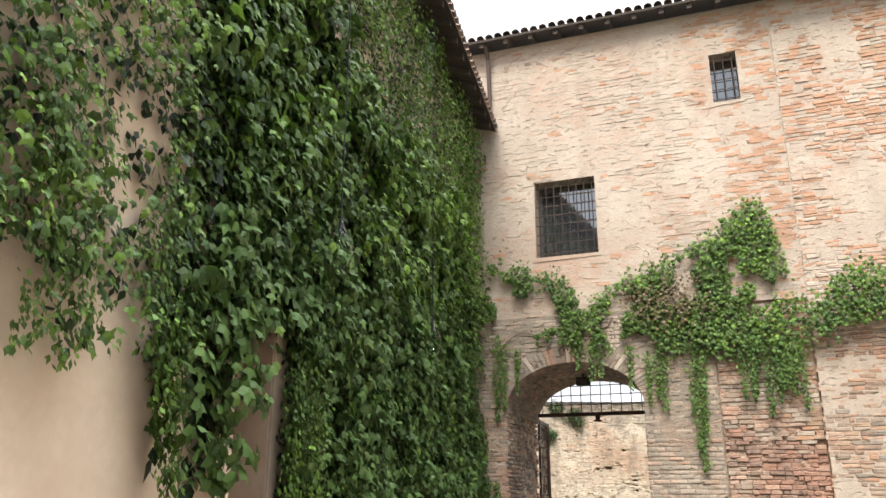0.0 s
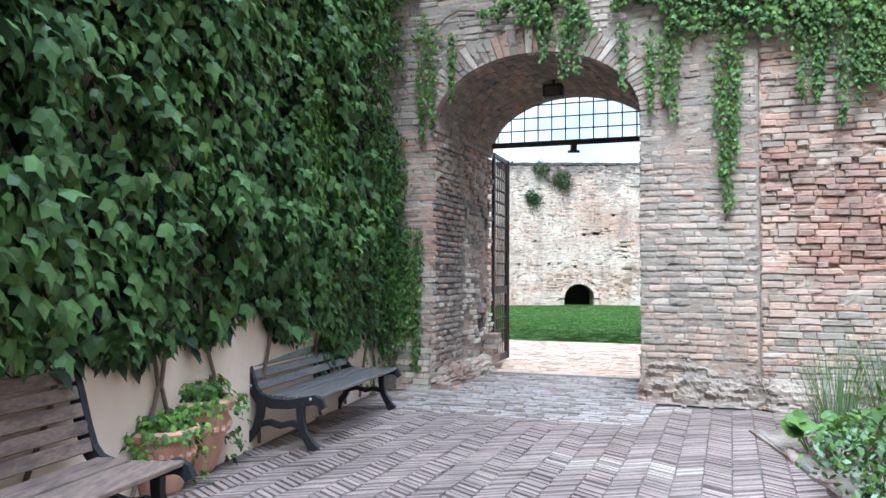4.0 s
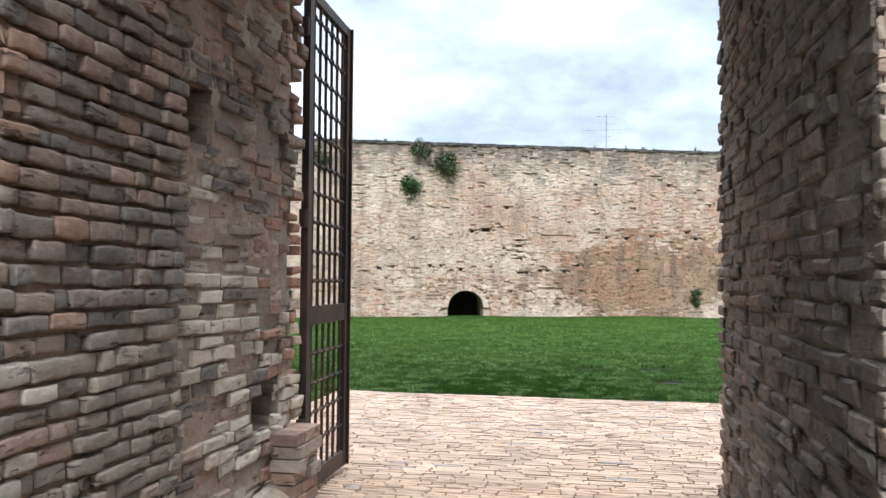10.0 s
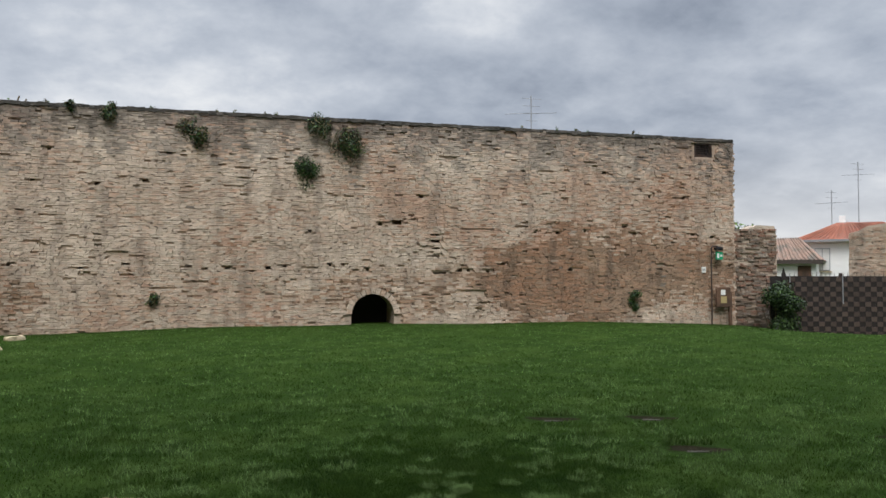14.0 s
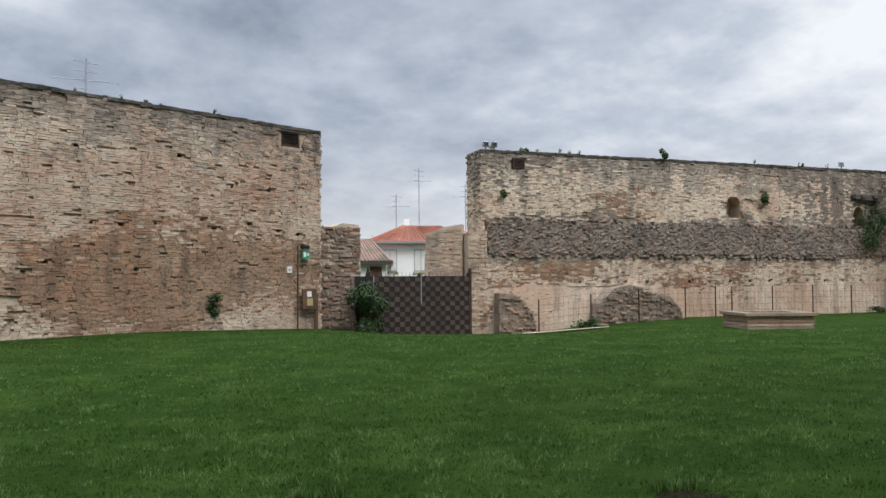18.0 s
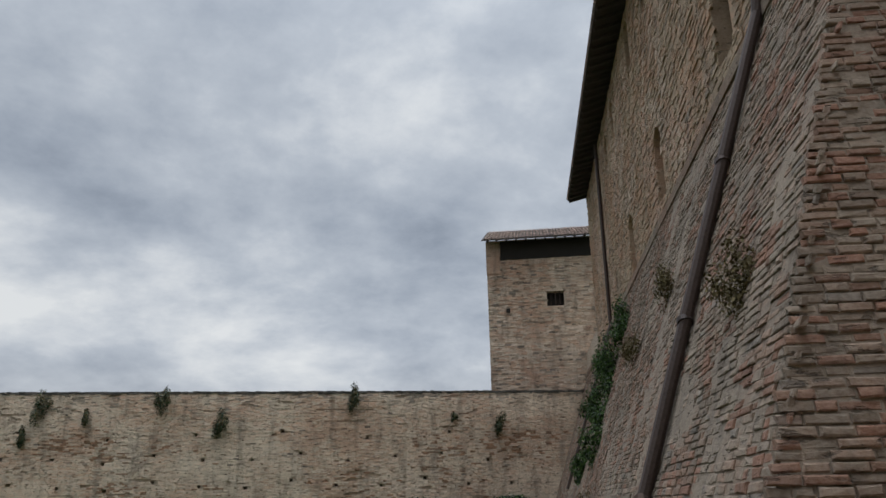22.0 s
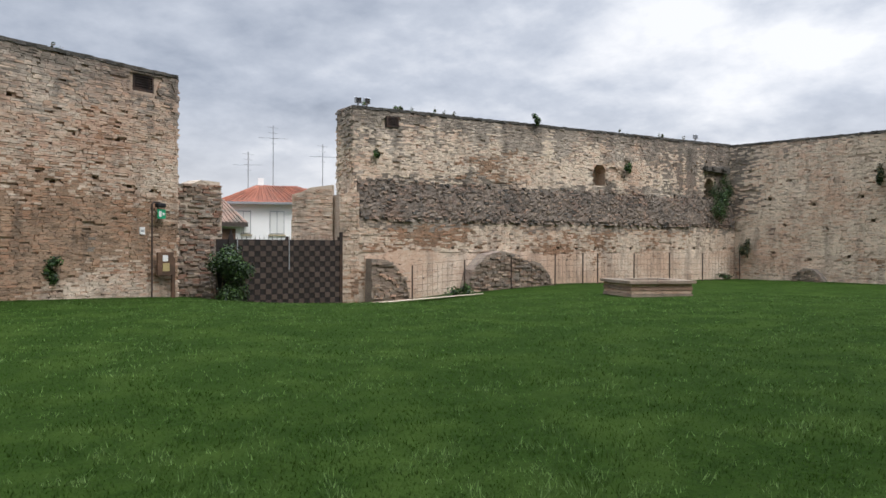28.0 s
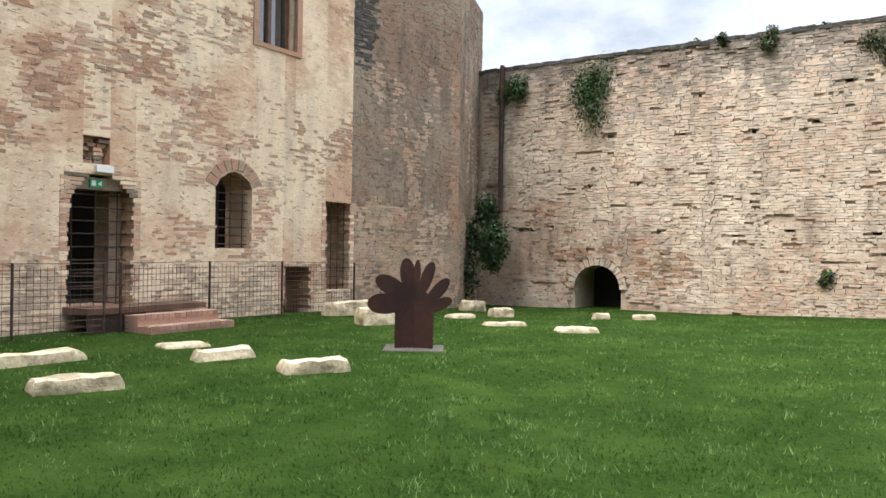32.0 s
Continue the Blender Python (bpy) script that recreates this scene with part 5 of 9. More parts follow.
PUTLOG_B = np.arange(5.07, 23, 1.15)


def keep_b_low(u, z):
    ok = worn(u, z, 29)
    ok &= ~((np.abs(z - 1.42) < 0.075) & (np.abs((u[:, None] - PUTLOG_B[None])).min(1) < 0.12))
    plaster = (z < 1.2) & (field(u, z, 1.5, 71) > 0.36)
    return ok & ~plaster


brickwork(wall_b, B0, BL, -1.1, 2.65, wall_b_low, FC, frayed(2.65, 0.8, fortress_pick(72, lambda u, z: 0.14 + 0 * u, 9)), keep_b_low, ch=0.070, bl=0.25, gap=0.006, proud=(0.0, 0.022), seed=42, wave=0.04, back=0.095, bury=0.035, rough_edge=0.55)
rr = random.Random(31)
part("lime_render", panel([(0.9, -1.2), (BL, -1.2)] + [(BL - 0.16 * k, 1.0 + 0.45 * float(field(np.array([k * 0.16]), np.array([0.0]), 0.9, 97)[0]) + rr.uniform(-0.04, 0.04)) for k in range(139)] + [(0.9, 1.1)], 0.27, 0.362, wall_b_at), W_PALE, wall_b, "pale flaking lime render on the wall foot")
for l, r, b, t in NICHES_B:
    m = (l + r) / 2
    for e, q in ((l, -1), (r, 1)):
        part("niche_arch", panel([(e, t + 0.02), (e, t - 0.42), (m + q * (r - l) * 0.42, t - 0.2), (m + q * (r - l) * 0.25, t - 0.06), (m, t + 0.02)], -0.7, 0.0, wall_b_at), W_MID, wall_b)
part("vent_back", panel([(VENT_B[0], VENT_B[2]), (VENT_B[1], VENT_B[2]), (VENT_B[1], VENT_B[3]), (VENT_B[0], VENT_B[3])], -0.02, 0.004, wall_b_at), DARK, wall_b)


def end_b(w, o, z):
    return wall_b_at(B0 - o, -w, z)


brickwork(wall_b, -0.35, BT, -1.2, TOP - 0.05, end_b, FC, fortress_pick(73, lambda u, z: 0.0 * u, TOP), lambda u, z: (u > 0) | (z < 4), ch=0.082, bl=0.30, proud=(-0.01, 0.08), seed=43, wave=0.03)
coping(wall_b, wall_b_at, B0, BL, TOP - 0.05, BT, 33, W_LICHEN)
# brick pier and stub wall of the service gate
part("gate_pier", panel([(-0.22, -1.4), (0.62, -1.4), (0.62, 3.62), (-0.22, 3.5)], -0.9, 0.42, wall_b_at), W_CORE, wall_b)


def pier_face(d, o, z):
    return wall_b_at(d, o + 0.42, z)


brickwork(wall_b, -0.22, 0.62, -1.3, 3.55, pier_face, [W_PALE, W_MID, W_RED, W_MID], lambda u, z, r: np.where((z < 0.3) & (r.random(len(u)) < 0.5), 2, r.integers(0, 2, len(u))), None, ch=0.082, bl=0.3, proud=(0.0, 0.05), seed=44)


def stub_at(d, o, z):
    """Lower stub wall that runs back from the pier beside the gate."""
    return Vector((29.12 - 0.55 * d - 0.835 * o, 43.85 + 0.835 * d - 0.55 * o, z))


part("stub_wall", panel([(0, -1.4), (1.62, -1.4), (1.62, 2.4), (1.55, 3.0), (1.6, 3.5), (1.2, 3.62), (0.9, 3.78), (0, 3.9)], -0.5, 0.0, stub_at), W_CORE, wall_b)
brickwork(wall_b, 0.0, 1.6, -1.2, 3.72, stub_at, [W_PALE, W_MID, W_PALE, W_MID], lambda u, z, r: r.integers(0, 2, len(u)), lambda u, z: (z < 3.9 - 0.26 * u) & ~((np.abs(u - 1.02) < 0.12) & (np.abs(z - 2.95) < 0.07)), ch=0.082, bl=0.3, proud=(0.0, 0.05), seed=45)
# broken wall behind wall A
wall_stub = tagged(new("wall_stub"), "low broken brick wall beside the service gate", "wall", kind="structure")


def stub_a(d, o, z):
    return Vector((22.65 + 0.975 * d, 46.2 - 0.22 * d - o, z))


part("stub_core", panel([(0, -1.2), (2.5, -1.2), (2.5, 3.2), (2.42, 3.78), (1.7, 3.82), (1.2, 3.62), (0.4, 3.68), (0, 3.6)], -0.7, 0.0, stub_a), W_CORE, wall_stub)
# the shade this wall stands in is put into its darker bricks
brickwork(wall_stub, 0.0, 2.48, -1.1, 3.7, stub_a, [W_SCARP, W_SCARP3, W_DARK, W_SCARP2], lambda u, z, r: r.choice(4, len(u), p=[0.45, 0.2, 0.2, 0.15]), None, ch=0.085, bl=0.28, proud=(-0.02, 0.09), seed=46)

part("broken_console", panel([(21.1, 5.55), (22.9, 5.45), (22.9, 5.75), (22.4, 5.85), (21.8, 5.72), (21.1, 5.8)], 0.0, 0.28, wall_b_at), W_LICHEN, wall_b, "blackened broken ledge in the corner")
rw = random.Random(91)
for k in range(9):
    a = 21.0 + k * 0.2
    part("ledge_stone", panel([(a, 5.62), (a + 0.17, 5.6), (a + 0.17, 5.72 + rw.uniform(0, 0.1)), (a, 5.74)], 0.0, 0.20 + rw.uniform(0, 0.25), wall_b_at), W_LICHEN, wall_b)

# ---- wall C ----
wall_c = tagged(new("wall_south_east"), "long tall cream brick wall with rows of putlog holes", "wall", kind="structure")
CL = 36.0
PUT_C = [(off + step * k, off + step * k + 0.15, zz + 0.2 * math.sin(off + step * k), zz + 0.2 * math.sin(off + step * k) + 0.13) for zz, step, off in ((1.0, 1.9, 2.4), (2.56, 2.15, 3.0), (3.8, 2.3, 2.2), (4.9, 4.1, 3.3)) for k in range(int(31 / step))]
part("wall_core", pierced(-2, CL, -1.2, TOP - 0.1, PUT_C, -0.7, -0.08, wall_c_at), W_CORE, wall_c)
# darker body behind the putlog holes paints the shade in them
part("wall_body", panel([(-2, -1.2), (CL, -1.2), (CL, TOP - 0.1), (-2, TOP - 0.1)], -1.6, -0.7, wall_c_at), W_DARK, wall_c)


def keep_c(u, z):
    ok = worn(u, z, 39)
    for l, r, b, t in PUT_C:
        ok &= ~((u > l - 0.07) & (u < r + 0.07) & (z > b - 0.02) & (z < t + 0.02))
    return ok


brickwork(wall_c, 0.0, CL, -0.6, TOP - 0.1, wall_c_at, FC, stained(fortress_pick(80, lambda u, z: -0.02 + 0.07 * (z < 1.0) + 0.08 * np.exp(-((u - 16) ** 2) / 30 - ((z - 4) ** 2) / 2), TOP + 1.3), lambda u, z: 0.6 * np.clip((2.2 - u) / 1.5, 0, 1) * (z > 3.2)), keep_c, ch=0.072, bl=0.26, gap=0.006, proud=(0.0, 0.022), seed=51, wave=0.03, back=0.095, bury=0.035, rough_edge=0.55)
coping(wall_c, wall_c_at, -1, CL, TOP - 0.1, 1.6, 35, W_LICHEN)
# ---- castle with battered foot ----
castle = tagged(new("wall_castle"), "towering castle wall with a battered brick foot", "wall", kind="structure")
BAT, CORDON = 0.34, 8.0
Q0 = -5.2
QX = 0.24


def scarp_at(d, o, z):
    return castle_at(d, o, z)


scarp_at.batter = BAT


def castle_prism():
    bm = bmesh.new()
    d1 = 36.5
    ring0 = [bm.verts.new(castle_at(d, o, -0.5)) for d, o in ((Q0 - 0.1, 0.17), (d1, 0.17), (d1, -4.6), (Q0 - 0.1, -4.6))]
    zt = CORDON
    ring1 = [bm.verts.new(castle_at(d, o, zt)) for d, o in ((Q0 + QX * zt, -BAT * zt), (d1, -BAT * zt), (d1, -4.6), (Q0 + QX * zt, -4.6))]
    bm.faces.new(ring0)
    bm.faces.new(ring1[::-1])
    for i in range(4):
        bm.faces.new((ring0[i], ring0[(i + 1) % 4], ring1[(i + 1) % 4], ring1[i]))
    return bm


part("scarp_core", castle_prism(), W_SCARP2, castle)


def castle_pick(u, z, rng):
    k = np.where(field(u, z, 1.8, 91) > 0.52, 1, 0)
    k = np.where(field(u * 1.3, z, 0.6, 92) + 0.08 * rng.normal(size=len(u)) > 0.66, 2, k)
    return np.where(rng.random(len(u)) < 0.03, 3, k)


SB = [W_SCARP, W_SCARP2, W_SCARP3, W_DARK]
brickwork(castle, -5.6, 8.0, -0.1, CORDON, scarp_at, SB, castle_pick, lambda u, z: u > Q0 + QX * z + 0.02, ch=0.078, bl=0.26, gap=0.012, proud=(0.0, 0.028), soft_edge=True, seed=61, wave=0.022, rough_edge=0.7, bury=0.02)
brickwork(castle, 8.0, 36.0, -0.1, CORDON, scarp_at, SB, castle_pick, None, ch=0.078, bl=0.28, proud=(0.0, 0.03), seed=62, wave=0.02)



def quoin_bricks():
    rng = np.random.default_rng(63)
    V, Fc, K = [], [], []
    ring = [(0, 1, 5, 4), (1, 2, 6, 5), (2, 3, 7, 6), (3, 0, 4, 7)]
    quad = ring + [tuple(q + 4 for q in f) for f in ring] + [(8, 9, 10, 11)]
    z = -0.1
    while z < CORDON - 0.05:
        w = BAT * max(z, 0) - 0.03 - rng.random() * 0.05
        h = rng.uniform(0.066, 0.080)
        while w < 4.2:
            ln = rng.uniform(0.13, 0.28)
            out = rng.uniform(-0.012, 0.022)
            base = len(V)
            tilt = rng.uniform(-0.006, 0.006)
            for o, e in ((-0.05, 0.0), (out - 0.012, 0.0), (out, rng.uniform(0.007, 0.015))):
                for a, b in ((w + e, z + e), (w + ln - 0.012 - e, z + e + tilt), (w + ln - 0.012 - e, z + h - 0.012 - e + tilt), (w + e, z + h - 0.012 - e)):
                    V.append(castle_at(Q0 + QX * max(b, 0) - o + rng.uniform(-0.004, 0.004), -a + rng.uniform(-0.007, 0.007), b + rng.uniform(-0.005, 0.005)))
            Fc += [[base + q for q in f] for f in quad]
            K += [int(rng.choice(4, p=[0.46, 0.18, 0.34, 0.02]))] * len(quad)
            w += ln
        z += h
    return tagged(attach(new("quoin_brickwork", mesh("quoin_brickwork", V, Fc, [W_SCARP, W_SCARP2, W_SCARP3, W_DARK], K)), castle), "reddish brick corner of the battered wall", kind="stuff")


quoin_bricks()
SET = -BAT * CORDON - 0.02
EAVE_Z = 15.6


def keep_wall(d, o, z):
    return castle_at(d, o + SET, z)


LOW_W = [(1.62, 2.62, 8.5, 10.45), (8.05, 9.0, 8.5, 10.4), (13.4, 14.4, 8.2, 10.05)]
UP_W = [(7.95, 8.75, 13.8, 15.35), (11.0, 11.75, 13.75, 15.35), (15.5, 16.15, 13.7, 15.1), (17.8, 18.4, 13.5, 14.85), (3.6, 4.3, 13.8, 15.35)]
KD0 = Q0 + QX * CORDON
part("keep_wall", pierced(KD0, 26.6, CORDON, EAVE_Z, LOW_W + UP_W, -0.7, 0.0, keep_wall), W_KEEP, castle)
part("keep_core", panel([(KD0 + 0.05, CORDON), (26.55, CORDON), (26.55, EAVE_Z), (KD0 + 0.05, EAVE_Z)], -2.2, -0.75, keep_wall), W_CORE, castle)
part("keep_low_end", panel([(26.6, CORDON - 0.1), (36.5, CORDON - 0.1), (36.5, 9.2), (26.6, 9.2)], -2.2, -0.02, keep_wall), W_CORE, castle)


def keep_keep(u, z):
    ok = np.ones(len(u), bool)
    for l, r, b, t in LOW_W + UP_W:
        ok &= ~((u > l - 0.06) & (u < r + 0.06) & (z > b) & (z < t))
    return ok


part("cordon", panel([(KD0 - 0.05, CORDON - 0.14), (36.0, CORDON - 0.14), (36.0, CORDON + 0.06), (KD0 - 0.05, CORDON + 0.06)], -0.3, 0.12, keep_wall), W_SCARP, castle, "brick cordon where the battered foot ends")
brickwork(castle, KD0, 26.6, CORDON, EAVE_Z, keep_wall, [W_KEEP, W_MID, W_KEEP, W_SCARP2], castle_pick, keep_keep, ch=0.09, bl=0.32, proud=(0.0, 0.04), seed=64, wave=0.03)
for l, r, b, t in LOW_W + UP_W:
    m = (l + r) / 2
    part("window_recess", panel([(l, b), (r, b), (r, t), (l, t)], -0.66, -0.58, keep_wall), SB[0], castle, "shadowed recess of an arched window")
    for s in (-1, 1):
        e = l - 0.01 if s < 0 else r + 0.01
        part("window_arch", panel([(e, t + 0.01), (e, t - 0.32), (m + s * (r - l) * 0.38, t - 0.13), (m, t + 0.01)], -0.56, 0.012, keep_wall), W_KEEP, castle)
# overhanging eave of the keep
tiled_eave("roof_keep", "dark overhanging timber eave of the castle keep", castle_at(26.9, SET), castle_at(KD0 - 0.5, SET), CN, 0, EAVE_Z + 0.05, 2.0, 0.9, 0.25)


def pipe_run(name, pts, r, mat, parent):
    bm = bmesh.new()
    for a, b in zip(pts, pts[1:]):
        add_rod(bm, a, b, r, 10)
    for p in pts[1:-1]:
        bmesh.ops.create_uvsphere(bm, u_segments=8, v_segments=6, radius=r * 1.05, matrix=Matrix.Translation(p))
    return part(name, bm, mat, parent)


dp = thing("drainpipe", "old brown metal drainpipe running down the castle wall", "drainpipe")
PIPE = surface("brown_pipe", (0.054, 0.039, 0.033), (0.084, 0.06, 0.051), vary=0, rough=0.5, metal=0.3, bump=0.1)
pipe_run("pipe", [castle_at(0, 0.1, 0.0), castle_at(0, 0.1 - BAT * 7.9, 7.95), castle_at(-0.05, SET + 0.12, 8.35), castle_at(-0.05, SET + 0.12, EAVE_Z)], 0.085, PIPE, dp)
for z in (1.5, 3.6, 5.7, 9.5, 12.0):
    o = 0.1 - BAT * z if z < 8 else SET + 0.12
    part("bracket", rod(castle_at(-0.02, o, z), castle_at(0.02, o, z + 0.06), 0.105, 10), IRON, dp)
dp2 = thing("drainpipe", "old dark drainpipe at the far end of the castle wall", "drainpipe")
pipe_run("pipe", [castle_at(20.5, 0.06 - BAT * 2, 2.0), castle_at(20.5, 0.06 - BAT * 8, 8.0), castle_at(20.5, SET + 0.1, 8.3), castle_at(20.5, SET + 0.1, EAVE_Z)], 0.07, PIPE, dp2)

# ---- corner tower behind wall C ----
tower = tagged(new("tower_far"), "square brick corner tower with a dark timber eave", "tower", kind="structure")
TDx, TNx = Vector((-0.5, -0.866)), Vector((-0.866, 0.5))


def tower_at(d, o, z):
    return Vector((44.2 + TDx.x * d + TNx.x * o, 3.3 + TDx.y * d + TNx.y * o, z))


TWIN = (3.3, 4.25, 12.0, 12.85)
part("tower_core", pierced(0, 9, -1, 16.0, [TWIN], -0.6, 0.0, tower_at), W_CORE, tower)
part("tower_body", panel([(0.02, -1), (9, -1), (9, 16.0), (0.02, 16.0)], -7, -0.65, tower_at), W_CORE, tower)
brickwork(tower, 0, 9, 6.0, 15.4, tower_at, [W_PALE, W_MID, SB[1], W_DARK], lambda u, z, r: r.choice(4, len(u), p=[0.5, 0.38, 0.08, 0.04]), lambda u, z: ~((u > TWIN[0] - 0.1) & (u < TWIN[1] + 0.1) & (z > TWIN[2]) & (z < TWIN[3])), ch=0.1, bl=0.34, proud=(0.0, 0.06), seed=71)
part("tower_window_back", panel([(TWIN[0], TWIN[2]), (TWIN[1], TWIN[2]), (TWIN[1], TWIN[3]), (TWIN[0], TWIN[3])], -0.6, -0.5, tower_at), DARK, tower)
for i in range(3):
    part("bar", rod(tower_at(TWIN[0] + 0.22 + 0.25 * i, -0.1, TWIN[2]), tower_at(TWIN[0] + 0.22 + 0.25 * i, -0.1, TWIN[3]), 0.02, 6), IRON, tower)
# dark panels on the face paint the shade of a hole and the loft
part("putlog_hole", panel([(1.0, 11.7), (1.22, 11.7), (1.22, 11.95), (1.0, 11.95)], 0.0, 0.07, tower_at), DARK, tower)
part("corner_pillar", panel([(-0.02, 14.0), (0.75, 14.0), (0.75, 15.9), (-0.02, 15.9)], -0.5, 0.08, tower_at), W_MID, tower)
part("loft_shadow", panel([(0.8, 14.8), (9, 14.8), (9, 15.9), (0.8, 15.9)], -0.3, 0.07, tower_at), DARK, tower, "dark panel painting the open loft's shade under the eave")
tiled_eave("roof_tower", "clay tile roof with dark eave boards on the tower", tower_at(9.5, 0, 0), tower_at(-0.2, 0, 0), TNx, 0, 15.75, 5.0, 1.0, 0.42)

# ---- palace wall D and its corner tower ----
wall_d = tagged(new("wall_west"), "tall palace wall of red brick with patches of cream plaster", "wall", kind="structure")
DOOR1, WIN_D, DOOR2, LOWD, UPD = (-7.55, -6.22, 0.38, 2.66), (-4.34, -3.34, 1.4, 2.98), (-0.98, -0.02, 0.42, 2.54), (-2.40, -1.46, -0.3, 1.02), (-3.22, -2.05, 5.82, 8.1)
DT = 13.0
HOLLOW_D = (-7.26, -6.74, 2.84, 3.32)
part("wall_core", pierced(-24, 0, -0.6, DT, [DOOR1, WIN_D, DOOR2, LOWD, UPD, HOLLOW_D], -0.22, 0.0, wall_d_at), W_PALACE, wall_d)
part("wall_body", pierced(-24, 0, -0.6, DT, [DOOR1, WIN_D, DOOR2, LOWD, UPD], -0.8, -0.22, wall_d_at), W_PALBRICK, wall_d)
# the palace inside is only a near-black sheet painted as shade
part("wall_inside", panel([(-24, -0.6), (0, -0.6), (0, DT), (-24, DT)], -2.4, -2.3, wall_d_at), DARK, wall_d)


def keep_d(u, z):
    ok = np.ones(len(u), bool)
    for l, r, b, t in (DOOR1, WIN_D, DOOR2, LOWD, UPD, HOLLOW_D):
        ok &= ~((u > l - 0.06) & (u < r + 0.06) & (z > b) & (z < t))
    bare = 0.75 * field(u, z, 1.5, 101) + 0.25 * field(u, z * 2, 0.4, 102) + 0.22 * (z < 1.15) + 0.13 * np.exp(-((z - 3.9) ** 2) / 0.7) - 0.10 * ((z > 1.25) & (z < 3.0)) - 0.05 * (z > 5) + 0.02 * np.random.default_rng(5).normal(size=len(u))
    return ok & (bare > 0.56)


def pick_d(u, z, rng):
    k = np.where(field(u, z, 1.2, 103) + 0.05 * rng.normal(size=len(u)) > 0.55, 1, 0)
    return np.where((z < 1.2 + 0.2 * rng.normal(size=len(u))), 3, k)


brickwork(wall_d, -13.5, 0.0, -0.4, 10.0, wall_d_at, [W_PALBRICK, W_RUST, W_PALACE, W_MID], pick_d, keep_d, ch=0.066, bl=0.25, gap=0.008, proud=(-0.004, 0.010), seed=81, wave=0.02, rough_edge=0.7, bury=0.012)
for l, r, b, t in (WIN_D,):
    m = (l + r) / 2
    for s in (-1, 1):
        e = l if s < 0 else r
        part("window_arch", panel([(e, t + 0.01), (e, t - 0.34), (m + s * (r - l) * 0.4, t - 0.17), (m + s * (r - l) * 0.2, t - 0.05), (m, t + 0.01)], -0.78, 0.012, wall_d_at), W_PALBRICK, wall_d)
    for i in range(9):
        a = math.pi * (0.12 + 0.76 * (i + 0.5) / 9)
        part("arch_brick", panel([(m - math.cos(a - 0.13) * 0.56, t - 0.52 + math.sin(a - 0.13) * 0.56), (m - math.cos(a + 0.11) * 0.56, t - 0.52 + math.sin(a + 0.11) * 0.56), (m - math.cos(a + 0.11) * 0.82, t - 0.52 + math.sin(a + 0.11) * 0.78), (m - math.cos(a - 0.13) * 0.82, t - 0.52 + math.sin(a - 0.13) * 0.78)], 0.0, 0.02, wall_d_at), W_RUST, wall_d)


def bars(name, hole, at, nx, nz, label, o=-0.12, r=0.011):
    g = tagged(new(name), label, "grille", kind="structure")
    u0, u1, z0, z1 = hole
    for i in range(nx):
        u = u0 + (u1 - u0) * (i + 0.5) / nx
        part("bar", rod(at(u, o, z0), at(u, o, z1), r, 6), IRON, g)
    for i in range(nz):
        z = z0 + (z1 - z0) * (i + 0.5) / nz
        part("crossbar", rod(at(u0, o - 0.02, z), at(u1, o - 0.02, z), r, 6), IRON, g)
    return g


bars("window_grille", WIN_D, wall_d_at, 3, 9, "iron bars in the arched palace window")
bars("door_grille", DOOR1, wall_d_at, 3, 10, "thin iron grille across the broken doorway", o=-0.2)
bars("door_grille", DOOR2, wall_d_at, 4, 10, "iron grille across the narrow doorway")
# broken brick edges round the doorways
rg = random.Random(8)
for l, r, b, t in (DOOR1, DOOR2, LOWD):
    for side, e in ((-1, l), (1, r)):
        for k in range(int((t - b) / 0.08)):
            w = rg.uniform(0.0, 0.09)
            a, c = (e - 0.12, e + w) if side < 0 else (e - w, e + 0.12)
            part("edge_brick", panel([(a, b + k * 0.08), (c, b + k * 0.08), (c, b + k * 0.08 + 0.07), (a, b + k * 0.08 + 0.07)], -0.3, 0.008, wall_d_at), rg.choice([W_PALBRICK, W_PALACE, W_PALBRICK]), wall_d)
# broken arch of the doorway: ragged courses left in its upper corners, rubble in the hollow above
for k in range(6):
    for side, e in ((-1, DOOR1[0]), (1, DOOR1[1])):
        w = 0.10 + 0.085 * k + rg.uniform(-0.05, 0.05)
        a, c = (e - 0.05, e + w) if side < 0 else (e - w, e + 0.05)
        z = 2.30 + k * 0.075
        part("arch_brick", panel([(a, z), (c, z), (c, z + 0.064), (a, z + 0.064)], -0.28 + rg.uniform(0, 0.05), 0.006 + rg.uniform(0, 0.012), wall_d_at), rg.choice([W_PALBRICK, W_SCARP, W_PALACE]), wall_d)
for k in range(14):
    a, z = HOLLOW_D[0] + rg.uniform(-0.03, 0.40), HOLLOW_D[2] + 0.075 * (k % 6)
    part("rubble_brick", panel([(a, z), (a + rg.uniform(0.1, 0.2), z), (a + 0.16, z + 0.062), (a, z + 0.06)], -0.22, -0.14 + rg.uniform(0, 0.12), wall_d_at), rg.choice([W_SCARP3, W_SCARP, W_PALBRICK]), wall_d)
part("door_lintel", panel([(-7.5, 2.40), (-6.24, 2.40), (-6.24, 2.60), (-7.5, 2.62)], -0.55, -0.10, wall_d_at), W_TURRET, wall_d, "grey cracked lintel of the doorway")
part("door_wood_frame", panel([(-6.5, 0.4), (-6.24, 0.4), (-6.24, 2.4), (-6.5, 2.4)], -0.75, -0.35, wall_d_at), W_TURRET, wall_d)
w3 = tagged(new("window_3"), "tall brown-framed window high in the palace wall", "window", kind="structure")
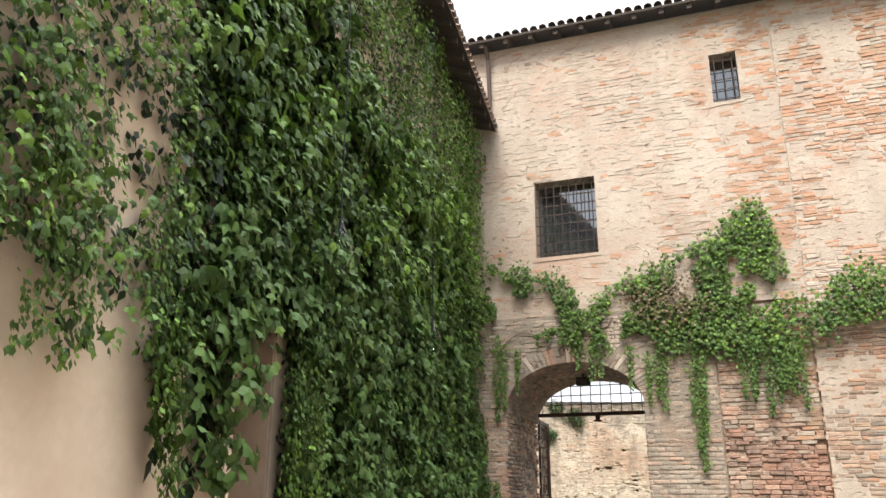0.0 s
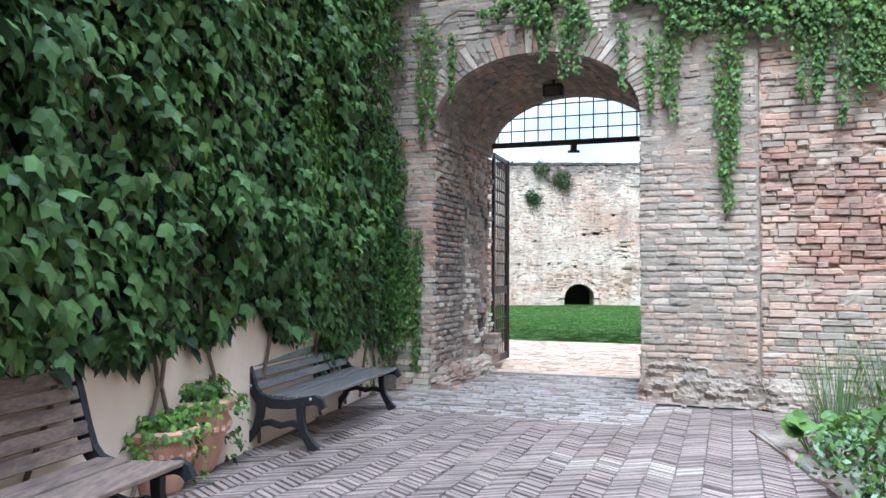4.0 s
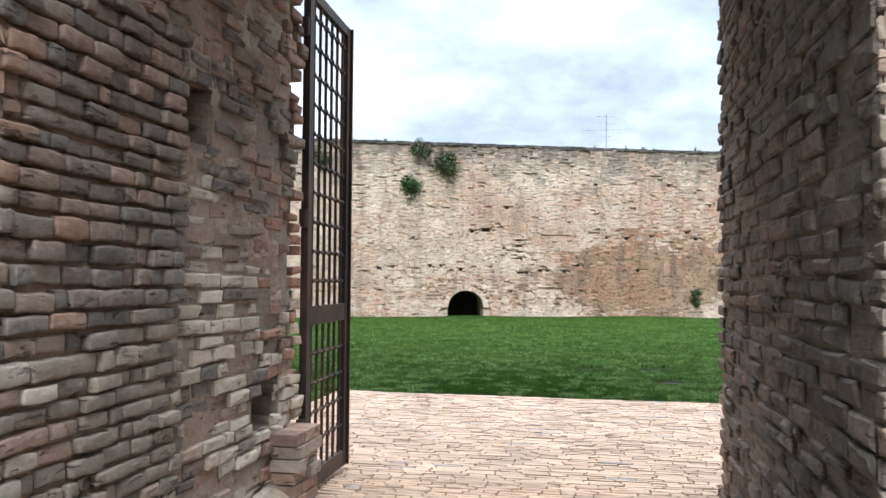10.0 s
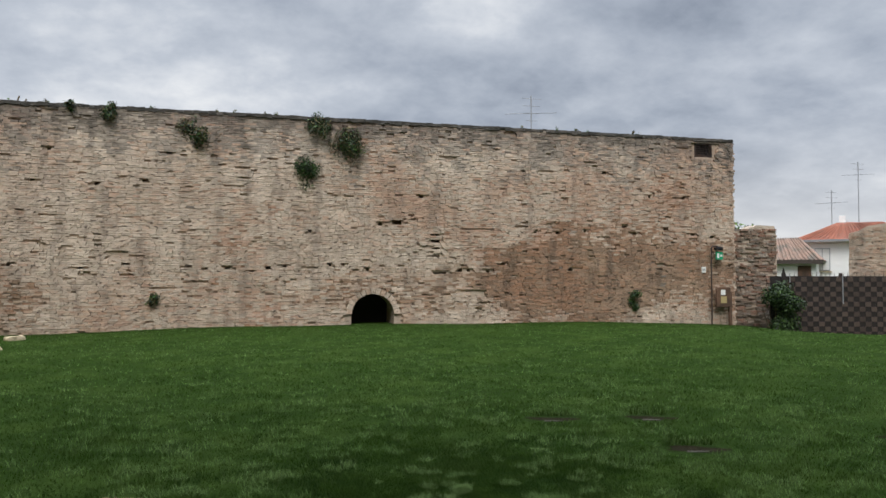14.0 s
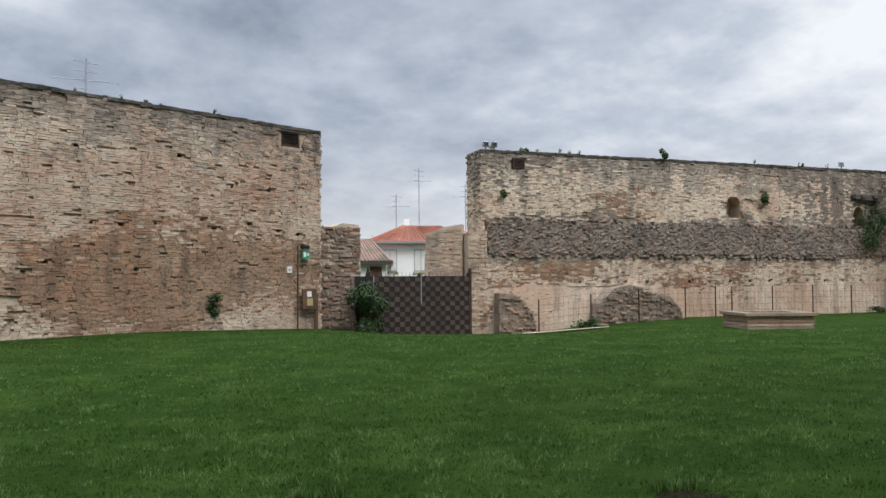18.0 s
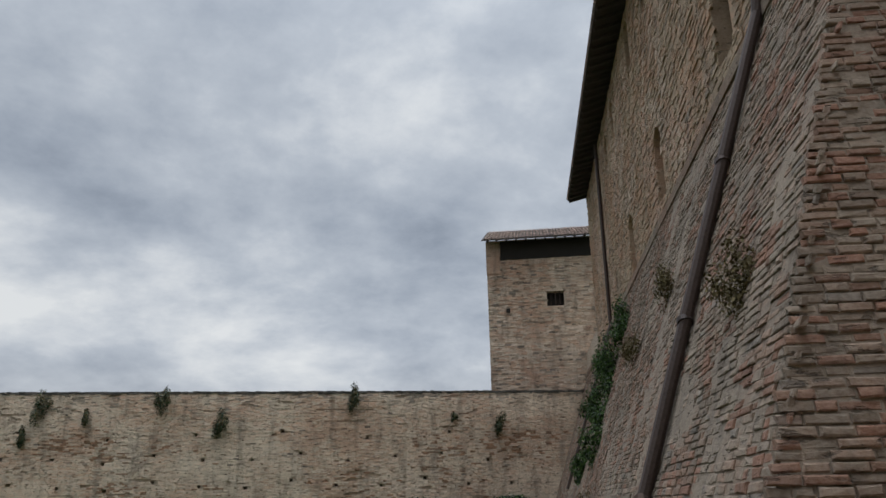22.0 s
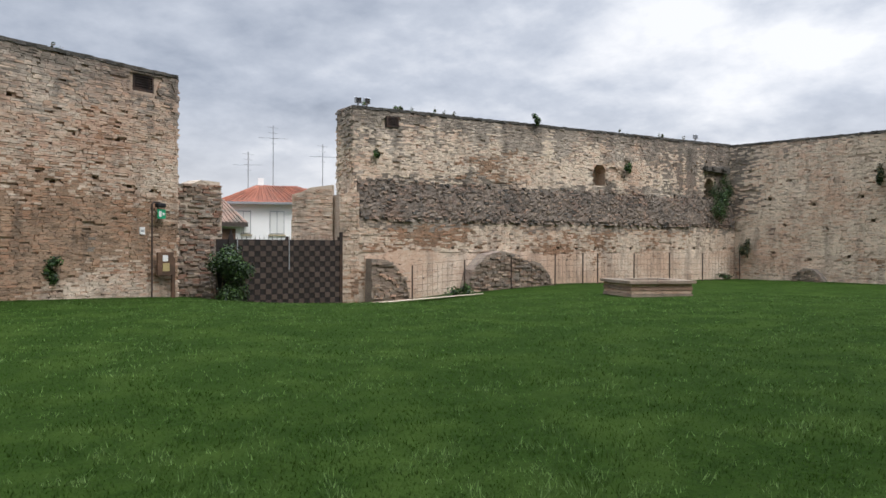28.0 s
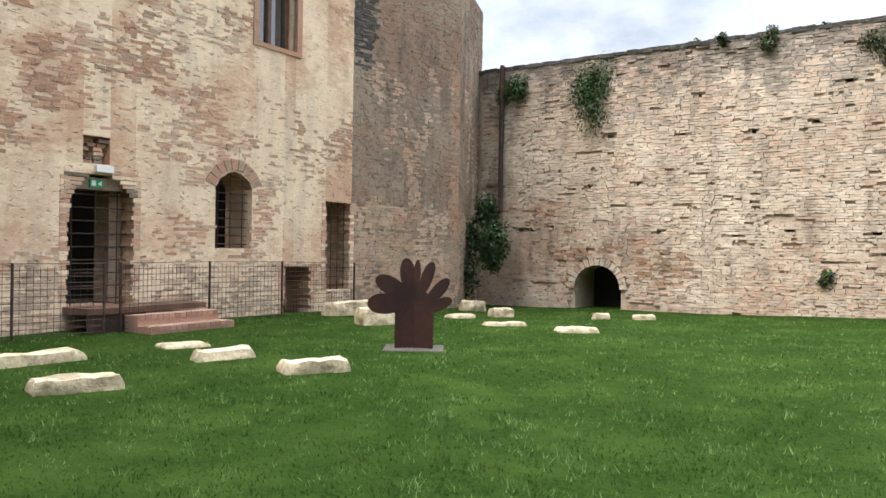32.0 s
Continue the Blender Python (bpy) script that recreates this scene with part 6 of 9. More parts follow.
part("window_frame", pierced(UPD[0], UPD[1], UPD[2], UPD[3], [(UPD[0] + 0.12, -2.7, UPD[2] + 0.1, UPD[3] - 0.1), (-2.6, UPD[1] - 0.12, UPD[2] + 0.1, UPD[3] - 0.1)], -0.35, -0.25, wall_d_at), WOOD, w3)
part("pane", panel([(UPD[0], UPD[2]), (UPD[1], UPD[2]), (UPD[1], UPD[3]), (UPD[0], UPD[3])], -0.34, -0.32, wall_d_at), GLASS, w3)
part("window_surround", pierced(UPD[0] - 0.16, UPD[1] + 0.16, UPD[2] - 0.1, UPD[3] + 0.1, [(UPD[0], UPD[1], UPD[2], UPD[3])], -0.1, 0.03, wall_d_at), W_RUST, w3)

tower_d = tagged(new("tower_near"), "weathered brick corner turret between palace and wall", "tower", kind="structure")
TP = [(-8.62, 38.42), (-8.25, 42.55), (-9.5, 45.6), (-14, 45.6), (-14, 38.4)]
part("turret_core", slab(TP, -0.8, 9.2), W_TURRET, tower_d)
part("turret_top", slab([(-8.62, 38.42), (-8.32, 41.6), (-10.5, 43.5), (-14, 43.5), (-14, 38.4)], 9.2, 13.0), W_TURRET, tower_d)


def turret_face(a, b):
    a, b = Vector(a), Vector(b)
    d = (b - a).normalized()
    n = Vector((d.y, -d.x))
    return (lambda u, o, z: Vector((a.x + d.x * u + n.x * o, a.y + d.y * u + n.y * o, z))), (b - a).length


def turret_pick(ln, side):
    """Tan brick below, grey streaks of old render in the middle, black crust above, an orange edge."""
    def pick(u, z, rng):
        n = len(u)
        f = field(u * 0.9, z * 0.5, 0.9, 111 + side) + 0.03 * rng.normal(size=n)
        k = np.where(f > 0.5, 1, 5)
        k = np.where((z > 2.6 + 1.2 * (f - 0.5)) & (z < 6.2), np.where(field(u * 1.6, z * 0.35, 0.7, 117) > 0.60, 5, np.where(field(u * 1.6, z * 0.35, 0.7, 117) > 0.44, 3, 0)), k)
        k = np.where(z > 5.6 + 1.5 * (field(u, 0 * z, 0.6, 118) - 0.3), 0, k)
        k = np.where((z > 5.9) & (u < 0.7 + 0.5 * (f - 0.5)) & (side == 0), 4, k)
        return np.where((u > ln - 0.36 + 0.15 * (f - 0.5)) & (z > 0.4) & (z < 6.5) & (side == 0), 2, k)

    return pick


for k, (p, q) in enumerate(((TP[0], TP[1]), (TP[1], TP[2]))):
    f, ln = turret_face(p, q)
    brickwork(tower_d, 0, ln, -0.6, 9.2 if k else 11.0, f, [W_TURRET, W_KEEP, W_RUST, W_SCARP2, W_LICHEN, W_MID], turret_pick(ln, k), lambda u, z: worn(u, z, 113), ch=0.076, bl=0.27, gap=0.009, proud=(0.0, 0.018), seed=91 + k, wave=0.02, bury=0.012, rough_edge=0.6)


# ---- courtyard things ----
def strip(bm, pts, half, thick, at):
    """A flat bar swept along pts, in the plane of at(x, y, z); half: half its width across x."""
    pts = [Vector(p) for p in pts]
    ring = []
    for i, p in enumerate(pts):
        t = (pts[min(i + 1, len(pts) - 1)] - pts[max(i - 1, 0)]).normalized()
        n = Vector((-t.y, t.x))
        w = thick[i] if isinstance(thick, (list, tuple)) else thick
        ring.append([bm.verts.new(at(x, *(p + n * s * w / 2))) for x, s in ((-half, -1), (half, -1), (half, 1), (-half, 1))])
    for a, b in zip(ring, ring[1:]):
        for k in range(4):
            bm.faces.new((a[k], a[(k + 1) % 4], b[(k + 1) % 4], b[k]))
    bm.faces.new(ring[0][::-1])
    bm.faces.new(ring[-1])


def make_bench(label, slat_mat):
    b = thing("bench", label, "bench", group="benches by the ivy wall")
    L2 = 1.07
    for s in (-1, 1):
        x0 = s * (L2 + 0.012)
        at = lambda x, y, z, x0=x0: Vector((x0 + x, y, z))
        fr = bmesh.new()
        strip(fr, [(-0.270, 0.955), (-0.225, 0.79), (-0.180, 0.62), (-0.14, 0.50), (-0.08, 0.425), (0.05, 0.385), (0.2, 0.385), (0.34, 0.41), (0.42, 0.43), (0.48, 0.41), (0.51, 0.36)], 0.026, [0.06, 0.075, 0.08, 0.085, 0.09, 0.085, 0.08, 0.08, 0.085, 0.075, 0.05], at)
        end = part("end_frame", fr, CAST, b, "black cast iron end frame")
        lg = bmesh.new()
        strip(lg, [(0.30, 0.40), (0.305, 0.28), (0.33, 0.16), (0.40, 0.05), (0.43, 0.0)], 0.028, [0.07, 0.06, 0.055, 0.07, 0.11], at)
        part("front_leg", lg, CAST, b)
        lg = bmesh.new()
        strip(lg, [(-0.06, 0.41), (-0.07, 0.28), (-0.11, 0.16), (-0.20, 0.05), (-0.23, 0.0)], 0.028, [0.07, 0.06, 0.055, 0.07, 0.11], at)
        part("rear_leg", lg, CAST, b)
        br = bmesh.new()
        strip(br, [(-0.09, 0.20), (0.02, 0.225), (0.12, 0.20), (0.22, 0.225), (0.32, 0.20)], 0.022, 0.05, at)
        part("brace", br, CAST, b)
        for y, z in ((-0.18, 0.70), (-0.15, 0.53), (0.40, 0.44)):
            bm = bmesh.new()
            bmesh.ops.create_uvsphere(bm, u_segments=8, v_segments=5, radius=0.014, matrix=Matrix.Translation((x0 + s * 0.03, y, z)))
            part("bolt", bm, ZINC, end)
    for k in range(5):
        y = -0.02 + k * 0.112
        z = 0.437 + (0.012 if k == 4 else 0) - (0.006 if k == 2 else 0)
        part("seat_slat", box((-L2, y - 0.049, z - 0.016), (L2, y + 0.049, z + 0.016), None, 0.006), slat_mat, b)
    for k in range(5):
        t = k / 4
        y, z = -0.120 - 0.125 * t, 0.52 + 0.385 * t
        m = Matrix.Translation((0, y, z)) @ Matrix.Rotation(radians(-73), 4, "X")
        part("back_slat", box((-L2, -0.040, -0.014), (L2, 0.040, 0.014), m, 0.006), slat_mat, b)
    return b


SLATG = surface("grey_stained_slat", (0.091, 0.0813, 0.0748), (0.143, 0.13, 0.1202), (0.065, 0.0585, 0.0553), 14, 3.0, vary=0.1, rough=0.35, spec=0.5, stretch=(6, 1, 6), bump=0.15)
b1 = make_bench("wooden bench with brown worn slats and black iron ends", SLAT)
b1.matrix_basis = pose(-0.37 - 0.44, 8.65 + 0.11, 0.0, 0, 0, 256.0)
b2 = make_bench("wooden bench with dark grey slats and black iron ends", SLATG)
b2.matrix_basis = pose(0.54 - 0.44, 13.05 + 0.11, 0.0, 0, 0, 256.0)


def lathe(profile, seg=24):
    bm = bmesh.new()
    rings = []
    for r, z in profile:
        rings.append([bm.verts.new((r * math.cos(2 * math.pi * k / seg), r * math.sin(2 * math.pi * k / seg), z)) for k in range(seg)])
    for a, b in zip(rings, rings[1:]):
        for k in range(seg):
            bm.faces.new((a[k], a[(k + 1) % seg], b[(k + 1) % seg], b[k]))
    bm.faces.new(rings[0][::-1])
    bm.faces.new(rings[-1])
    return bm


def make_pot(x, y, s, seed, label):
    p = thing("plant_pot", label, "plant pot", pose(x, y, 0) @ Matrix.Scale(s, 4), group="terracotta pots by the bench")
    part("pot_body", lathe([(0.17, 0.0), (0.19, 0.03), (0.245, 0.22), (0.27, 0.36), (0.26, 0.40), (0.30, 0.42), (0.31, 0.47), (0.30, 0.49), (0.25, 0.49), (0.24, 0.44)]), TERRA, p)
    part("pot_soil", lathe([(0.01, 0.43), (0.245, 0.43), (0.245, 0.445), (0.01, 0.445)]), SOIL, p)
    bm = bmesh.new()
    for k in range(22):
        a = 2 * math.pi * k / 22
        bmesh.ops.create_uvsphere(bm, u_segments=6, v_segments=4, radius=0.03, matrix=Matrix.Translation((0.265 * math.cos(a), 0.265 * math.sin(a), 0.30 + 0.012 * math.sin(3 * a))))
    part("garland", bm, TERRA, p, "raised garland on the terracotta")
    rng = np.random.default_rng(seed)
    n = 900
    a = rng.uniform(0, 2 * np.pi, n)
    r = np.sqrt(rng.random(n)) * 0.36
    z = np.where(r > 0.27, 0.50 - rng.random(n) ** 1.6 * 0.48 * (0.45 + 0.55 * (np.sin(a + 0.4) > -0.2)), 0.48 + rng.random(n) * 0.13)
    r = np.where(r > 0.27, 0.28 + rng.random(n) * 0.13, r)
    front = (np.cos(a - 5.6) > 0.75) & (r > 0.27) & (z < 0.42)
    P = np.stack([r * np.cos(a), r * np.sin(a), z], 1)[~front]
    Nr = np.stack([np.cos(a), np.sin(a), 0.6 + 0 * a], 1)[~front]
    ob = scatter_leaves("ivy_leaves", P, Nr, rng.uniform(0.035, 0.07, len(P)), [IVYDARK, IVYLIGHT], (rng.random(len(P)) < 0.6).astype(int), rng)
    tagged(attach(ob, p), "trailing green ivy", kind="stuff")
    return p


make_pot(-0.60, 11.35, 1.12, 3, "big terracotta pot with trailing ivy beside the bench")
make_pot(-0.62, 10.75, 0.9, 9, "smaller terracotta pot overgrown with ivy on the paving")

# clear glass pendants that hang from the eave before the ivy
CLEAR = bpy.data.materials.new("clear_glass")
CLEAR.use_nodes = True
cb_ = CLEAR.node_tree.nodes["Principled BSDF"]
cb_.inputs["Transmission Weight"].default_value, cb_.inputs["Roughness"].default_value, cb_.inputs["IOR"].default_value = 1.0, 0.02, 1.15
cb_.inputs["Base Color"].default_value = (0.93, 0.96, 0.95, 1)


def pendant(s, z):
    p = thing("pendant_lamp", "clear glass drop lamp hanging on a thin cable", "lamp", Matrix.Translation(ivy_at(s, 0.42, z)), group="glass pendants before the ivy")
    outer = [(0.016, 0.30), (0.03, 0.26), (0.05, 0.20), (0.09, 0.12), (0.125, 0.02), (0.13, -0.06), (0.105, -0.15), (0.05, -0.20), (0.004, -0.21)]
    inner = [(max(r - 0.006, 0.001), h + (0.006 if h < -0.1 else 0)) for r, h in outer]
    g = part("glass_shade", lathe(outer + inner[::-1], 20), CLEAR, p, "clear drop-shaped glass shade")
    g.visible_shadow = False
    for f in g.data.polygons:
        f.use_smooth = True
    part("socket", rod((0, 0, 0.12), (0, 0, 0.33), 0.018, 10), CAST, p, "black socket")
    part("cable", rod((0, 0, 0.32), (0, 0, 9.3 - z), 0.006, 6), CAST, p, "black hanging cable")


pendant(8.72, 4.03)
pendant(4.95, 3.86)

# arch lamp and iron grille of the gate
lamp = thing("passage_lamp", "black box lamp fixed under the brick vault", "lamp")
lm = Matrix.Translation(gate_at(-1.36, 1.45, 4.10)) @ Matrix.Rotation(radians(-20), 4, "Z")
part("housing", box((-0.14, -0.08, -0.08), (0.14, 0.10, 0.10), lm, 0.015), CAST, lamp)
part("lens", box((-0.11, -0.085, -0.06), (0.11, -0.081, 0.06), lm), GLASS, lamp)
part("arm", rod(gate_at(-1.36, 1.47, 4.18), gate_at(-1.36, 1.47, 4.30), 0.02), CAST, lamp)

gg = thing("arch_grille", "fixed black iron grille in the head of the arch", "grille", kind="structure")
VB = 2.62
part("bottom_rail", panel([(-2.68, 3.52), (0.06, 3.52), (0.06, 3.60), (-2.68, 3.60)], -VB - 0.03, -VB + 0.03, gate_out), IRON, gg)
part("drop_bolt", panel([(-1.34, 3.40), (-1.24, 3.40), (-1.24, 3.52), (-1.34, 3.52)], -VB - 0.02, -VB + 0.02, gate_out), IRON, gg)
part("bolt_plate", panel([(-1.38, 3.395), (-1.20, 3.395), (-1.20, 3.43), (-1.38, 3.43)], -VB - 0.035, -VB + 0.035, gate_out), IRON, gg)
for i in range(12):
    u = -2.62 + 2.62 * (i + 0.5) / 12
    part("bar", rod(gate_at(u, VB, 3.6), gate_at(u, VB, float(arch_z(u)) + 0.08), 0.011, 6), IRON, gg)
for z in (3.78, 3.98, 4.18):
    w = 1.31 * math.sqrt(max(0, 1 - ((z - SPRING) / (RISE + 0.05)) ** 2))
    part("crossbar", rod(gate_at(-1.31 - w, VB + 0.015, z), gate_at(-1.31 + w, VB + 0.015, z), 0.011, 6), IRON, gg)


def gate_leaf():
    """Open leaf: stiles, rails and a lattice of round bars with collars at the crossings."""
    g = thing("iron_gate_leaf", "open brown iron gate leaf of crossed bars", "gate", kind="")
    a, b = gate_at(-2.665, 2.86), gate_at(-2.705, 3.86)
    d = (b - a).normalized()
    n = Vector((-d.y, d.x, 0))
    W = (b - a).length
    z0, z1, zm = 0.04, 3.50, 1.24

    def at(s, o, z):
        return a + d * s + n * o + Vector((0, 0, z))

    for s0, s1, nm in ((0, 0.085, "hinge_stile"), (W - 0.075, W, "lock_stile")):
        part(nm, panel([(s0, z0), (s1, z0), (s1, z1), (s0, z1)], -0.025, 0.025, at), IRON, g)
    part("stile_fin", panel([(W - 0.004, z0), (W + 0.016, z0), (W + 0.016, z1), (W - 0.004, z1)], -0.045, 0.03, at), IRON, g)
    for za, zb, nm in ((z0, z0 + 0.12, "bottom_rail"), (zm - 0.065, zm + 0.065, "middle_rail"), (z1 - 0.07, z1, "top_rail")):
        part(nm, panel([(0.08, za), (W - 0.07, za), (W - 0.07, zb), (0.08, zb)], -0.022, 0.022, at), IRON, g)
    nb = 6
    us = [0.085 + (W - 0.16) * (i + 0.5) / nb for i in range(nb)]
    for u in us:
        part("bar", rod(at(u, 0, z0 + 0.1), at(u, 0, zm - 0.05), 0.0115, 8), IRON, g)
        part("bar", rod(at(u, 0, zm + 0.05), at(u, 0, z1 - 0.05), 0.0115, 8), IRON, g)
    zs = [0.36 + 0.205 * k for k in range(4)] + [zm + 0.24 + 0.205 * k for k in range(10)]
    for z in zs:
        cb = part("crossbar", rod(at(0.06, 0.0, z), at(W - 0.05, 0.0, z), 0.0105, 8), IRON, g)
        for u in us:
            bm = bmesh.new()
            bmesh.ops.create_uvsphere(bm, u_segments=7, v_segments=5, radius=0.0225, matrix=Matrix.Translation(at(u, 0, z)))
            part("collar", bm, IRON, cb)
    for z in (0.5, 1.9, 3.2):
        part("hinge", rod(at(-0.03, 0, z - 0.06), at(-0.03, 0, z + 0.06), 0.03, 10), IRON, g)
    return g


gate_leaf()

# ---- lawn things ----
def make_stone(a, b, depth, h, seed, label):
    """A rough block of cut stone lying on the grass from a to b."""
    a, b = Vector((*a, 0)), Vector((*b, 0))
    ln = (b - a).length
    d = (b - a).normalized()
    bm = bmesh.new()
    add_box(bm, (-ln / 2, -depth / 2, -0.03), (ln / 2, depth / 2, h))
    bmesh.ops.subdivide_edges(bm, edges=list(bm.edges), cuts=5, use_grid_fill=True)
    for v in bm.verts:
        q = v.co * 4 + Vector((seed * 5.3, 0, 0))
        e = 1 - 0.12 * (abs(v.co.x) / (ln / 2)) ** 4 - 0.10 * (max(v.co.z, 0) / h) ** 2
        v.co = Vector((v.co.x * e, v.co.y * e, v.co.z)) + Vector((noise.noise(q), noise.noise(q + Vector((9, 0, 0))), noise.noise(q + Vector((0, 9, 0))))) * min(0.05, h * 0.35)
    me = bpy.data.meshes.new("stone_block")
    bm.to_mesh(me)
    bm.free()
    me.materials.append(STONE)
    ob = new("stone_block", me)
    mid = (a + b) / 2
    ob.matrix_basis = Matrix.Translation((mid.x, mid.y, float(lawn_z(mid.x, mid.y)))) @ Matrix.Rotation(math.atan2(d.y, d.x), 4, "Z")
    return tagged(ob, label, "stone", "stone blocks on the lawn")


for i, (a, b, dp_, h, lb) in enumerate((
    ((-3.2, 27.7), (-2.85, 28.65), 0.34, 0.14, "rough pale stone block lying on the grass"),
    ((-5.0, 27.4), (-5.05, 29.5), 0.32, 0.13, "long pale stone beam lying on the grass"),
    ((-5.35, 30.7), (-5.15, 31.45), 0.5, 0.05, "flat grey stone slab sunk in the grass"),
    ((-3.85, 30.15), (-3.6, 31.05), 0.34, 0.14, "pale cut stone block lying on the grass"),
    ((-2.25, 30.15), (-1.75, 30.95), 0.36, 0.14, "pale rounded stone block lying on the grass"),
    ((-7.3, 36.2), (-7.25, 37.7), 0.5, 0.30, "long pale stone block beside the wire fence"),
    ((-5.35, 35.0), (-5.0, 35.85), 0.5, 0.30, "grey broken stone block behind the sculpture"),
    ((-5.5, 38.2), (-5.3, 38.9), 0.4, 0.08, "flat pale stone in the grass"),
    ((-7.2, 41.3), (-7.0, 42.0), 0.45, 0.26, "rounded pale stone by the turret foot"),
    ((-5.45, 39.8), (-5.0, 40.3), 0.35, 0.2, "grey stone fragment on the grass"),
    ((-3.75, 36.9), (-3.2, 37.7), 0.3, 0.07, "low pale stone strip in the grass"),
    ((-2.2, 37.0), (-1.6, 37.6), 0.5, 0.09, "flat square pale stone in the grass"),
    ((-3.15, 40.7), (-2.85, 41.0), 0.25, 0.14, "small round pale stone on the grass"),
    ((-2.35, 41.1), (-1.95, 41.5), 0.22, 0.11, "small grey stone on the grass"),
)):
    make_stone(a, b, dp_, h, i + 1, lb)

# hollows in the lawn: flat dark patches paint their shade, beside a stone strip
HOLLOWS = []
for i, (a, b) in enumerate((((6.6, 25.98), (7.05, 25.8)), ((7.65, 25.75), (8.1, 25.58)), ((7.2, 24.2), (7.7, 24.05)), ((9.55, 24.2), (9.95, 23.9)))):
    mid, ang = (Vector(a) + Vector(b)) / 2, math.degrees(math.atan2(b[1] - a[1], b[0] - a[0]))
    hl = thing("hollow_shade", "flat dark patch painted as a lawn hollow's shade, with a stone strip", "hollow", pose(mid.x, mid.y, float(lawn_z(mid.x, mid.y)), 0, 0, ang), group="hollows in the lawn")
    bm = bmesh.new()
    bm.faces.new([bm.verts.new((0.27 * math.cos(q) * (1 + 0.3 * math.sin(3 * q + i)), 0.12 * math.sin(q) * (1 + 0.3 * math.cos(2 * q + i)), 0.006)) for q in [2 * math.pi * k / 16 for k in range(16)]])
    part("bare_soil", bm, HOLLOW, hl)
    part("stone_strip", box((-0.10, -0.13, -0.02), (0.10, -0.10, 0.010), None, 0.005), DUST, hl)
    HOLLOWS.append((hl, mid.x, mid.y, ang))

# rusted steel sculpture
sc = thing("steel_sculpture", "rusted steel plate sculpture shaped like a flowering tree", "sculpture", pose(-2.44, 33.03, 0.0, 0, 0, 35.7))


def sculpture_plate(turn, petals):
    bm = bmesh.new()
    t = 0.012

    def solid(pts):
        a = [bm.verts.new((x, -t, z)) for x, z in pts]
        b = [bm.verts.new((x, t, z)) for x, z in pts]
        n = len(pts)
        bm.faces.new(a)
        bm.faces.new(b[::-1])
        for i in range(n):
            bm.faces.new((a[i], a[(i + 1) % n], b[(i + 1) % n], b[i]))

    solid([(-0.29, 0.0), (0.29, 0.0), (0.29, 0.52), (0.20, 0.80), (0.0, 0.95), (-0.20, 0.80), (-0.29, 0.52)])
    for cx, cz, ang, ln, w in petals:
        t += 0.0016
        pts = []
        for k in range(18):
            q = 2 * math.pi * k / 18
            x, z = ln * math.cos(q), w * math.sin(q) * (1 + 0.18 * math.cos(q))
            pts.append((cx + x * math.cos(ang) - z * math.sin(ang), cz + x * math.sin(ang) + z * math.cos(ang)))
        solid(pts)
    bmesh.ops.transform(bm, matrix=Matrix.Rotation(radians(turn), 4, "Z"), verts=bm.verts)
    return bm


part("plate", sculpture_plate(14, [(-0.40, 0.66, math.pi - 0.02, 0.30, 0.15), (-0.32, 0.90, math.pi - 0.5, 0.29, 0.13), (-0.10, 1.05, math.pi / 2 + 0.12, 0.28, 0.11)]), RUST, sc)
part("plate", sculpture_plate(-18, [(0.36, 0.64, 0.45, 0.24, 0.085), (0.34, 0.83, 0.85, 0.28, 0.09), (0.18, 1.02, 1.2, 0.28, 0.085), (0.03, 1.03, 1.5, 0.28, 0.05)]), RUST, sc)
base_pad = thing("sculpture_base", "flat brown earth-stained pad under the steel sculpture", "stone pad", pose(-2.44, 33.03, 0.0, 0, 0, 35.7))
part("pad", box((-0.44, -0.36, -0.05), (0.44, 0.36, 0.012), None, 0.01), DUST, base_pad)


# wire fence in front of the palace
def wire_fence(pts, height, step_x, step_z, label, group, post_w=0.045, drop=0.0):
    f = thing("wire_fence", label, "fence", group=group)
    for (x0, y0), (x1, y1) in zip(pts, pts[1:]):
        z0, z1 = float(lawn_z(x0, y0)), float(lawn_z(x1, y1))
        a, b = Vector((x0, y0, z0)), Vector((x1, y1, z1))
        part("post", rod(a + Vector((0, 0, -0.1)), a + Vector((0, 0, height + 0.05)), post_w / 2, 8), IRON, f)
        bm = bmesh.new()
        ln = (b - a).length
        for k in range(1, int(ln / step_x)):
            p = a.lerp(b, k * step_x / ln)
            add_rod(bm, p + Vector((0, 0, 0.04)), p + Vector((0, 0, height)), 0.004, 4)
        for k in range(int(height / step_z) + 1):
            h = Vector((0, 0, 0.06 + k * step_z))
            add_rod(bm, a + h, b + h, 0.005, 4)
        part("mesh_panel", bm, IRON, f)
    e = Vector((*pts[-1], float(lawn_z(*pts[-1]))))
    part("post", rod(e + Vector((0, 0, -0.1)), e + Vector((0, 0, height + 0.05)), post_w / 2, 8), IRON, f)
    return f


wire_fence([(-7.5, 27.0), (-7.4, 29.64), (-7.2, 31.0)], 1.12, 0.1, 0.1, "rusty wire mesh fence before the palace wall", "palace fence")
wire_fence([(-7.3, 31.35), (-7.75, 33.5), (-7.8, 35.4), (-8.2, 38.1)], 1.12, 0.1, 0.1, "rusty wire mesh fence beside the brick steps", "palace fence")
st = thing("doorway_platform", "low timber platform with two brick steps at the doorway", "steps")
part("deck", panel([(-7.6, 0.30), (-5.2, 0.30), (-5.2, 0.40), (-7.6, 0.40)], 0.0, 0.75, wall_d_at), WOOD, st)
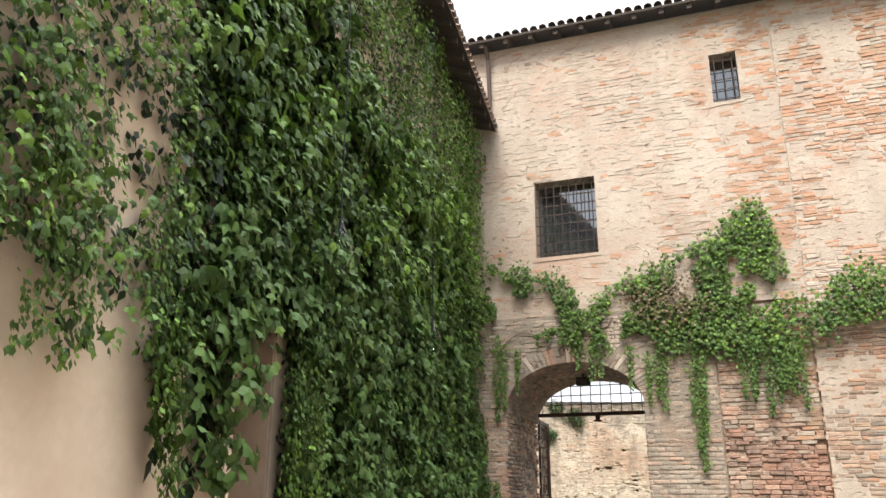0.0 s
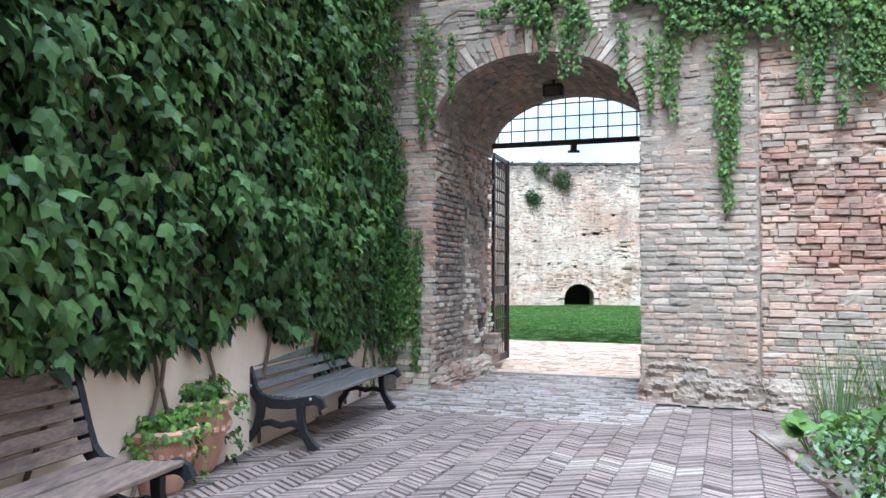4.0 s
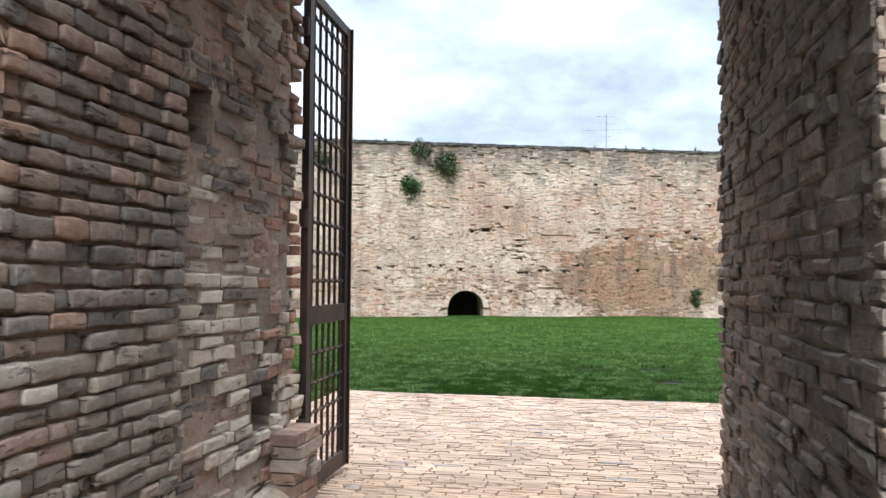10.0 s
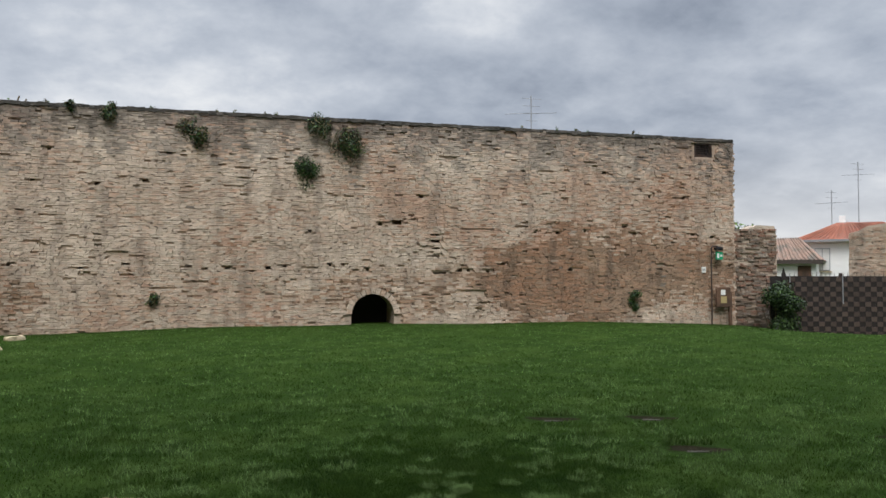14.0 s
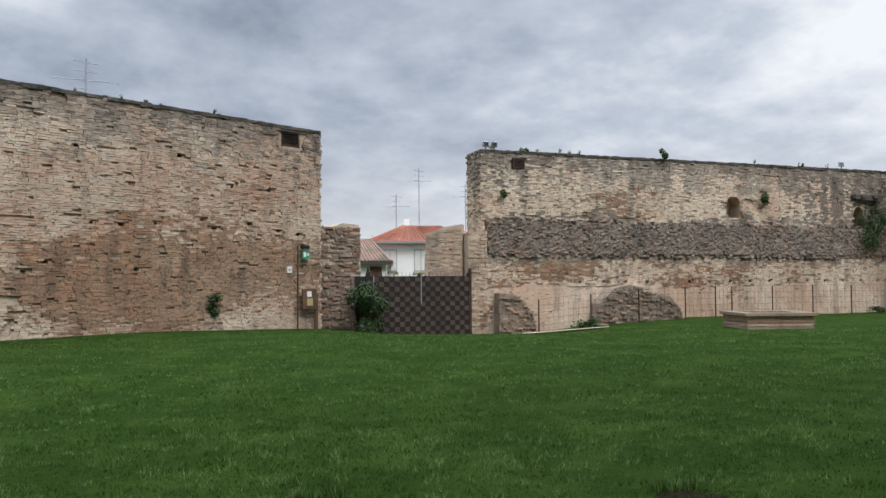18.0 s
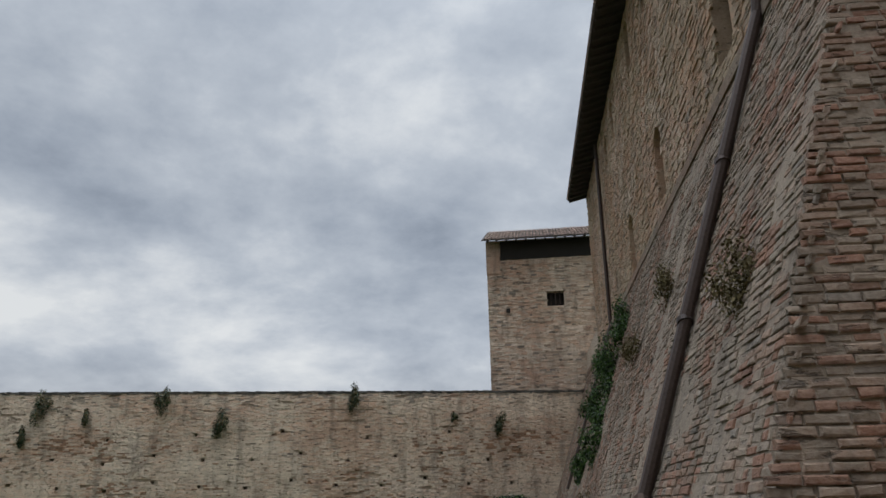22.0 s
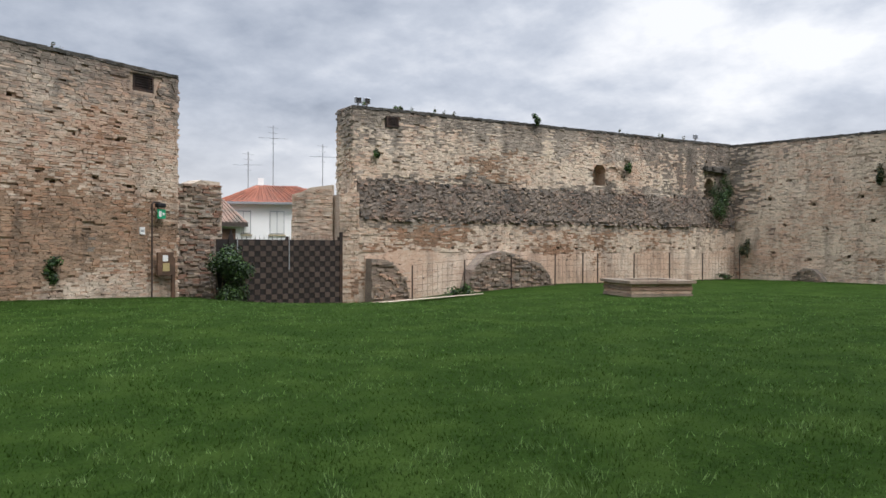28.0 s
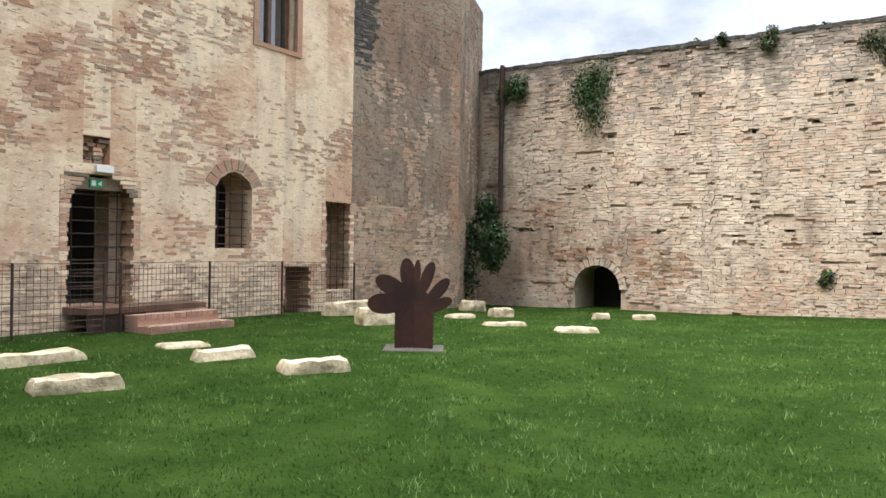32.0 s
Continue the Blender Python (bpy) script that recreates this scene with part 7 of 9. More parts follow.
part("deck_grille", panel([(-7.6, -0.1), (-6.5, -0.1), (-6.5, 0.30), (-7.6, 0.30)], 0.68, 0.72, wall_d_at), IRON, st)
for k, (z, o0, o1) in enumerate(((0.17, 0.75, 1.10), (0.0, 0.75, 1.45))):
    stp = part("step", panel([(-6.95, z - 0.1), (-5.25 + 0.1 * k, z - 0.1), (-5.25 + 0.1 * k, z + 0.10), (-6.95, z + 0.10)], o0, o1, wall_d_at), BRICKSTEP, st)
    for j in range(14):
        u = -6.93 + j * 0.122
        part("step_brick", panel([(u, z + 0.03), (u + 0.108, z + 0.03), (u + 0.108, z + 0.112), (u, z + 0.112)], o1 - 0.24, o1 + 0.012, wall_d_at), BRICKSTEP, stp)
# exit sign and lamp over the doorway
es = thing("exit_sign", "small green emergency exit sign over the doorway", "sign")
part("panel", panel([(-7.08, 2.44), (-6.82, 2.44), (-6.82, 2.58), (-7.08, 2.58)], -0.10, -0.06, wall_d_at), GREENSIGN, es)
part("symbol", panel([(-7.05, 2.465), (-6.97, 2.465), (-6.97, 2.555), (-7.05, 2.555)], -0.06, -0.056, wall_d_at), WHITE, es)
part("arrow", panel([(-6.93, 2.50), (-6.86, 2.465), (-6.86, 2.555)], -0.06, -0.056, wall_d_at), WHITE, es)
dl = thing("door_lamp", "white box lamp on the wall above the doorway", "lamp")
part("housing", panel([(-7.05, 2.70), (-6.72, 2.70), (-6.72, 2.82), (-7.05, 2.82)], 0.0, 0.09, wall_d_at), WHITE, dl)

# notice board, lamp post and sign at the end of wall A
zl = float(lawn_z(22.2, 44.9))
nb_ = thing("notice_board", "dark wooden notice board on a post with a white sheet", "notice board")
part("board", box((21.72, 44.86, 0.52), (22.34, 44.94, 1.28), None, 0.01), WOOD, nb_)
part("sheet", box((21.90, 44.848, 0.98), (22.10, 44.858, 1.18)), WHITE, nb_)
part("poster", box((21.90, 44.848, 0.66), (22.16, 44.858, 0.92)), surface("yellowed_paper", (0.35, 0.27, 0.12), (0.45, 0.36, 0.18), vary=0, bump=0), nb_)
part("post", box((22.30, 44.88, zl - 0.1), (22.42, 44.98, 1.1), None, 0.01), WOOD, nb_)
lp = thing("lamp_post", "thin brown post with a bent arm and green exit sign", "lamp post")
pipe_run("pole", [Vector((21.56, 44.95, zl - 0.1)), Vector((21.56, 44.95, 2.8)), Vector((21.62, 44.95, 2.88)), Vector((21.86, 44.95, 2.88))], 0.03, PIPE, lp)
part("shade", box((21.72, 44.82, 2.72), (22.02, 45.05, 2.86), None, 0.03), CAST, lp)
sg = part("sign", box((21.74, 44.90, 2.36), (22.04, 44.93, 2.66)), GREENSIGN, lp, "green exit sign")
part("symbol", box((21.78, 44.893, 2.42), (21.88, 44.899, 2.60)), WHITE, sg)
part("arrow", box((21.92, 44.893, 2.47), (22.0, 44.899, 2.55)), WHITE, sg)
pl = thing("wall_plate", "small white plate fixed on the brick wall", "plate")
part("plate", box((21.25, 45.12, 1.85), (21.42, 45.19, 2.08)), WHITE, pl)
part("print", box((21.28, 45.116, 1.93), (21.39, 45.1199, 1.99)), ZINC, pl)

# service gate of woven brown panels
sgt = thing("service_gate", "tall brown gate clad in woven dark panels", "gate")
ga, gb = Vector((24.68, 44.74, 0)), Vector((28.95, 43.34, 0))
gd = (gb - ga).normalized()
gn = Vector((gd.y, -gd.x, 0))


def sg_at(s, o, z):
    return ga + gd * s + gn * o + Vector((0, 0, z))


GW, GZ0, GZ1 = (gb - ga).length, -0.92, 1.72
part("backing", panel([(0, GZ0 + 0.05), (GW, GZ0 + 0.02), (GW, GZ1), (0, GZ1)], -0.05, 0.0, sg_at), PANELD, sgt)
nxp, nzp = 20, 13
for i in range(nxp):
    for j in range(nzp):
        s0, zz = GW * i / nxp, GZ0 + 0.06 + (GZ1 - GZ0 - 0.08) * j / nzp
        if (i + j) % 2:
            part("woven_panel", panel([(s0 + 0.005, zz), (s0 + GW / nxp - 0.005, zz), (s0 + GW / nxp - 0.005, zz + (GZ1 - GZ0 - 0.08) / nzp - 0.01), (s0 + 0.005, zz + (GZ1 - GZ0 - 0.08) / nzp - 0.01)], 0.0, 0.022, sg_at), PANELB, sgt)
for s0 in (0.0, GW / 2, GW):
    part("gate_post", panel([(s0 - 0.05, GZ0 - 0.1), (s0 + 0.05, GZ0 - 0.1), (s0 + 0.05, GZ1 + 0.12), (s0 - 0.05, GZ1 + 0.12)], -0.1, -0.02, sg_at), IRON, sgt)
part("side_panel", panel([(-0.52, GZ0 + 0.3), (-0.08, GZ0 + 0.3), (-0.08, GZ1), (-0.52, GZ1)], -0.05, 0.0, sg_at), PANELD, sgt)
part("pointed_post", panel([(-0.09, GZ0), (0.09, GZ0), (0.09, GZ1 + 0.02), (0.0, GZ1 + 0.34), (-0.09, GZ1 + 0.02)], -0.02, 0.05, sg_at), PANELD, sgt, "dark post with a pointed head")
part("end_post", panel([(GW - 0.02, GZ0), (GW + 0.10, GZ0), (GW + 0.10, GZ1 + 0.32), (GW - 0.02, GZ1 + 0.30)], -0.02, 0.05, sg_at), IRON, sgt, "tall dark end post")
for s0 in (0.22, GW / 2 + 0.02):
    part("latch_strip", panel([(s0, GZ1 - 1.1), (s0 + 0.035, GZ1 - 1.1), (s0 + 0.035, GZ1 + 0.02), (s0, GZ1 + 0.02)], 0.022, 0.035, sg_at), ZINC, sgt, "grey metal strip")
for k in range(26):
    s0 = GW * (k + 0.5) / 26
    part("spike", rod(sg_at(s0, -0.03, GZ1 - 0.02), sg_at(s0, -0.03, GZ1 + 0.16), 0.014, 5, 0.002), IRON, sgt)
shr = thing("gate_shrub", "dense dark green shrub beside the service gate", "shrub")
clump(shr, "foliage", (24.1, 44.35, 0.75), (0.95, 0.7, 0.8), 4200, 0.10, [HEDGE, HEDGE, IVYDARK], 61)
clump(shr, "foliage", (24.2, 44.4, -0.1), (0.8, 0.6, 0.8), 3000, 0.10, [HEDGE, HEDGE, IVYDARK], 62)
for k in range(5):
    part("stem", rod((24.15 + 0.1 * (k - 2), 44.6, -0.6), (24.15 + 0.3 * (k - 2), 44.55, 0.5), 0.02, 6), STEM, shr)

# low brick well ring
well = thing("well_ring", "low square well curb of weathered thin bricks", "well", pose(30.4, 31.7, float(lawn_z(30.4, 31.7)), 0, 0, -45))
for k in range(5):
    bm = bmesh.new()
    s = 1.05 - 0.02 * (k % 2) + (0.08 if k == 4 else 0)
    for (x0, y0), (x1, y1) in (((-s, -s), (s, -s + 0.35)), ((-s, s - 0.35), (s, s)), ((-s, -s + 0.352), (-s + 0.35, s - 0.352)), ((s - 0.35, -s + 0.352), (s, s - 0.352))):
        add_box(bm, (x0, y0, k * 0.105), (x1, y1, k * 0.105 + 0.092))
    part("curb_course", bm, [W_SCARP2, W_MID, W_SCARP, W_MID, W_SCARP2][k], well)

# wire fence and ruins along wall B
fpts = [tuple(wall_b_at(d, o)[:2]) for d, o in ((2.6, 1.2), (4.9, 1.5), (7.2, 1.6), (9.6, 1.6), (11.3, 1.5), (12.2, 1.5), (14.6, 1.4), (17.0, 1.4), (19.4, 1.4), (22.0, 1.6))]
wire_fence(fpts, 1.35, 0.22, 0.27, "thin wire fence before the ruined wall", "ruin fence", 0.06)


def ruin(name, label, at, profile, deep, seed, z0):
    """Crumbled lump of brickwork with a stepped outline; profile: (along, height) points."""
    r = thing(name, label, "ruin")
    us = [p[0] for p in profile]
    part("core", panel([(us[0], z0 - 0.4), *profile[1:-1], (us[-1], z0 - 0.4)], 0.0, deep, at), W_DARK, r)
    f = lambda u, o, z: at(u, o + deep, z)
    hs = lambda u: np.interp(u, us, [p[1] for p in profile])
    brickwork(r, us[0], us[-1], z0 - 0.3, max(p[1] for p in profile), f, [W_SCARP2, W_MID, W_DARK, W_SCARP], lambda u, z, g: g.choice(4, len(u), p=[0.35, 0.15, 0.2, 0.3]), lambda u, z: z < hs(u) - 0.02, ch=0.085, bl=0.26, proud=(-0.03, 0.10), seed=seed)
    return r


ruin("brick_ruin", "crumbled mound of old brickwork before the wall", wall_b_low, [(5.3, -0.3), (5.6, 0.5), (6.3, 1.15), (7.1, 1.30), (7.9, 1.15), (8.4, 0.95), (9.2, 0.75), (9.7, 0.2), (9.9, -0.3)], 0.75, 201, -0.25)
ruin("brick_ruin", "broken stump of brickwork at the gate pier", wall_b_low, [(0.9, -0.9), (0.95, 1.0), (1.6, 0.95), (2.1, 0.6), (2.5, 0.0), (2.7, -0.8)], 0.6, 203, -0.8)
ruin("brick_ruin", "small dark heap of bricks at the wall foot", wall_c_at, [(3.7, -0.3), (3.85, 0.15), (4.3, 0.45), (4.8, 0.4), (5.25, -0.1), (5.35, -0.3)], 0.5, 205, -0.25)
gr = thing("gravel_path", "strip of bare sandy ground by the service gate", "path", kind="structure")
gp = [wall_b_at(0.2, 1.1), wall_b_at(5.2, 2.4), wall_b_at(5.0, 2.75), wall_b_at(0.1, 2.0)]
bm = bmesh.new()
bm.faces.new([bm.verts.new((p.x, p.y, float(lawn_z(p.x, p.y)) + 0.03)) for p in gp])
part("sand", bm, surface("sandy_ground", (0.42, 0.34, 0.25), (0.52, 0.44, 0.34), vary=0, bump=0.4), gr)

# floodlights on the wall crests
def floodlight(p, yaw):
    f = thing("floodlight", "small grey floodlight on the wall crest", "floodlight", Matrix.Translation(p) @ Matrix.Rotation(radians(yaw), 4, "Z"), group="floodlights")
    part("housing", box((-0.14, -0.06, 0.12), (0.14, 0.06, 0.36), None, 0.02), ZINC, f)
    part("glass", box((-0.11, -0.066, 0.15), (0.11, -0.061, 0.33)), GLASS, f)
    part("bracket", box((-0.02, -0.02, -0.05), (0.02, 0.02, 0.13)), IRON, f)


for d in (0.95, 1.35, 20.9):
    floodlight(wall_b_at(d, -0.4, TOP + 0.02), -26)

# louvred boxes let into the wall heads
for at, (u0, u1, z0, z1), d in ((wall_a_at, (21.07, 21.83, 6.44, 6.94), -0.12), (wall_b_at, (2.02, 2.58, 6.37, 6.78), 0.02)):
    v = thing("wall_vent", "dark slatted vent box near the wall top", "vent")
    part("frame", pierced(u0, u1, z0, z1, [(u0 + 0.05, u1 - 0.05, z0 + 0.05, z1 - 0.05)], d, d + 0.05, at), IRON, v)
    for k in range(5):
        zz = z0 + 0.07 + k * (z1 - z0 - 0.12) / 5
        part("slat", panel([(u0 + 0.05, zz), (u1 - 0.05, zz), (u1 - 0.05, zz + 0.03), (u0 + 0.05, zz + 0.03)], d, d + 0.03, at), IRON, v)

# ---- beyond the walls ----
def antenna(x, y, z0, z1, label):
    a = thing("tv_antenna", label, "antenna")
    part("mast", rod((x, y, z0), (x, y, z1), 0.03, 6), ZINC, a)
    bm = bmesh.new()
    for k in range(4):
        add_rod(bm, (x - 0.5 + 0.08 * k, y, z1 - 0.15 - 0.35 * k), (x + 0.5 - 0.08 * k, y, z1 - 0.15 - 0.35 * k), 0.012, 5)
    add_rod(bm, (x - 1.3, y, z1 - 0.95), (x + 1.3, y, z1 - 0.75), 0.015, 5)
    part("elements", bm, ZINC, a)


antenna(17.1, 52.7, -0.3, 10.3, "thin television antenna rising behind the wall")
antenna(43.3, 60.9, -0.5, 9.4, "thin television antenna over the roofs")
antenna(42.1, 61.95, -0.5, 7.6, "thin television antenna over the roofs")
antenna(45.8, 58.8, -0.5, 8.3, "thin television antenna over the roofs")

house = thing("house", "white house with shuttered windows and a red hip roof", "house", pose(36.75, 58.65, 0, 0, 0, -43.6))
part("wall", box((0, 0, -2), (7, 5, 3.98)), WHITEWALL, house)
bm = bmesh.new()
vs = [bm.verts.new(p) for p in ((-0.45, -0.45, 3.98), (7.4, -0.45, 3.98), (7.4, 5.4, 3.98), (-0.45, 5.4, 3.98), (2.3, 2.4, 5.2), (5.6, 2.4, 5.0))]
for f in ((0, 1, 5, 4), (1, 2, 5), (2, 3, 4, 5), (3, 0, 4), (3, 2, 1, 0)):
    bm.faces.new([vs[q] for q in f])
part("roof", bm, REDTILE, house)
for k in range(26):
    x = -0.2 + k * 0.29
    part("roof_rib", rod((x, -0.46, 4.0), (2.3 + (x - 2.3) * (0.1 if x < 2.3 else 0.45), 2.3, 5.14), 0.035, 5), REDTILE, house)
part("gutter", box((-0.5, -0.56, 3.88), (7.45, -0.43, 4.0)), ZINC, house)
for x in (1.3, 3.2, 5.4):
    w = part("window", box((x - 0.42, -0.03, 2.15), (x + 0.42, 0.02, 3.5)), ZINC, house, "closed pale shutters")
    for q in (-1, 1):
        part("shutter", box((x + q * 0.2 - 0.18, -0.06, 2.2), (x + q * 0.2 + 0.18, -0.025, 3.45)), WHITE, w)
    part("window_sill", box((x - 0.5, -0.12, 2.06), (x + 0.5, 0.01, 2.13)), STONE, w)
part("downpipe", rod((0.28, -0.12, -2), (0.28, -0.12, 3.9), 0.05), ZINC, house)
part("chimney", box((2.15, 2.3, 5.0), (2.5, 2.65, 5.6)), WHITEWALL, house)
shed = thing("low_house", "low outbuilding with a brown tiled roof", "house", pose(36.5, 56.3, 0, 0, 0, -43.6))
part("wall", box((-6, -1.4, -2), (-0.3, 1.7, 2.75)), WHITEWALL, shed)
bm = bmesh.new()
vs = [bm.verts.new(p) for p in ((-6.4, -1.8, 2.72), (0.1, -1.8, 2.72), (0.1, 1.82, 2.72), (-6.4, 1.82, 2.72), (-5.0, 0.1, 4.05), (-1.2, 0.1, 4.05))]
for f in ((0, 1, 5, 4), (1, 2, 5), (2, 3, 4, 5), (3, 0, 4), (3, 2, 1, 0)):
    bm.faces.new([vs[q] for q in f])
part("roof", bm, TILE, shed)
part("eave_board", box((-6.4, -1.84, 2.5), (0.1, -1.76, 2.73)), EAVEWOOD, shed)
for k in range(28):
    x = -6.2 + k * 0.225
    part("roof_rib", rod((x, -1.82, 2.75), (-3.1 + (x + 3.1) * 0.6, 0.1, 4.07), 0.05, 5), TILE, shed)
for x in (-3.6, -0.9):
    part("window", box((x - 0.35, -1.43, 1.5), (x + 0.35, -1.38, 2.4)), WOOD, shed)


def tree(x, y, z0, h, r, seed, label, count=2200, leaf=0.30):
    t = thing("tree", label, "tree")
    rng = random.Random(seed)
    part("trunk", rod((x, y, z0), (x + 0.2, y, z0 + h * 0.6), r * 0.09, 8, r * 0.05), STEM, t)
    for k in range(5):
        a = rng.uniform(0, 6.28)
        part("limb", rod((x + 0.1, y, z0 + h * rng.uniform(0.35, 0.55)), (x + r * 0.7 * math.cos(a), y + r * 0.7 * math.sin(a), z0 + h * rng.uniform(0.65, 0.95)), r * 0.04, 6, r * 0.015), STEM, t)
    clump(t, "crown", (x, y, z0 + h * 0.78), (r, r, h * 0.34), count, leaf, [HEDGE, IVYDARK, IVYLIGHT], seed)


tree(-17.3, 94, 0, 18.8, 4.6, 5, "tall green tree far behind the fortress wall", 7000, 0.42)
tree(42.0, 72, -1, 7.6, 2.6, 7, "distant dark tree between the roofs")
tree(56.0, 96, -2, 8.5, 5.0, 8, "distant green tree behind the houses")
tree(66.0, 92, -2, 8.0, 5.0, 9, "distant green tree behind the houses")
tree(46.0, 100, -2, 8.2, 5.0, 10, "distant green tree behind the houses")

# hedge under wall C
hd = thing("hedge", "clipped dark evergreen hedge before the long wall", "hedge")
hr = np.random.default_rng(44)
n = 16000
d, o, z = hr.uniform(25.0, 32.5, n), hr.uniform(0.35, 1.9, n), hr.uniform(0.0, 2.25, n)
ends = np.clip(np.minimum(d - 25.0, 32.5 - d) / 1.0, 0, 1) ** 0.5
top = (1.72 + 0.16 * np.sin(d * 1.7) + 0.20 * np.sin(d * 0.8 + 1) + 0.14 * field(d, o, 0.5, 45) + 0.16 * hr.normal(size=n) * (hr.random(n) < 0.3)) * (0.55 + 0.45 * ends)
front = 1.55 + 0.35 * field(d, z, 0.6, 46)
shell = ((z > top - 0.5) | (o > front - 0.4) | (ends < 0.6)) & (o < front) & ~((z < 0.35) & (field(d, z, 0.35, 47) < 0.5))
d, o, z, top = d[shell], o[shell], z[shell], top[shell]
z = np.minimum(z, top) - 0.2
P = np.stack([50.2 + KD.x * d + KN.x * o, 33.5 + KD.y * d + KN.y * o, z], 1)
Nr = np.tile((KN.x, KN.y, 0.5), (len(P), 1))
tagged(attach(scatter_leaves("hedge_leaves", P, Nr, hr.uniform(0.08, 0.18, len(P)), [HEDGE, IVYDARK], (hr.random(len(P)) < 0.12).astype(int), hr, 0.2, 0.8, False), hd), kind="stuff")
part("hedge_core", panel([(25.6, -0.4), (31.9, -0.4), (31.9, 0.9), (31.3, 1.3), (26.2, 1.3), (25.6, 0.9)], 0.5, 1.3, wall_c_at), HEDGE, hd)


# plants rooted in the walls
def wall_plant(p, r, count, size, mats, seed, label):
    w = thing("wall_plant", label, "plant", group="plants rooted in the walls")
    clump(w, "foliage", p, r, count, size, mats, seed, droop=0.7)


for k, (d, z, r, m) in enumerate(((5.98, 5.15, 0.5, 0), (7.4, 6.35, 0.68, 1), (6.4, 6.85, 0.38, 1), (2.27, 6.6, 0.45, 1), (-5.35, 6.15, 1.0, 0), (-0.4, 6.95, 0.24, 1), (-1.6, 7.1, 0.12, 1), (18.35, 0.8, 0.26, 0), (1.0, 0.85, 0.18, 1), (-7.9, 6.4, 0.5, 0))):
    wall_plant(wall_a_at(d, 0.12, z), (r * 1.3, 0.36, r * 1.35), int(3600 * r + 150), 0.08, [[IVYDARK, IVYDARK, HEDGE, HEDGE], [DRYPLANT, IVYDARK, HEDGE, HEDGE]][m], 70 + k, "leafy tuft growing out of the fortress wall")
for k, (d, z, r) in enumerate(((8.45, 6.2, 0.75), (7.8, 4.95, 0.4), (10.5, 5.85, 0.35), (14.05, 6.5, 0.7), (16.7, 5.4, 0.7), (23.2, 6.5, 0.65), (30.5, 5.4, 0.5), (1.0, 1.5, 0.5), (28.2, 5.7, 0.25))):
    wall_plant(wall_c_at(d, 0.15, z), (r * 1.3, r * 0.6, r * 1.3), int(2400 * r + 150), 0.09, [DRYPLANT, HEDGE, HEDGE], 90 + k, "dark shrubby tuft growing out of the brick wall")
for k, (d, z, r) in enumerate(((21.9, 3.7, 1.3), (22.6, 4.4, 0.9), (15.4, 5.4, 0.3), (9.6, 7.3, 0.3), (1.5, 5.3, 0.2))):
    wall_plant(wall_b_at(d, 0.2, z), (r, r * 0.5, r), int(1500 * r + 80), 0.10, [HEDGE, IVYDARK], 110 + k, "dark creeper growing out of the ruined wall")
for k, (d, z, r, m) in enumerate(((12.3, 6.3, 0.75, 0), (12.6, 5.3, 0.9, 0), (12.1, 4.1, 0.75, 0), (11.2, 2.9, 0.6, 0), (14.6, 5.4, 0.9, 0), (14.9, 4.2, 0.7, 0), (14.8, 2.6, 0.5, 0), (8.6, 0.8, 0.3, 0), (9.8, 1.5, 0.4, 1), (6.5, 4.4, 0.5, 1), (-2.5, 3.45, 0.42, 1), (3.4, 5.0, 0.45, 1))):
    wall_plant(castle_at(d, 0.12 - BAT * z, z), (r, r * 0.45, r * 1.15), int(2600 * r + 80), 0.085 if m == 0 else 0.05, [[IVYDARK, IVYDARK, HEDGE], [DRYPLANT, DRYPLANT, DRYPLANT]][m], 130 + k, "creeper growing on the battered castle wall" if m == 0 else "dry brown tuft growing on the castle wall")
cn_ = thing("ivy_bush", "tall ivy bush growing up the turret corner", "bush")
clump(cn_, "foliage", (-8.05, 43.8, 1.2), (0.85, 0.6, 1.5), 3600, 0.12, [HEDGE, HEDGE, IVYDARK], 151)
clump(cn_, "foliage", (-8.15, 44.0, 2.7), (0.5, 0.4, 0.8), 900, 0.12, [HEDGE, HEDGE, IVYDARK], 152)
dpx = thing("drainpipe", "dark drainpipe in the corner by the turret", "drainpipe")
pipe_run("pipe", [Vector((-8.35, 45.0, 2.6)), Vector((-8.35, 45.0, 7.2))], 0.075, IRON, dpx)
dpg = thing("drainpipe", "bent dark gutter pipe under the eave of the gate wall", "drainpipe")
pipe_run("pipe", [gate_at(-2.82, -0.35, CASTLE_TOP - 0.05), gate_at(-2.82, -0.16, CASTLE_TOP - 0.3), gate_at(-2.8, -0.12, 9.75), gate_at(-2.85, -0.3, 9.5)], 0.045, PIPE, dpg)
rc = np.random.default_rng(77)
for k in range(26):
    at, u = (wall_a_at, rc.uniform(-6, 22)) if k < 12 else (wall_b_at, rc.uniform(1, 22))
    wall_plant(at(u, -0.1, TOP + 0.05), (0.10, 0.08, rc.uniform(0.08, 0.18)), 40, 0.08, [DRYPLANT, IVYDARK], 400 + k, "small dry tuft of weeds on the wall crest")
wt = thing("weeds", "low tufts of weeds at the foot of the ruins", "weeds", kind="stuff")
for k, (d, o) in enumerate(((4.3, 1.7), (5.0, 1.6), (21.8, 0.8))):
    p = wall_b_at(d, o)
    clump(wt, "tuft", (p.x, p.y, float(lawn_z(p.x, p.y)) + 0.15), (0.5, 0.4, 0.25), 260, 0.12, [HEDGE, IVYDARK], 160 + k)


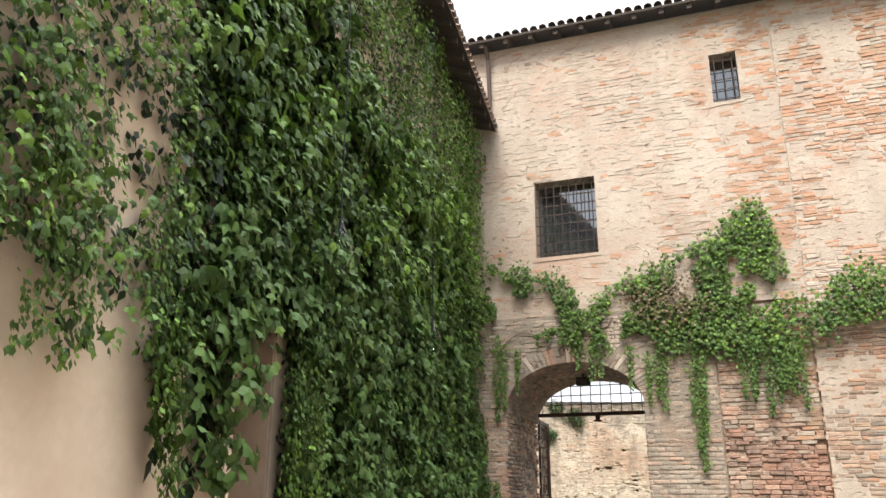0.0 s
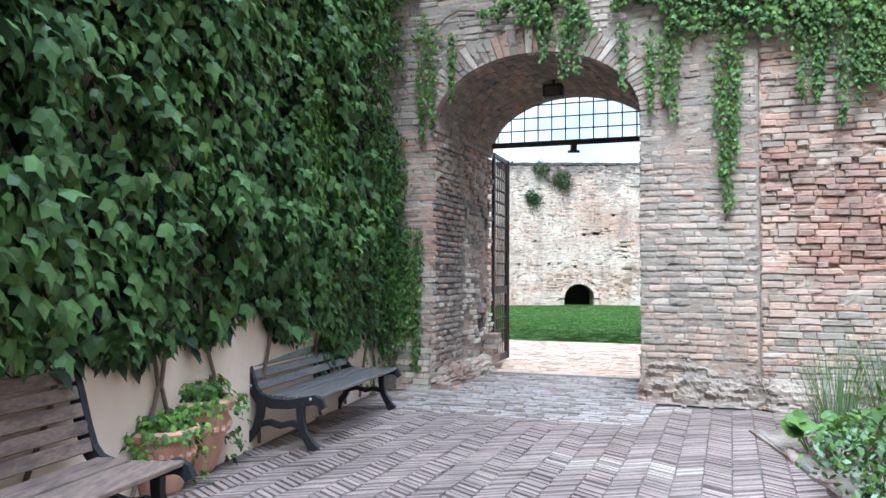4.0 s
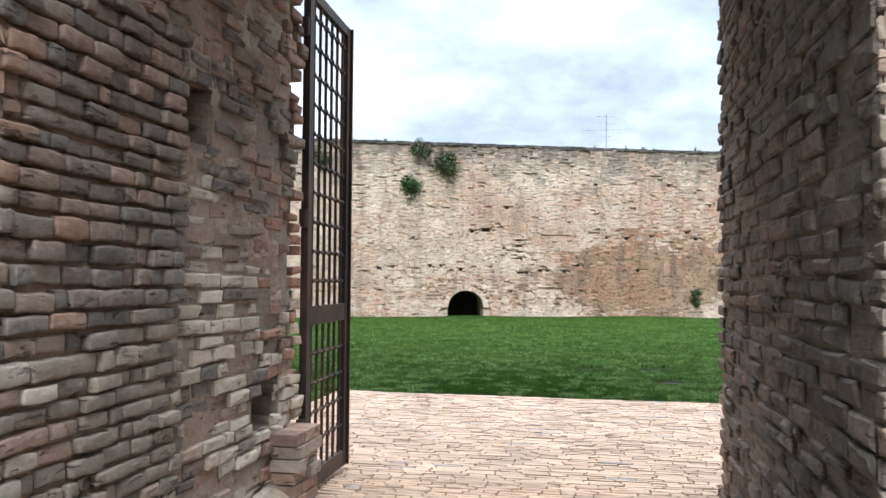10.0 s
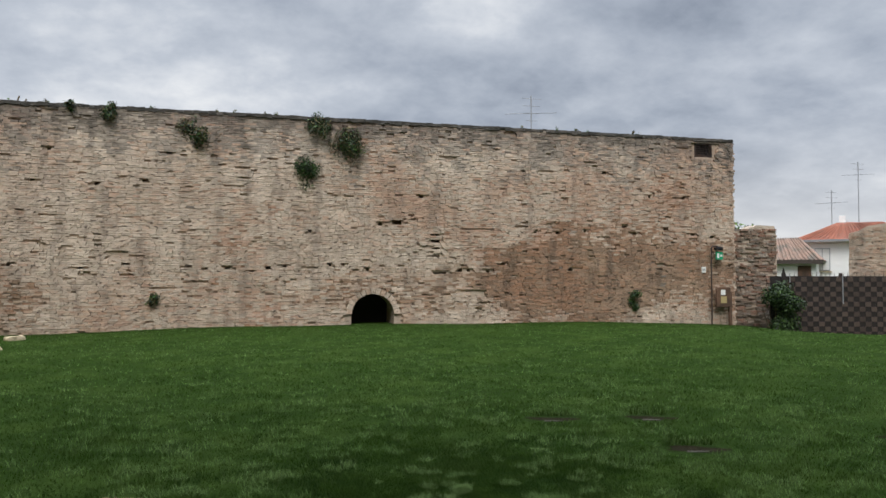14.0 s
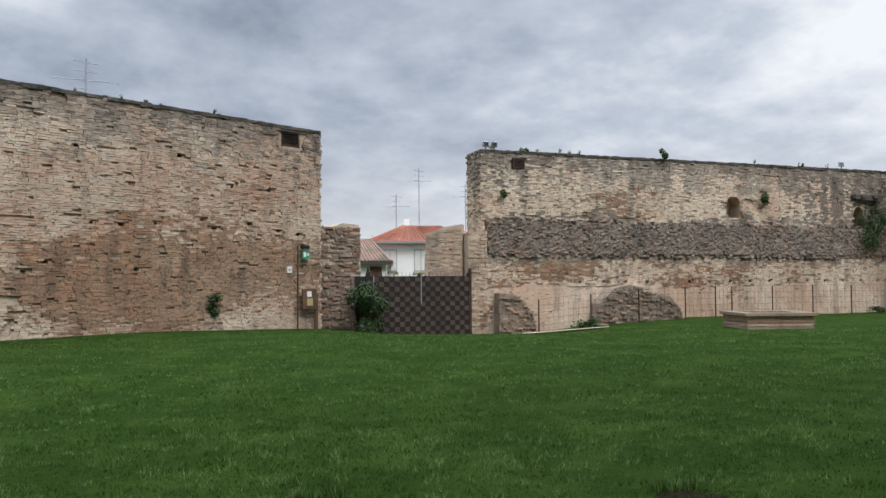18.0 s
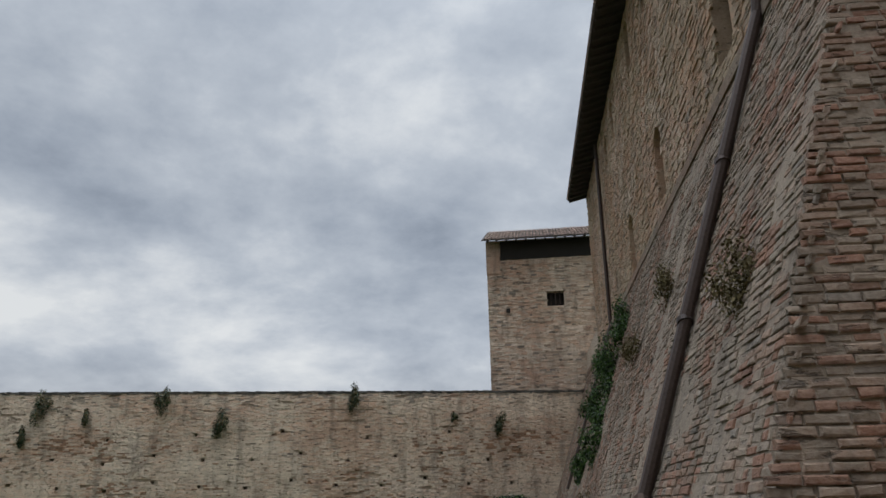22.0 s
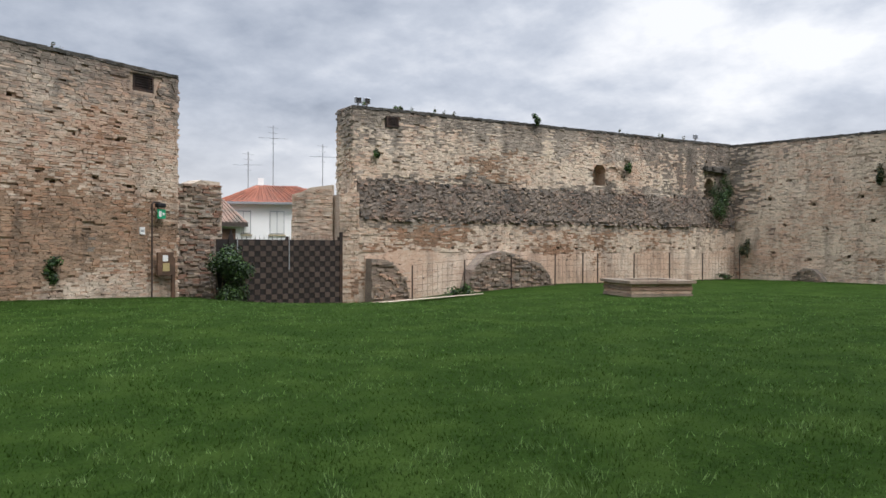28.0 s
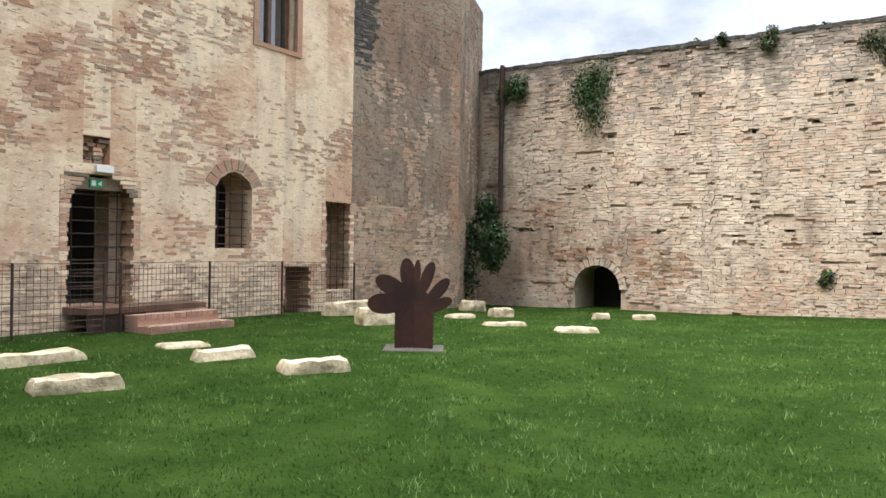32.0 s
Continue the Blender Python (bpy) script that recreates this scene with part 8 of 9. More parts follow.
# ---- planting in the courtyard ----
bedding = tagged(new("flower_bed"), "dark soil bed with a stone edging", "flower bed", kind="structure")
part("soil", slab([(4.25, 12.9), (3.95, 10.0), (3.45, 7.6), (3.2, 5.0), (9.5, 5.0), (9.5, 11.0), (5.6, 12.9)], -0.2, 0.025), SOIL, bedding)
rk = random.Random(12)
ex = [(4.35, 12.9), (4.15, 11.6), (3.95, 10.2), (3.7, 8.9), (3.45, 7.6), (3.3, 6.2), (3.2, 5.0)]
for (x0, y0), (x1, y1) in zip(ex, ex[1:]):
    for k in range(4):
        x, y = x0 + (x1 - x0) * (k + 0.5) / 4, y0 + (y1 - y0) * (k + 0.5) / 4
        m = pose(x, y, 0.03, rk.uniform(-5, 5), rk.uniform(-5, 5), math.degrees(math.atan2(y1 - y0, x1 - x0)) + rk.uniform(-6, 6))
        part("edging_stone", box((-0.15, -0.045, -0.08), (0.15, 0.045, -0.005 + rk.uniform(0, 0.03)), m, 0.015), rk.choice([W_JAMB, W_DARK, W_JAMB]), bedding)


LAVLEAF = surface("grey_green_leaf", (0.10, 0.15, 0.09), (0.17, 0.23, 0.14), vary=0.3, bump=0)


def shrub(x, y, r, h, count, size, mats, seed, label, name="shrub", lobes=False):
    s = thing(name, label, "shrub", group="bed plants")
    clump(s, "foliage", (x, y, h * 0.52), (r, r, h * 0.62), count, size, mats, seed, lobes)
    for k in range(4):
        part("stem", rod((x + 0.05 * (k - 1.5), y, 0.0), (x + 0.25 * (k - 1.5) * r, y + 0.1 * (k % 2), h * 0.6), 0.012, 5), STEM, s)


shrub(4.3, 10.55, 0.5, 0.62, 1500, 0.06, [IVYMID, IVYDARK, LAVLEAF], 301, "low leafy green shrub in the flower bed")
shrub(4.25, 9.4, 0.5, 0.80, 2000, 0.055, [IVYMID, LAVLEAF, IVYDARK], 302, "low bright green shrub in the flower bed")
shrub(5.3, 9.8, 0.8, 1.15, 2400, 0.07, [IVYDARK, IVYMID], 303, "green shrub in the flower bed")
shrub(5.6, 11.6, 0.7, 0.95, 1800, 0.07, [IVYDARK, IVYMID], 304, "green shrub before the brick wall")
shrub(3.95, 8.3, 0.5, 0.7, 1700, 0.05, [IVYLIGHT, DRYPLANT, IVYDARK, IVYMID], 306, "yellowish green shrub spilling over the bed edge")
shrub(3.85, 7.2, 0.5, 0.7, 1900, 0.05, [IVYMID, IVYDARK, LAVLEAF], 307, "bright green shrub spilling over the bed edge")
shrub(4.7, 9.0, 0.6, 0.95, 2400, 0.045, [LAVLEAF, LAVLEAF, IVYDARK], 308, "grey-green shrub with fine leaves in the bed")
shrub(5.2, 8.0, 0.8, 1.05, 2000, 0.07, [IVYMID, IVYDARK], 305, "green shrub in the flower bed")


def blades(parent, name, x, y, n, spread, h, w, mats, seed, lean=0.35):
    rng = np.random.default_rng(seed)
    a, r = rng.uniform(0, 6.283, n), np.sqrt(rng.random(n)) * spread
    B = np.stack([x + r * np.cos(a), y + r * np.sin(a), 0.03 + 0 * a], 1)
    T = B + np.stack([np.cos(a) * lean * rng.random(n) * h, np.sin(a) * lean * rng.random(n) * h, h * rng.uniform(0.6, 1.1, n)], 1)
    side = np.stack([-np.sin(a), np.cos(a), 0 * a], 1) * w
    M = (B + T) / 2 + np.array([0, 0, 0.05 * h])
    V = np.stack([B - side, B + side, M + side * 0.8, M - side * 0.8, T], 1).reshape(-1, 3)
    i = np.arange(n)[:, None] * 5
    Fc = np.concatenate([i + [[0, 1, 2]], i + [[0, 2, 3]], i + [[3, 2, 4]]])
    return tagged(attach(new(name, mesh(name, V, Fc, mats, np.tile(rng.integers(0, len(mats), n), 3))), parent), kind="stuff")


LAV = surface("lavender_stem", (0.085, 0.11, 0.07), (0.14, 0.17, 0.12), vary=0.3, bump=0)
for k, (x, y, h) in enumerate(((4.95, 12.6, 0.95), (5.45, 12.5, 1.05), (5.95, 12.2, 0.95))):
    lv = thing("lavender", "grey-green lavender tuft before the brick wall", "plant", group="bed plants")
    blades(lv, "foliage", x, y, 190, 0.22, h, 0.0035, [LAV, IVYLIGHT], 311 + k, 0.55)
bl = thing("broadleaf_plant", "broad round leaves of a low bed plant", "plant", group="bed plants")
rl = random.Random(3)
for k in range(26):
    x, y, z, r = 4.55 + rl.uniform(-0.35, 0.75), 11.75 + rl.uniform(-0.45, 0.4), rl.uniform(0.15, 0.42), rl.uniform(0.07, 0.13)
    bm = bmesh.new()
    c = bm.verts.new((0, 0, -0.03))
    ring = [bm.verts.new((r * math.cos(a) * (1 + 0.05 * math.sin(5 * a)), r * math.sin(a), 0.02 * math.sin(3 * a + k))) for a in [2 * math.pi * q / 16 for q in range(16)]]
    for q in range(16):
        bm.faces.new((c, ring[q], ring[(q + 1) % 16]))
    bmesh.ops.transform(bm, matrix=pose(x, y, z, rl.uniform(-35, 35), rl.uniform(-35, 35), rl.uniform(0, 360)), verts=bm.verts)
    lf = part("leaf", bm, IVYMID if k % 3 else IVYDARK, bl)
    part("stalk", rod((x * 0.6 + 4.55 * 0.4, y * 0.6 + 11.9 * 0.4, 0.0), (x, y, z - 0.03), 0.008, 5), STEM, bl)


# ---- ivy ----
def ivy_cover():
    rng = np.random.default_rng(401)
    iv = thing("wall_ivy", "thick green ivy covering the house wall", "ivy")
    low = lambda s: np.where(s < 9.02, 0.72 - 0.6 * (s < 2.4) + 0.65 * field(s, 0 * s, 0.8, 404) - 0.6 * (s > 8.35), np.interp(s, [9.02, 9.85, 10.05, 10.45, 10.55, 10.8, 10.92, 11.08, 11.2, 11.6, 11.7, 11.9, 12.05, 12.3, 12.5, 14.2], [3.2, 3.1, 1.8, 1.75, 2.75, 2.8, 2.0, 1.95, 2.9, 3.05, 2.6, 2.45, 2.9, 3.1, 2.8, 2.9]) + 0.35 * (field(s, 0 * s, 0.25, 405) - 0.5))
    # the near-black back layer paints the shade deep in the ivy
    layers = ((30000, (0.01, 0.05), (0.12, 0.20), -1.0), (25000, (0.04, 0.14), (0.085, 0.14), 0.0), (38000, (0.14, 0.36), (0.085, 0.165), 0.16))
    for n, (o0, o1), (a, b), light in layers:
        s, z = rng.uniform(-0.3, 14.2, n), rng.uniform(0.15, 9.35, n)
        ok = (z > low(s)) & ~((s > 11.0) & (z < 4.6) & (field(s, z, 0.55, 406) < 0.33))
        ok &= ~((s < 1.2) & (z < 1.4) & (rng.random(n) < 0.15))
        if light > 0:
            ok &= field(s, z * 0.55, 0.42, 410) > 0.43
        s, z = s[ok], z[ok]
        o = rng.uniform(o0, o1, len(s)) * (0.5 + 1.1 * field(s, z, 0.9, 407)) * np.clip(0.35 + (z - 0.6) * 0.5, 0.35, 1.0)
        P = np.stack([0.55 + ID.x * s + IN.x * o, 15.9 + ID.y * s + IN.y * o, z], 1)
        small = (z > 6.4 + field(s, 0 * s, 0.9, 411)) | (s < 1.2) | (s > 11.0) | ((s > 8.2) & (s < 9.15) & (z < 3.0))
        size = rng.uniform(a, b, len(s)) * np.where(small, 0.55, 1.0)
        # paler leaves high up: yellower growth with the light there painted in
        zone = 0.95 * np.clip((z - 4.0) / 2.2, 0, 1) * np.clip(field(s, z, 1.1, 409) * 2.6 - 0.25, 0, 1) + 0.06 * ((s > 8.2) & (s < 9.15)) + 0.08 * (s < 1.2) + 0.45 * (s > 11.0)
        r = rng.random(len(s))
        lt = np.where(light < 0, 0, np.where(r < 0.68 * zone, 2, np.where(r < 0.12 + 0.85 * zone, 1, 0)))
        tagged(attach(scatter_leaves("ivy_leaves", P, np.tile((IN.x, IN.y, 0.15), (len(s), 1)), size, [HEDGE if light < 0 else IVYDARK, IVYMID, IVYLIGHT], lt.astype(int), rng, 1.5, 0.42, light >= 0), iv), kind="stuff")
    # hanging strands
    strands = [(rng.uniform(11.2, 13.8), rng.uniform(3.2, 4.4), rng.uniform(0.5, 1.3)) for _ in range(24)] + [(rng.uniform(10.92, 11.08), rng.uniform(2.8, 3.4), rng.uniform(1.0, 1.4)) for _ in range(5)] + [(rng.uniform(8.42, 9.12), rng.uniform(2.2, 3.6), rng.uniform(1.4, 3.4)) for _ in range(26)] + [(rng.uniform(0.5, 7), rng.uniform(4.6, 8.5), rng.uniform(0.8, 2.0)) for _ in range(20)] + [(rng.uniform(2.0, 3.3), rng.uniform(2.6, 4.0), rng.uniform(1.0, 2.4)) for _ in range(22)] + [(rng.uniform(0.1, 1.2), rng.uniform(2.0, 4.0), rng.uniform(1.0, 2.6)) for _ in range(14)]
    Ps, Sz, K = [], [], []
    for s0, z0, ln in strands:
        n = int(ln * 150)
        t = rng.random(n)
        s = s0 + rng.normal(0, 0.07, n) * (1.1 - 0.7 * t) + 0.05 * np.sin(t * 7 + s0)
        z = np.maximum(z0 - t * ln, 0.12)
        o = 0.12 + rng.uniform(0, 0.14, n)
        Ps.append(np.stack([0.55 + ID.x * s + IN.x * o, 15.9 + ID.y * s + IN.y * o, z], 1))
        Sz.append(rng.uniform(0.035, 0.075, n))
        K.append(np.where(rng.random(n) < (0.65 if s0 < 1.5 else 0.45), 0, np.where(rng.random(n) < 0.35 + 0.3 * t, 2, 1)))
    P = np.concatenate(Ps)
    tagged(attach(scatter_leaves("ivy_strand", P, np.tile((IN.x, IN.y, 0.15), (len(P), 1)), np.concatenate(Sz), [IVYDARK, IVYMID, IVYLIGHT], np.concatenate(K), rng, 1.3, 0.35, False), iv), kind="stuff")
    for k in range(9):
        s0 = rng.uniform(0.5, 8.8)
        pts = [ivy_at(s0 + 0.15 * math.sin(q * 1.3 + k), 0.03, 0.02 + q * 0.35) for q in range(6)]
        pipe_run("vine_stem", pts, 0.016, STEM, iv)


ivy_cover()


def gate_ivy():
    rng = np.random.default_rng(421)
    iv = thing("gate_ivy", "ivy hanging over the arch of the gate wall", "ivy")
    up = ([-3.4, -2.87, -2.0, -1.36, -0.96, -0.27, 0.81, 1.5, 1.8, 2.32, 2.6, 2.75, 3.12, 3.65, 4.23, 5.5, 7], [6.3, 6.36, 6.1, 5.9, 5.25, 5.76, 6.1, 6.5, 6.8, 7.06, 6.5, 5.2, 5.04, 5.61, 5.5, 5.3, 5.0])
    dn = ([-3.4, -2.6, -2.0, -0.9, 0.16, 1.0, 2.0, 2.65, 3.2, 4.2, 7], [4.2, 4.75, 4.9, 4.5, 4.45, 4.3, 4.3, 4.2, 4.5, 4.8, 4.6])
    n = 36000
    u, z = rng.uniform(-3.4, 6.5, n), rng.uniform(4.0, 7.2, n)
    ok = (z < np.interp(u, *up) + 0.12 * rng.normal(size=n)) & (z > np.interp(u, *dn) + 0.1 * rng.normal(size=n))
    ok &= ~((u < -0.9) & (field(u, z, 0.6, 423) < 0.50)) & ~((u > -0.9) & (field(u, z, 0.45, 424) < 0.44 - 0.14 * (u > 1.5)))
    ok &= ~((u > 2.5) & (u < 3.0) & (rng.random(n) < 0.5))
    u, z = u[ok], z[ok]
    o = rng.uniform(0.04, 0.24, len(u)) + 0.2 * (u > 2.95)
    Ps, Sz, K = [np.stack([3.68 + GX.x * u - GY.x * o, 14.69 + GX.y * u - GY.y * o, z], 1)], [rng.uniform(0.045, 0.09, len(u))], [np.where(rng.random(len(u)) < 0.40, 0, np.where(rng.random(len(u)) < 0.08 + 0.35 * (z > np.interp(u, *up) - 0.35) + 0.40 * (u > 1.3), 2, 1))]
    strands = [(0.98, 4.6, 2.35, 0.085), (0.92, 4.5, 1.9, 0.085), (1.05, 4.4, 1.5, 0.06), (0.38, 4.5, 1.2, 0.08), (0.30, 4.4, 0.9, 0.06), (0.12, 4.4, 1.0, 0.04), (-0.2, 4.5, 0.8, 0.05), (-0.9, 4.6, 0.7, 0.07), (-0.75, 4.5, 0.55, 0.05), (-1.15, 4.7, 0.6, 0.05), (-2.35, 4.6, 0.9, 0.03), (-2.62, 4.7, 1.3, 0.05), (-2.75, 4.9, 1.7, 0.07)]
    strands += [(rng.uniform(1.7, 2.75), 4.5, rng.uniform(0.6, 1.5), 0.06) for _ in range(15)] + [(rng.uniform(3.0, 5.5), 4.9, rng.uniform(0.4, 1.4), 0.05) for _ in range(12)]
    strands += [(rng.uniform(-3.2, -2.86), rng.uniform(1.4, 2.3), rng.uniform(0.5, 1.2), 0.06) for _ in range(10)] + [(-2.80, 2.1, 1.9, 0.03), (-2.84, 1.9, 1.6, 0.04)] + [(rng.uniform(-3.4, -3.1), rng.uniform(2.5, 4.5), rng.uniform(1.0, 2.5), 0.08) for _ in range(10)]
    for u0, z0, ln, w in strands:
        n = int(ln * 170)
        t = rng.random(n)
        uu = u0 + rng.normal(0, w, n) * (1.1 - 0.75 * t)
        oo = 0.07 + rng.uniform(0, 0.10, n) + 0.2 * (u0 > 2.95)
        Ps.append(np.stack([3.68 + GX.x * uu - GY.x * oo, 14.69 + GX.y * uu - GY.y * oo, np.maximum(z0 - t * ln, 0.3)], 1))
        Sz.append(rng.uniform(0.04, 0.08, n))
        K.append(np.where(rng.random(n) < 0.35, 0, np.where(rng.random(n) < 0.3, 2, 1)))
    tagged(attach(scatter_leaves("ivy_crown", Ps[0], np.tile((-GY.x, -GY.y, 0.15), (len(Ps[0]), 1)), Sz[0], [IVYDARK, IVYMID, IVYLIGHT], K[0], rng, 1.2, 0.4), iv), kind="stuff")
    for k in range(7):
        u0 = -2.6 + k * 1.15
        pipe_run("vine_stem", [gate_out(u0 + 0.17 * q + 0.06 * math.sin(3 * q), 0.05 + (0.03 if u0 > 2 else 0), 4.7 + 0.1 * math.sin(q + k) + 0.05 * q) for q in range(7)], 0.012, STEM, iv)
    Ps, Sz, K = Ps[1:], Sz[1:], K[1:]
    n = 700
    u, z = rng.normal(0.55, 0.38, n), rng.normal(5.3, 0.26, n)
    o = rng.uniform(0.12, 0.27, n)
    P = np.stack([3.68 + GX.x * u - GY.x * o, 14.69 + GX.y * u - GY.y * o, z], 1)
    tagged(attach(scatter_leaves("dry_leaves", P, np.tile((-GY.x, -GY.y, 0.15), (n, 1)), rng.uniform(0.04, 0.08, n), [DRYPLANT, STEM], rng.integers(0, 2, n), rng, 1.2, 0.5), iv), "withered brown leaves", kind="stuff")
    P = np.concatenate(Ps)
    tagged(attach(scatter_leaves("ivy_strand", P, np.tile((-GY.x, -GY.y, 0.15), (len(P), 1)), np.concatenate(Sz), [IVYDARK, IVYMID, IVYLIGHT], np.concatenate(K), rng, 1.2, 0.4, False), iv), kind="stuff")


gate_ivy()


# ---- paving ----
def apron_at(u, o, v):
    return gate_at(u, v, o)


paving = tagged(new("pavement"), "worn brick paving of courtyard, passage and apron", "paving", kind="structure")
brickwork(paving, -4.15, 2.6, 2.06, 8.1, apron_at, [PINKPAVER, PINKPAVER, COBBLE], lambda u, z, r: np.where(r.random(len(u)) < 0.02, 2, 0), None, ch=0.066, bl=0.25, gap=0.012, proud=(0.0, 0.004), seed=501, wave=0.0, name="apron_bricks", label="pink brick paving on the lawn side", rough_edge=0.15, single=lambda u, v: (v > 3.0) & (v < 4.1) & (u > -3.2))
brickwork(paving, -2.9, 0.172, -1.55, 2.0, apron_at, [COBBLE, COBBLE, PAVER], lambda u, z, r: np.where(r.random(len(u)) < 0.3, 2, 0), None, ch=0.085, bl=0.21, gap=0.014, proud=(-0.004, 0.012), seed=502, wave=0.006, rough_edge=0.4, name="passage_bricks", label="grey worn paving of the passage", single=lambda u, v: (v > 0.2) & (v < 1.9) & (u > -2.2) & (u < -0.5))
part("threshold_stone", panel([(-2.6, 0.0), (-0.05, 0.0), (-0.05, 0.025), (-2.6, 0.025)], -2.06, -1.985, gate_out), COBBLE, paving)


def herringbone():
    """Columns of slanted narrow bricks that lean to and fro."""
    rng = np.random.default_rng(503)
    colw, pitch, slope = 0.205, 0.080, 0.62
    quad = np.array([(4, 5, 6, 7), (0, 1, 5, 4), (1, 2, 6, 5), (2, 3, 7, 6), (3, 0, 4, 7)])
    V, K = [], []
    variants = {}
    for c in range(int(10.5 / colw)):
        u0 = -7.0 + c * colw
        sg = 1 if c % 2 else -1
        for v in np.arange(-20.5, -0.25, pitch):
            uc, p = u0 + colw / 2, gate_at(u0 + colw / 2, v)
            if (p - ivy_at(0, 0)).xy.dot(IN) < 0.06 or v > -1.55 and -2.8 < uc < 0.1 or p.x > 4.45 - 0.11 * (12.9 - p.y) - 0.05 and p.y < 12.9 or uc > 2.6:
                continue
            sunk = field(np.array([uc]), np.array([v]), 1.6, 505)[0]
            h = rng.uniform(-0.005, 0.008) - 0.012 * (sunk > 0.62)
            k = 1 if sunk > 0.67 and rng.random() < 0.7 else 0
            s = slope * colw * sg / 2
            pts = [(u0 + 0.006, v - s, -0.04), (u0 + colw - 0.006, v + s, -0.04), (u0 + colw - 0.006, v + s + pitch - 0.025, -0.04), (u0 + 0.006, v - s + pitch - 0.025, -0.04)]
            if -6.0 < v < -3.9 and -2.4 < uc < -0.3 and len(variants.get("n", [])) < 300:
                key = (sg, k, int(rng.integers(3)))
                if key not in variants:
                    q = random.Random(str(key))
                    lo = [(-colw / 2 + 0.006, -s, -0.04), (colw / 2 - 0.006, s, -0.04), (colw / 2 - 0.006, s + pitch - 0.025, -0.04), (-colw / 2 + 0.006, -s + pitch - 0.025, -0.04)]
                    hi = [(x * 0.985 + q.uniform(-0.004, 0.004), y + (0.004 if i < 2 else -0.004) + q.uniform(-0.003, 0.003), 0.0) for i, (x, y, _) in enumerate(lo)]
                    variants[key] = mesh("paving_brick", lo + hi, quad, [[PAVER, SANDYPAVE][k]])
                ob = new("paving_brick", variants[key])
                ob.matrix_basis = Matrix.Translation(gate_at(uc, v, h)) @ Matrix.Rotation(radians(-20), 4, "Z")
                ob.parent = paving
                variants.setdefault("n", []).append(ob)
                continue
            top = [(a + rng.uniform(-0.004, 0.004), b + (0.004 if i < 2 else -0.004) + rng.uniform(-0.003, 0.003), h) for i, (a, b, _) in enumerate(pts)]
            V += [gate_at(a, b, z) for a, b, z in pts + top]
            K.append(k)
    n = len(K)
    Fc = (np.arange(n)[:, None, None] * 8 + quad[None]).reshape(-1, 4)
    tagged(attach(new("herringbone_bricks", mesh("herringbone_bricks", V, Fc, [PAVER, SANDYPAVE], np.repeat(K, 5))), paving), "herringbone brick paving of the courtyard", kind="stuff")


herringbone()


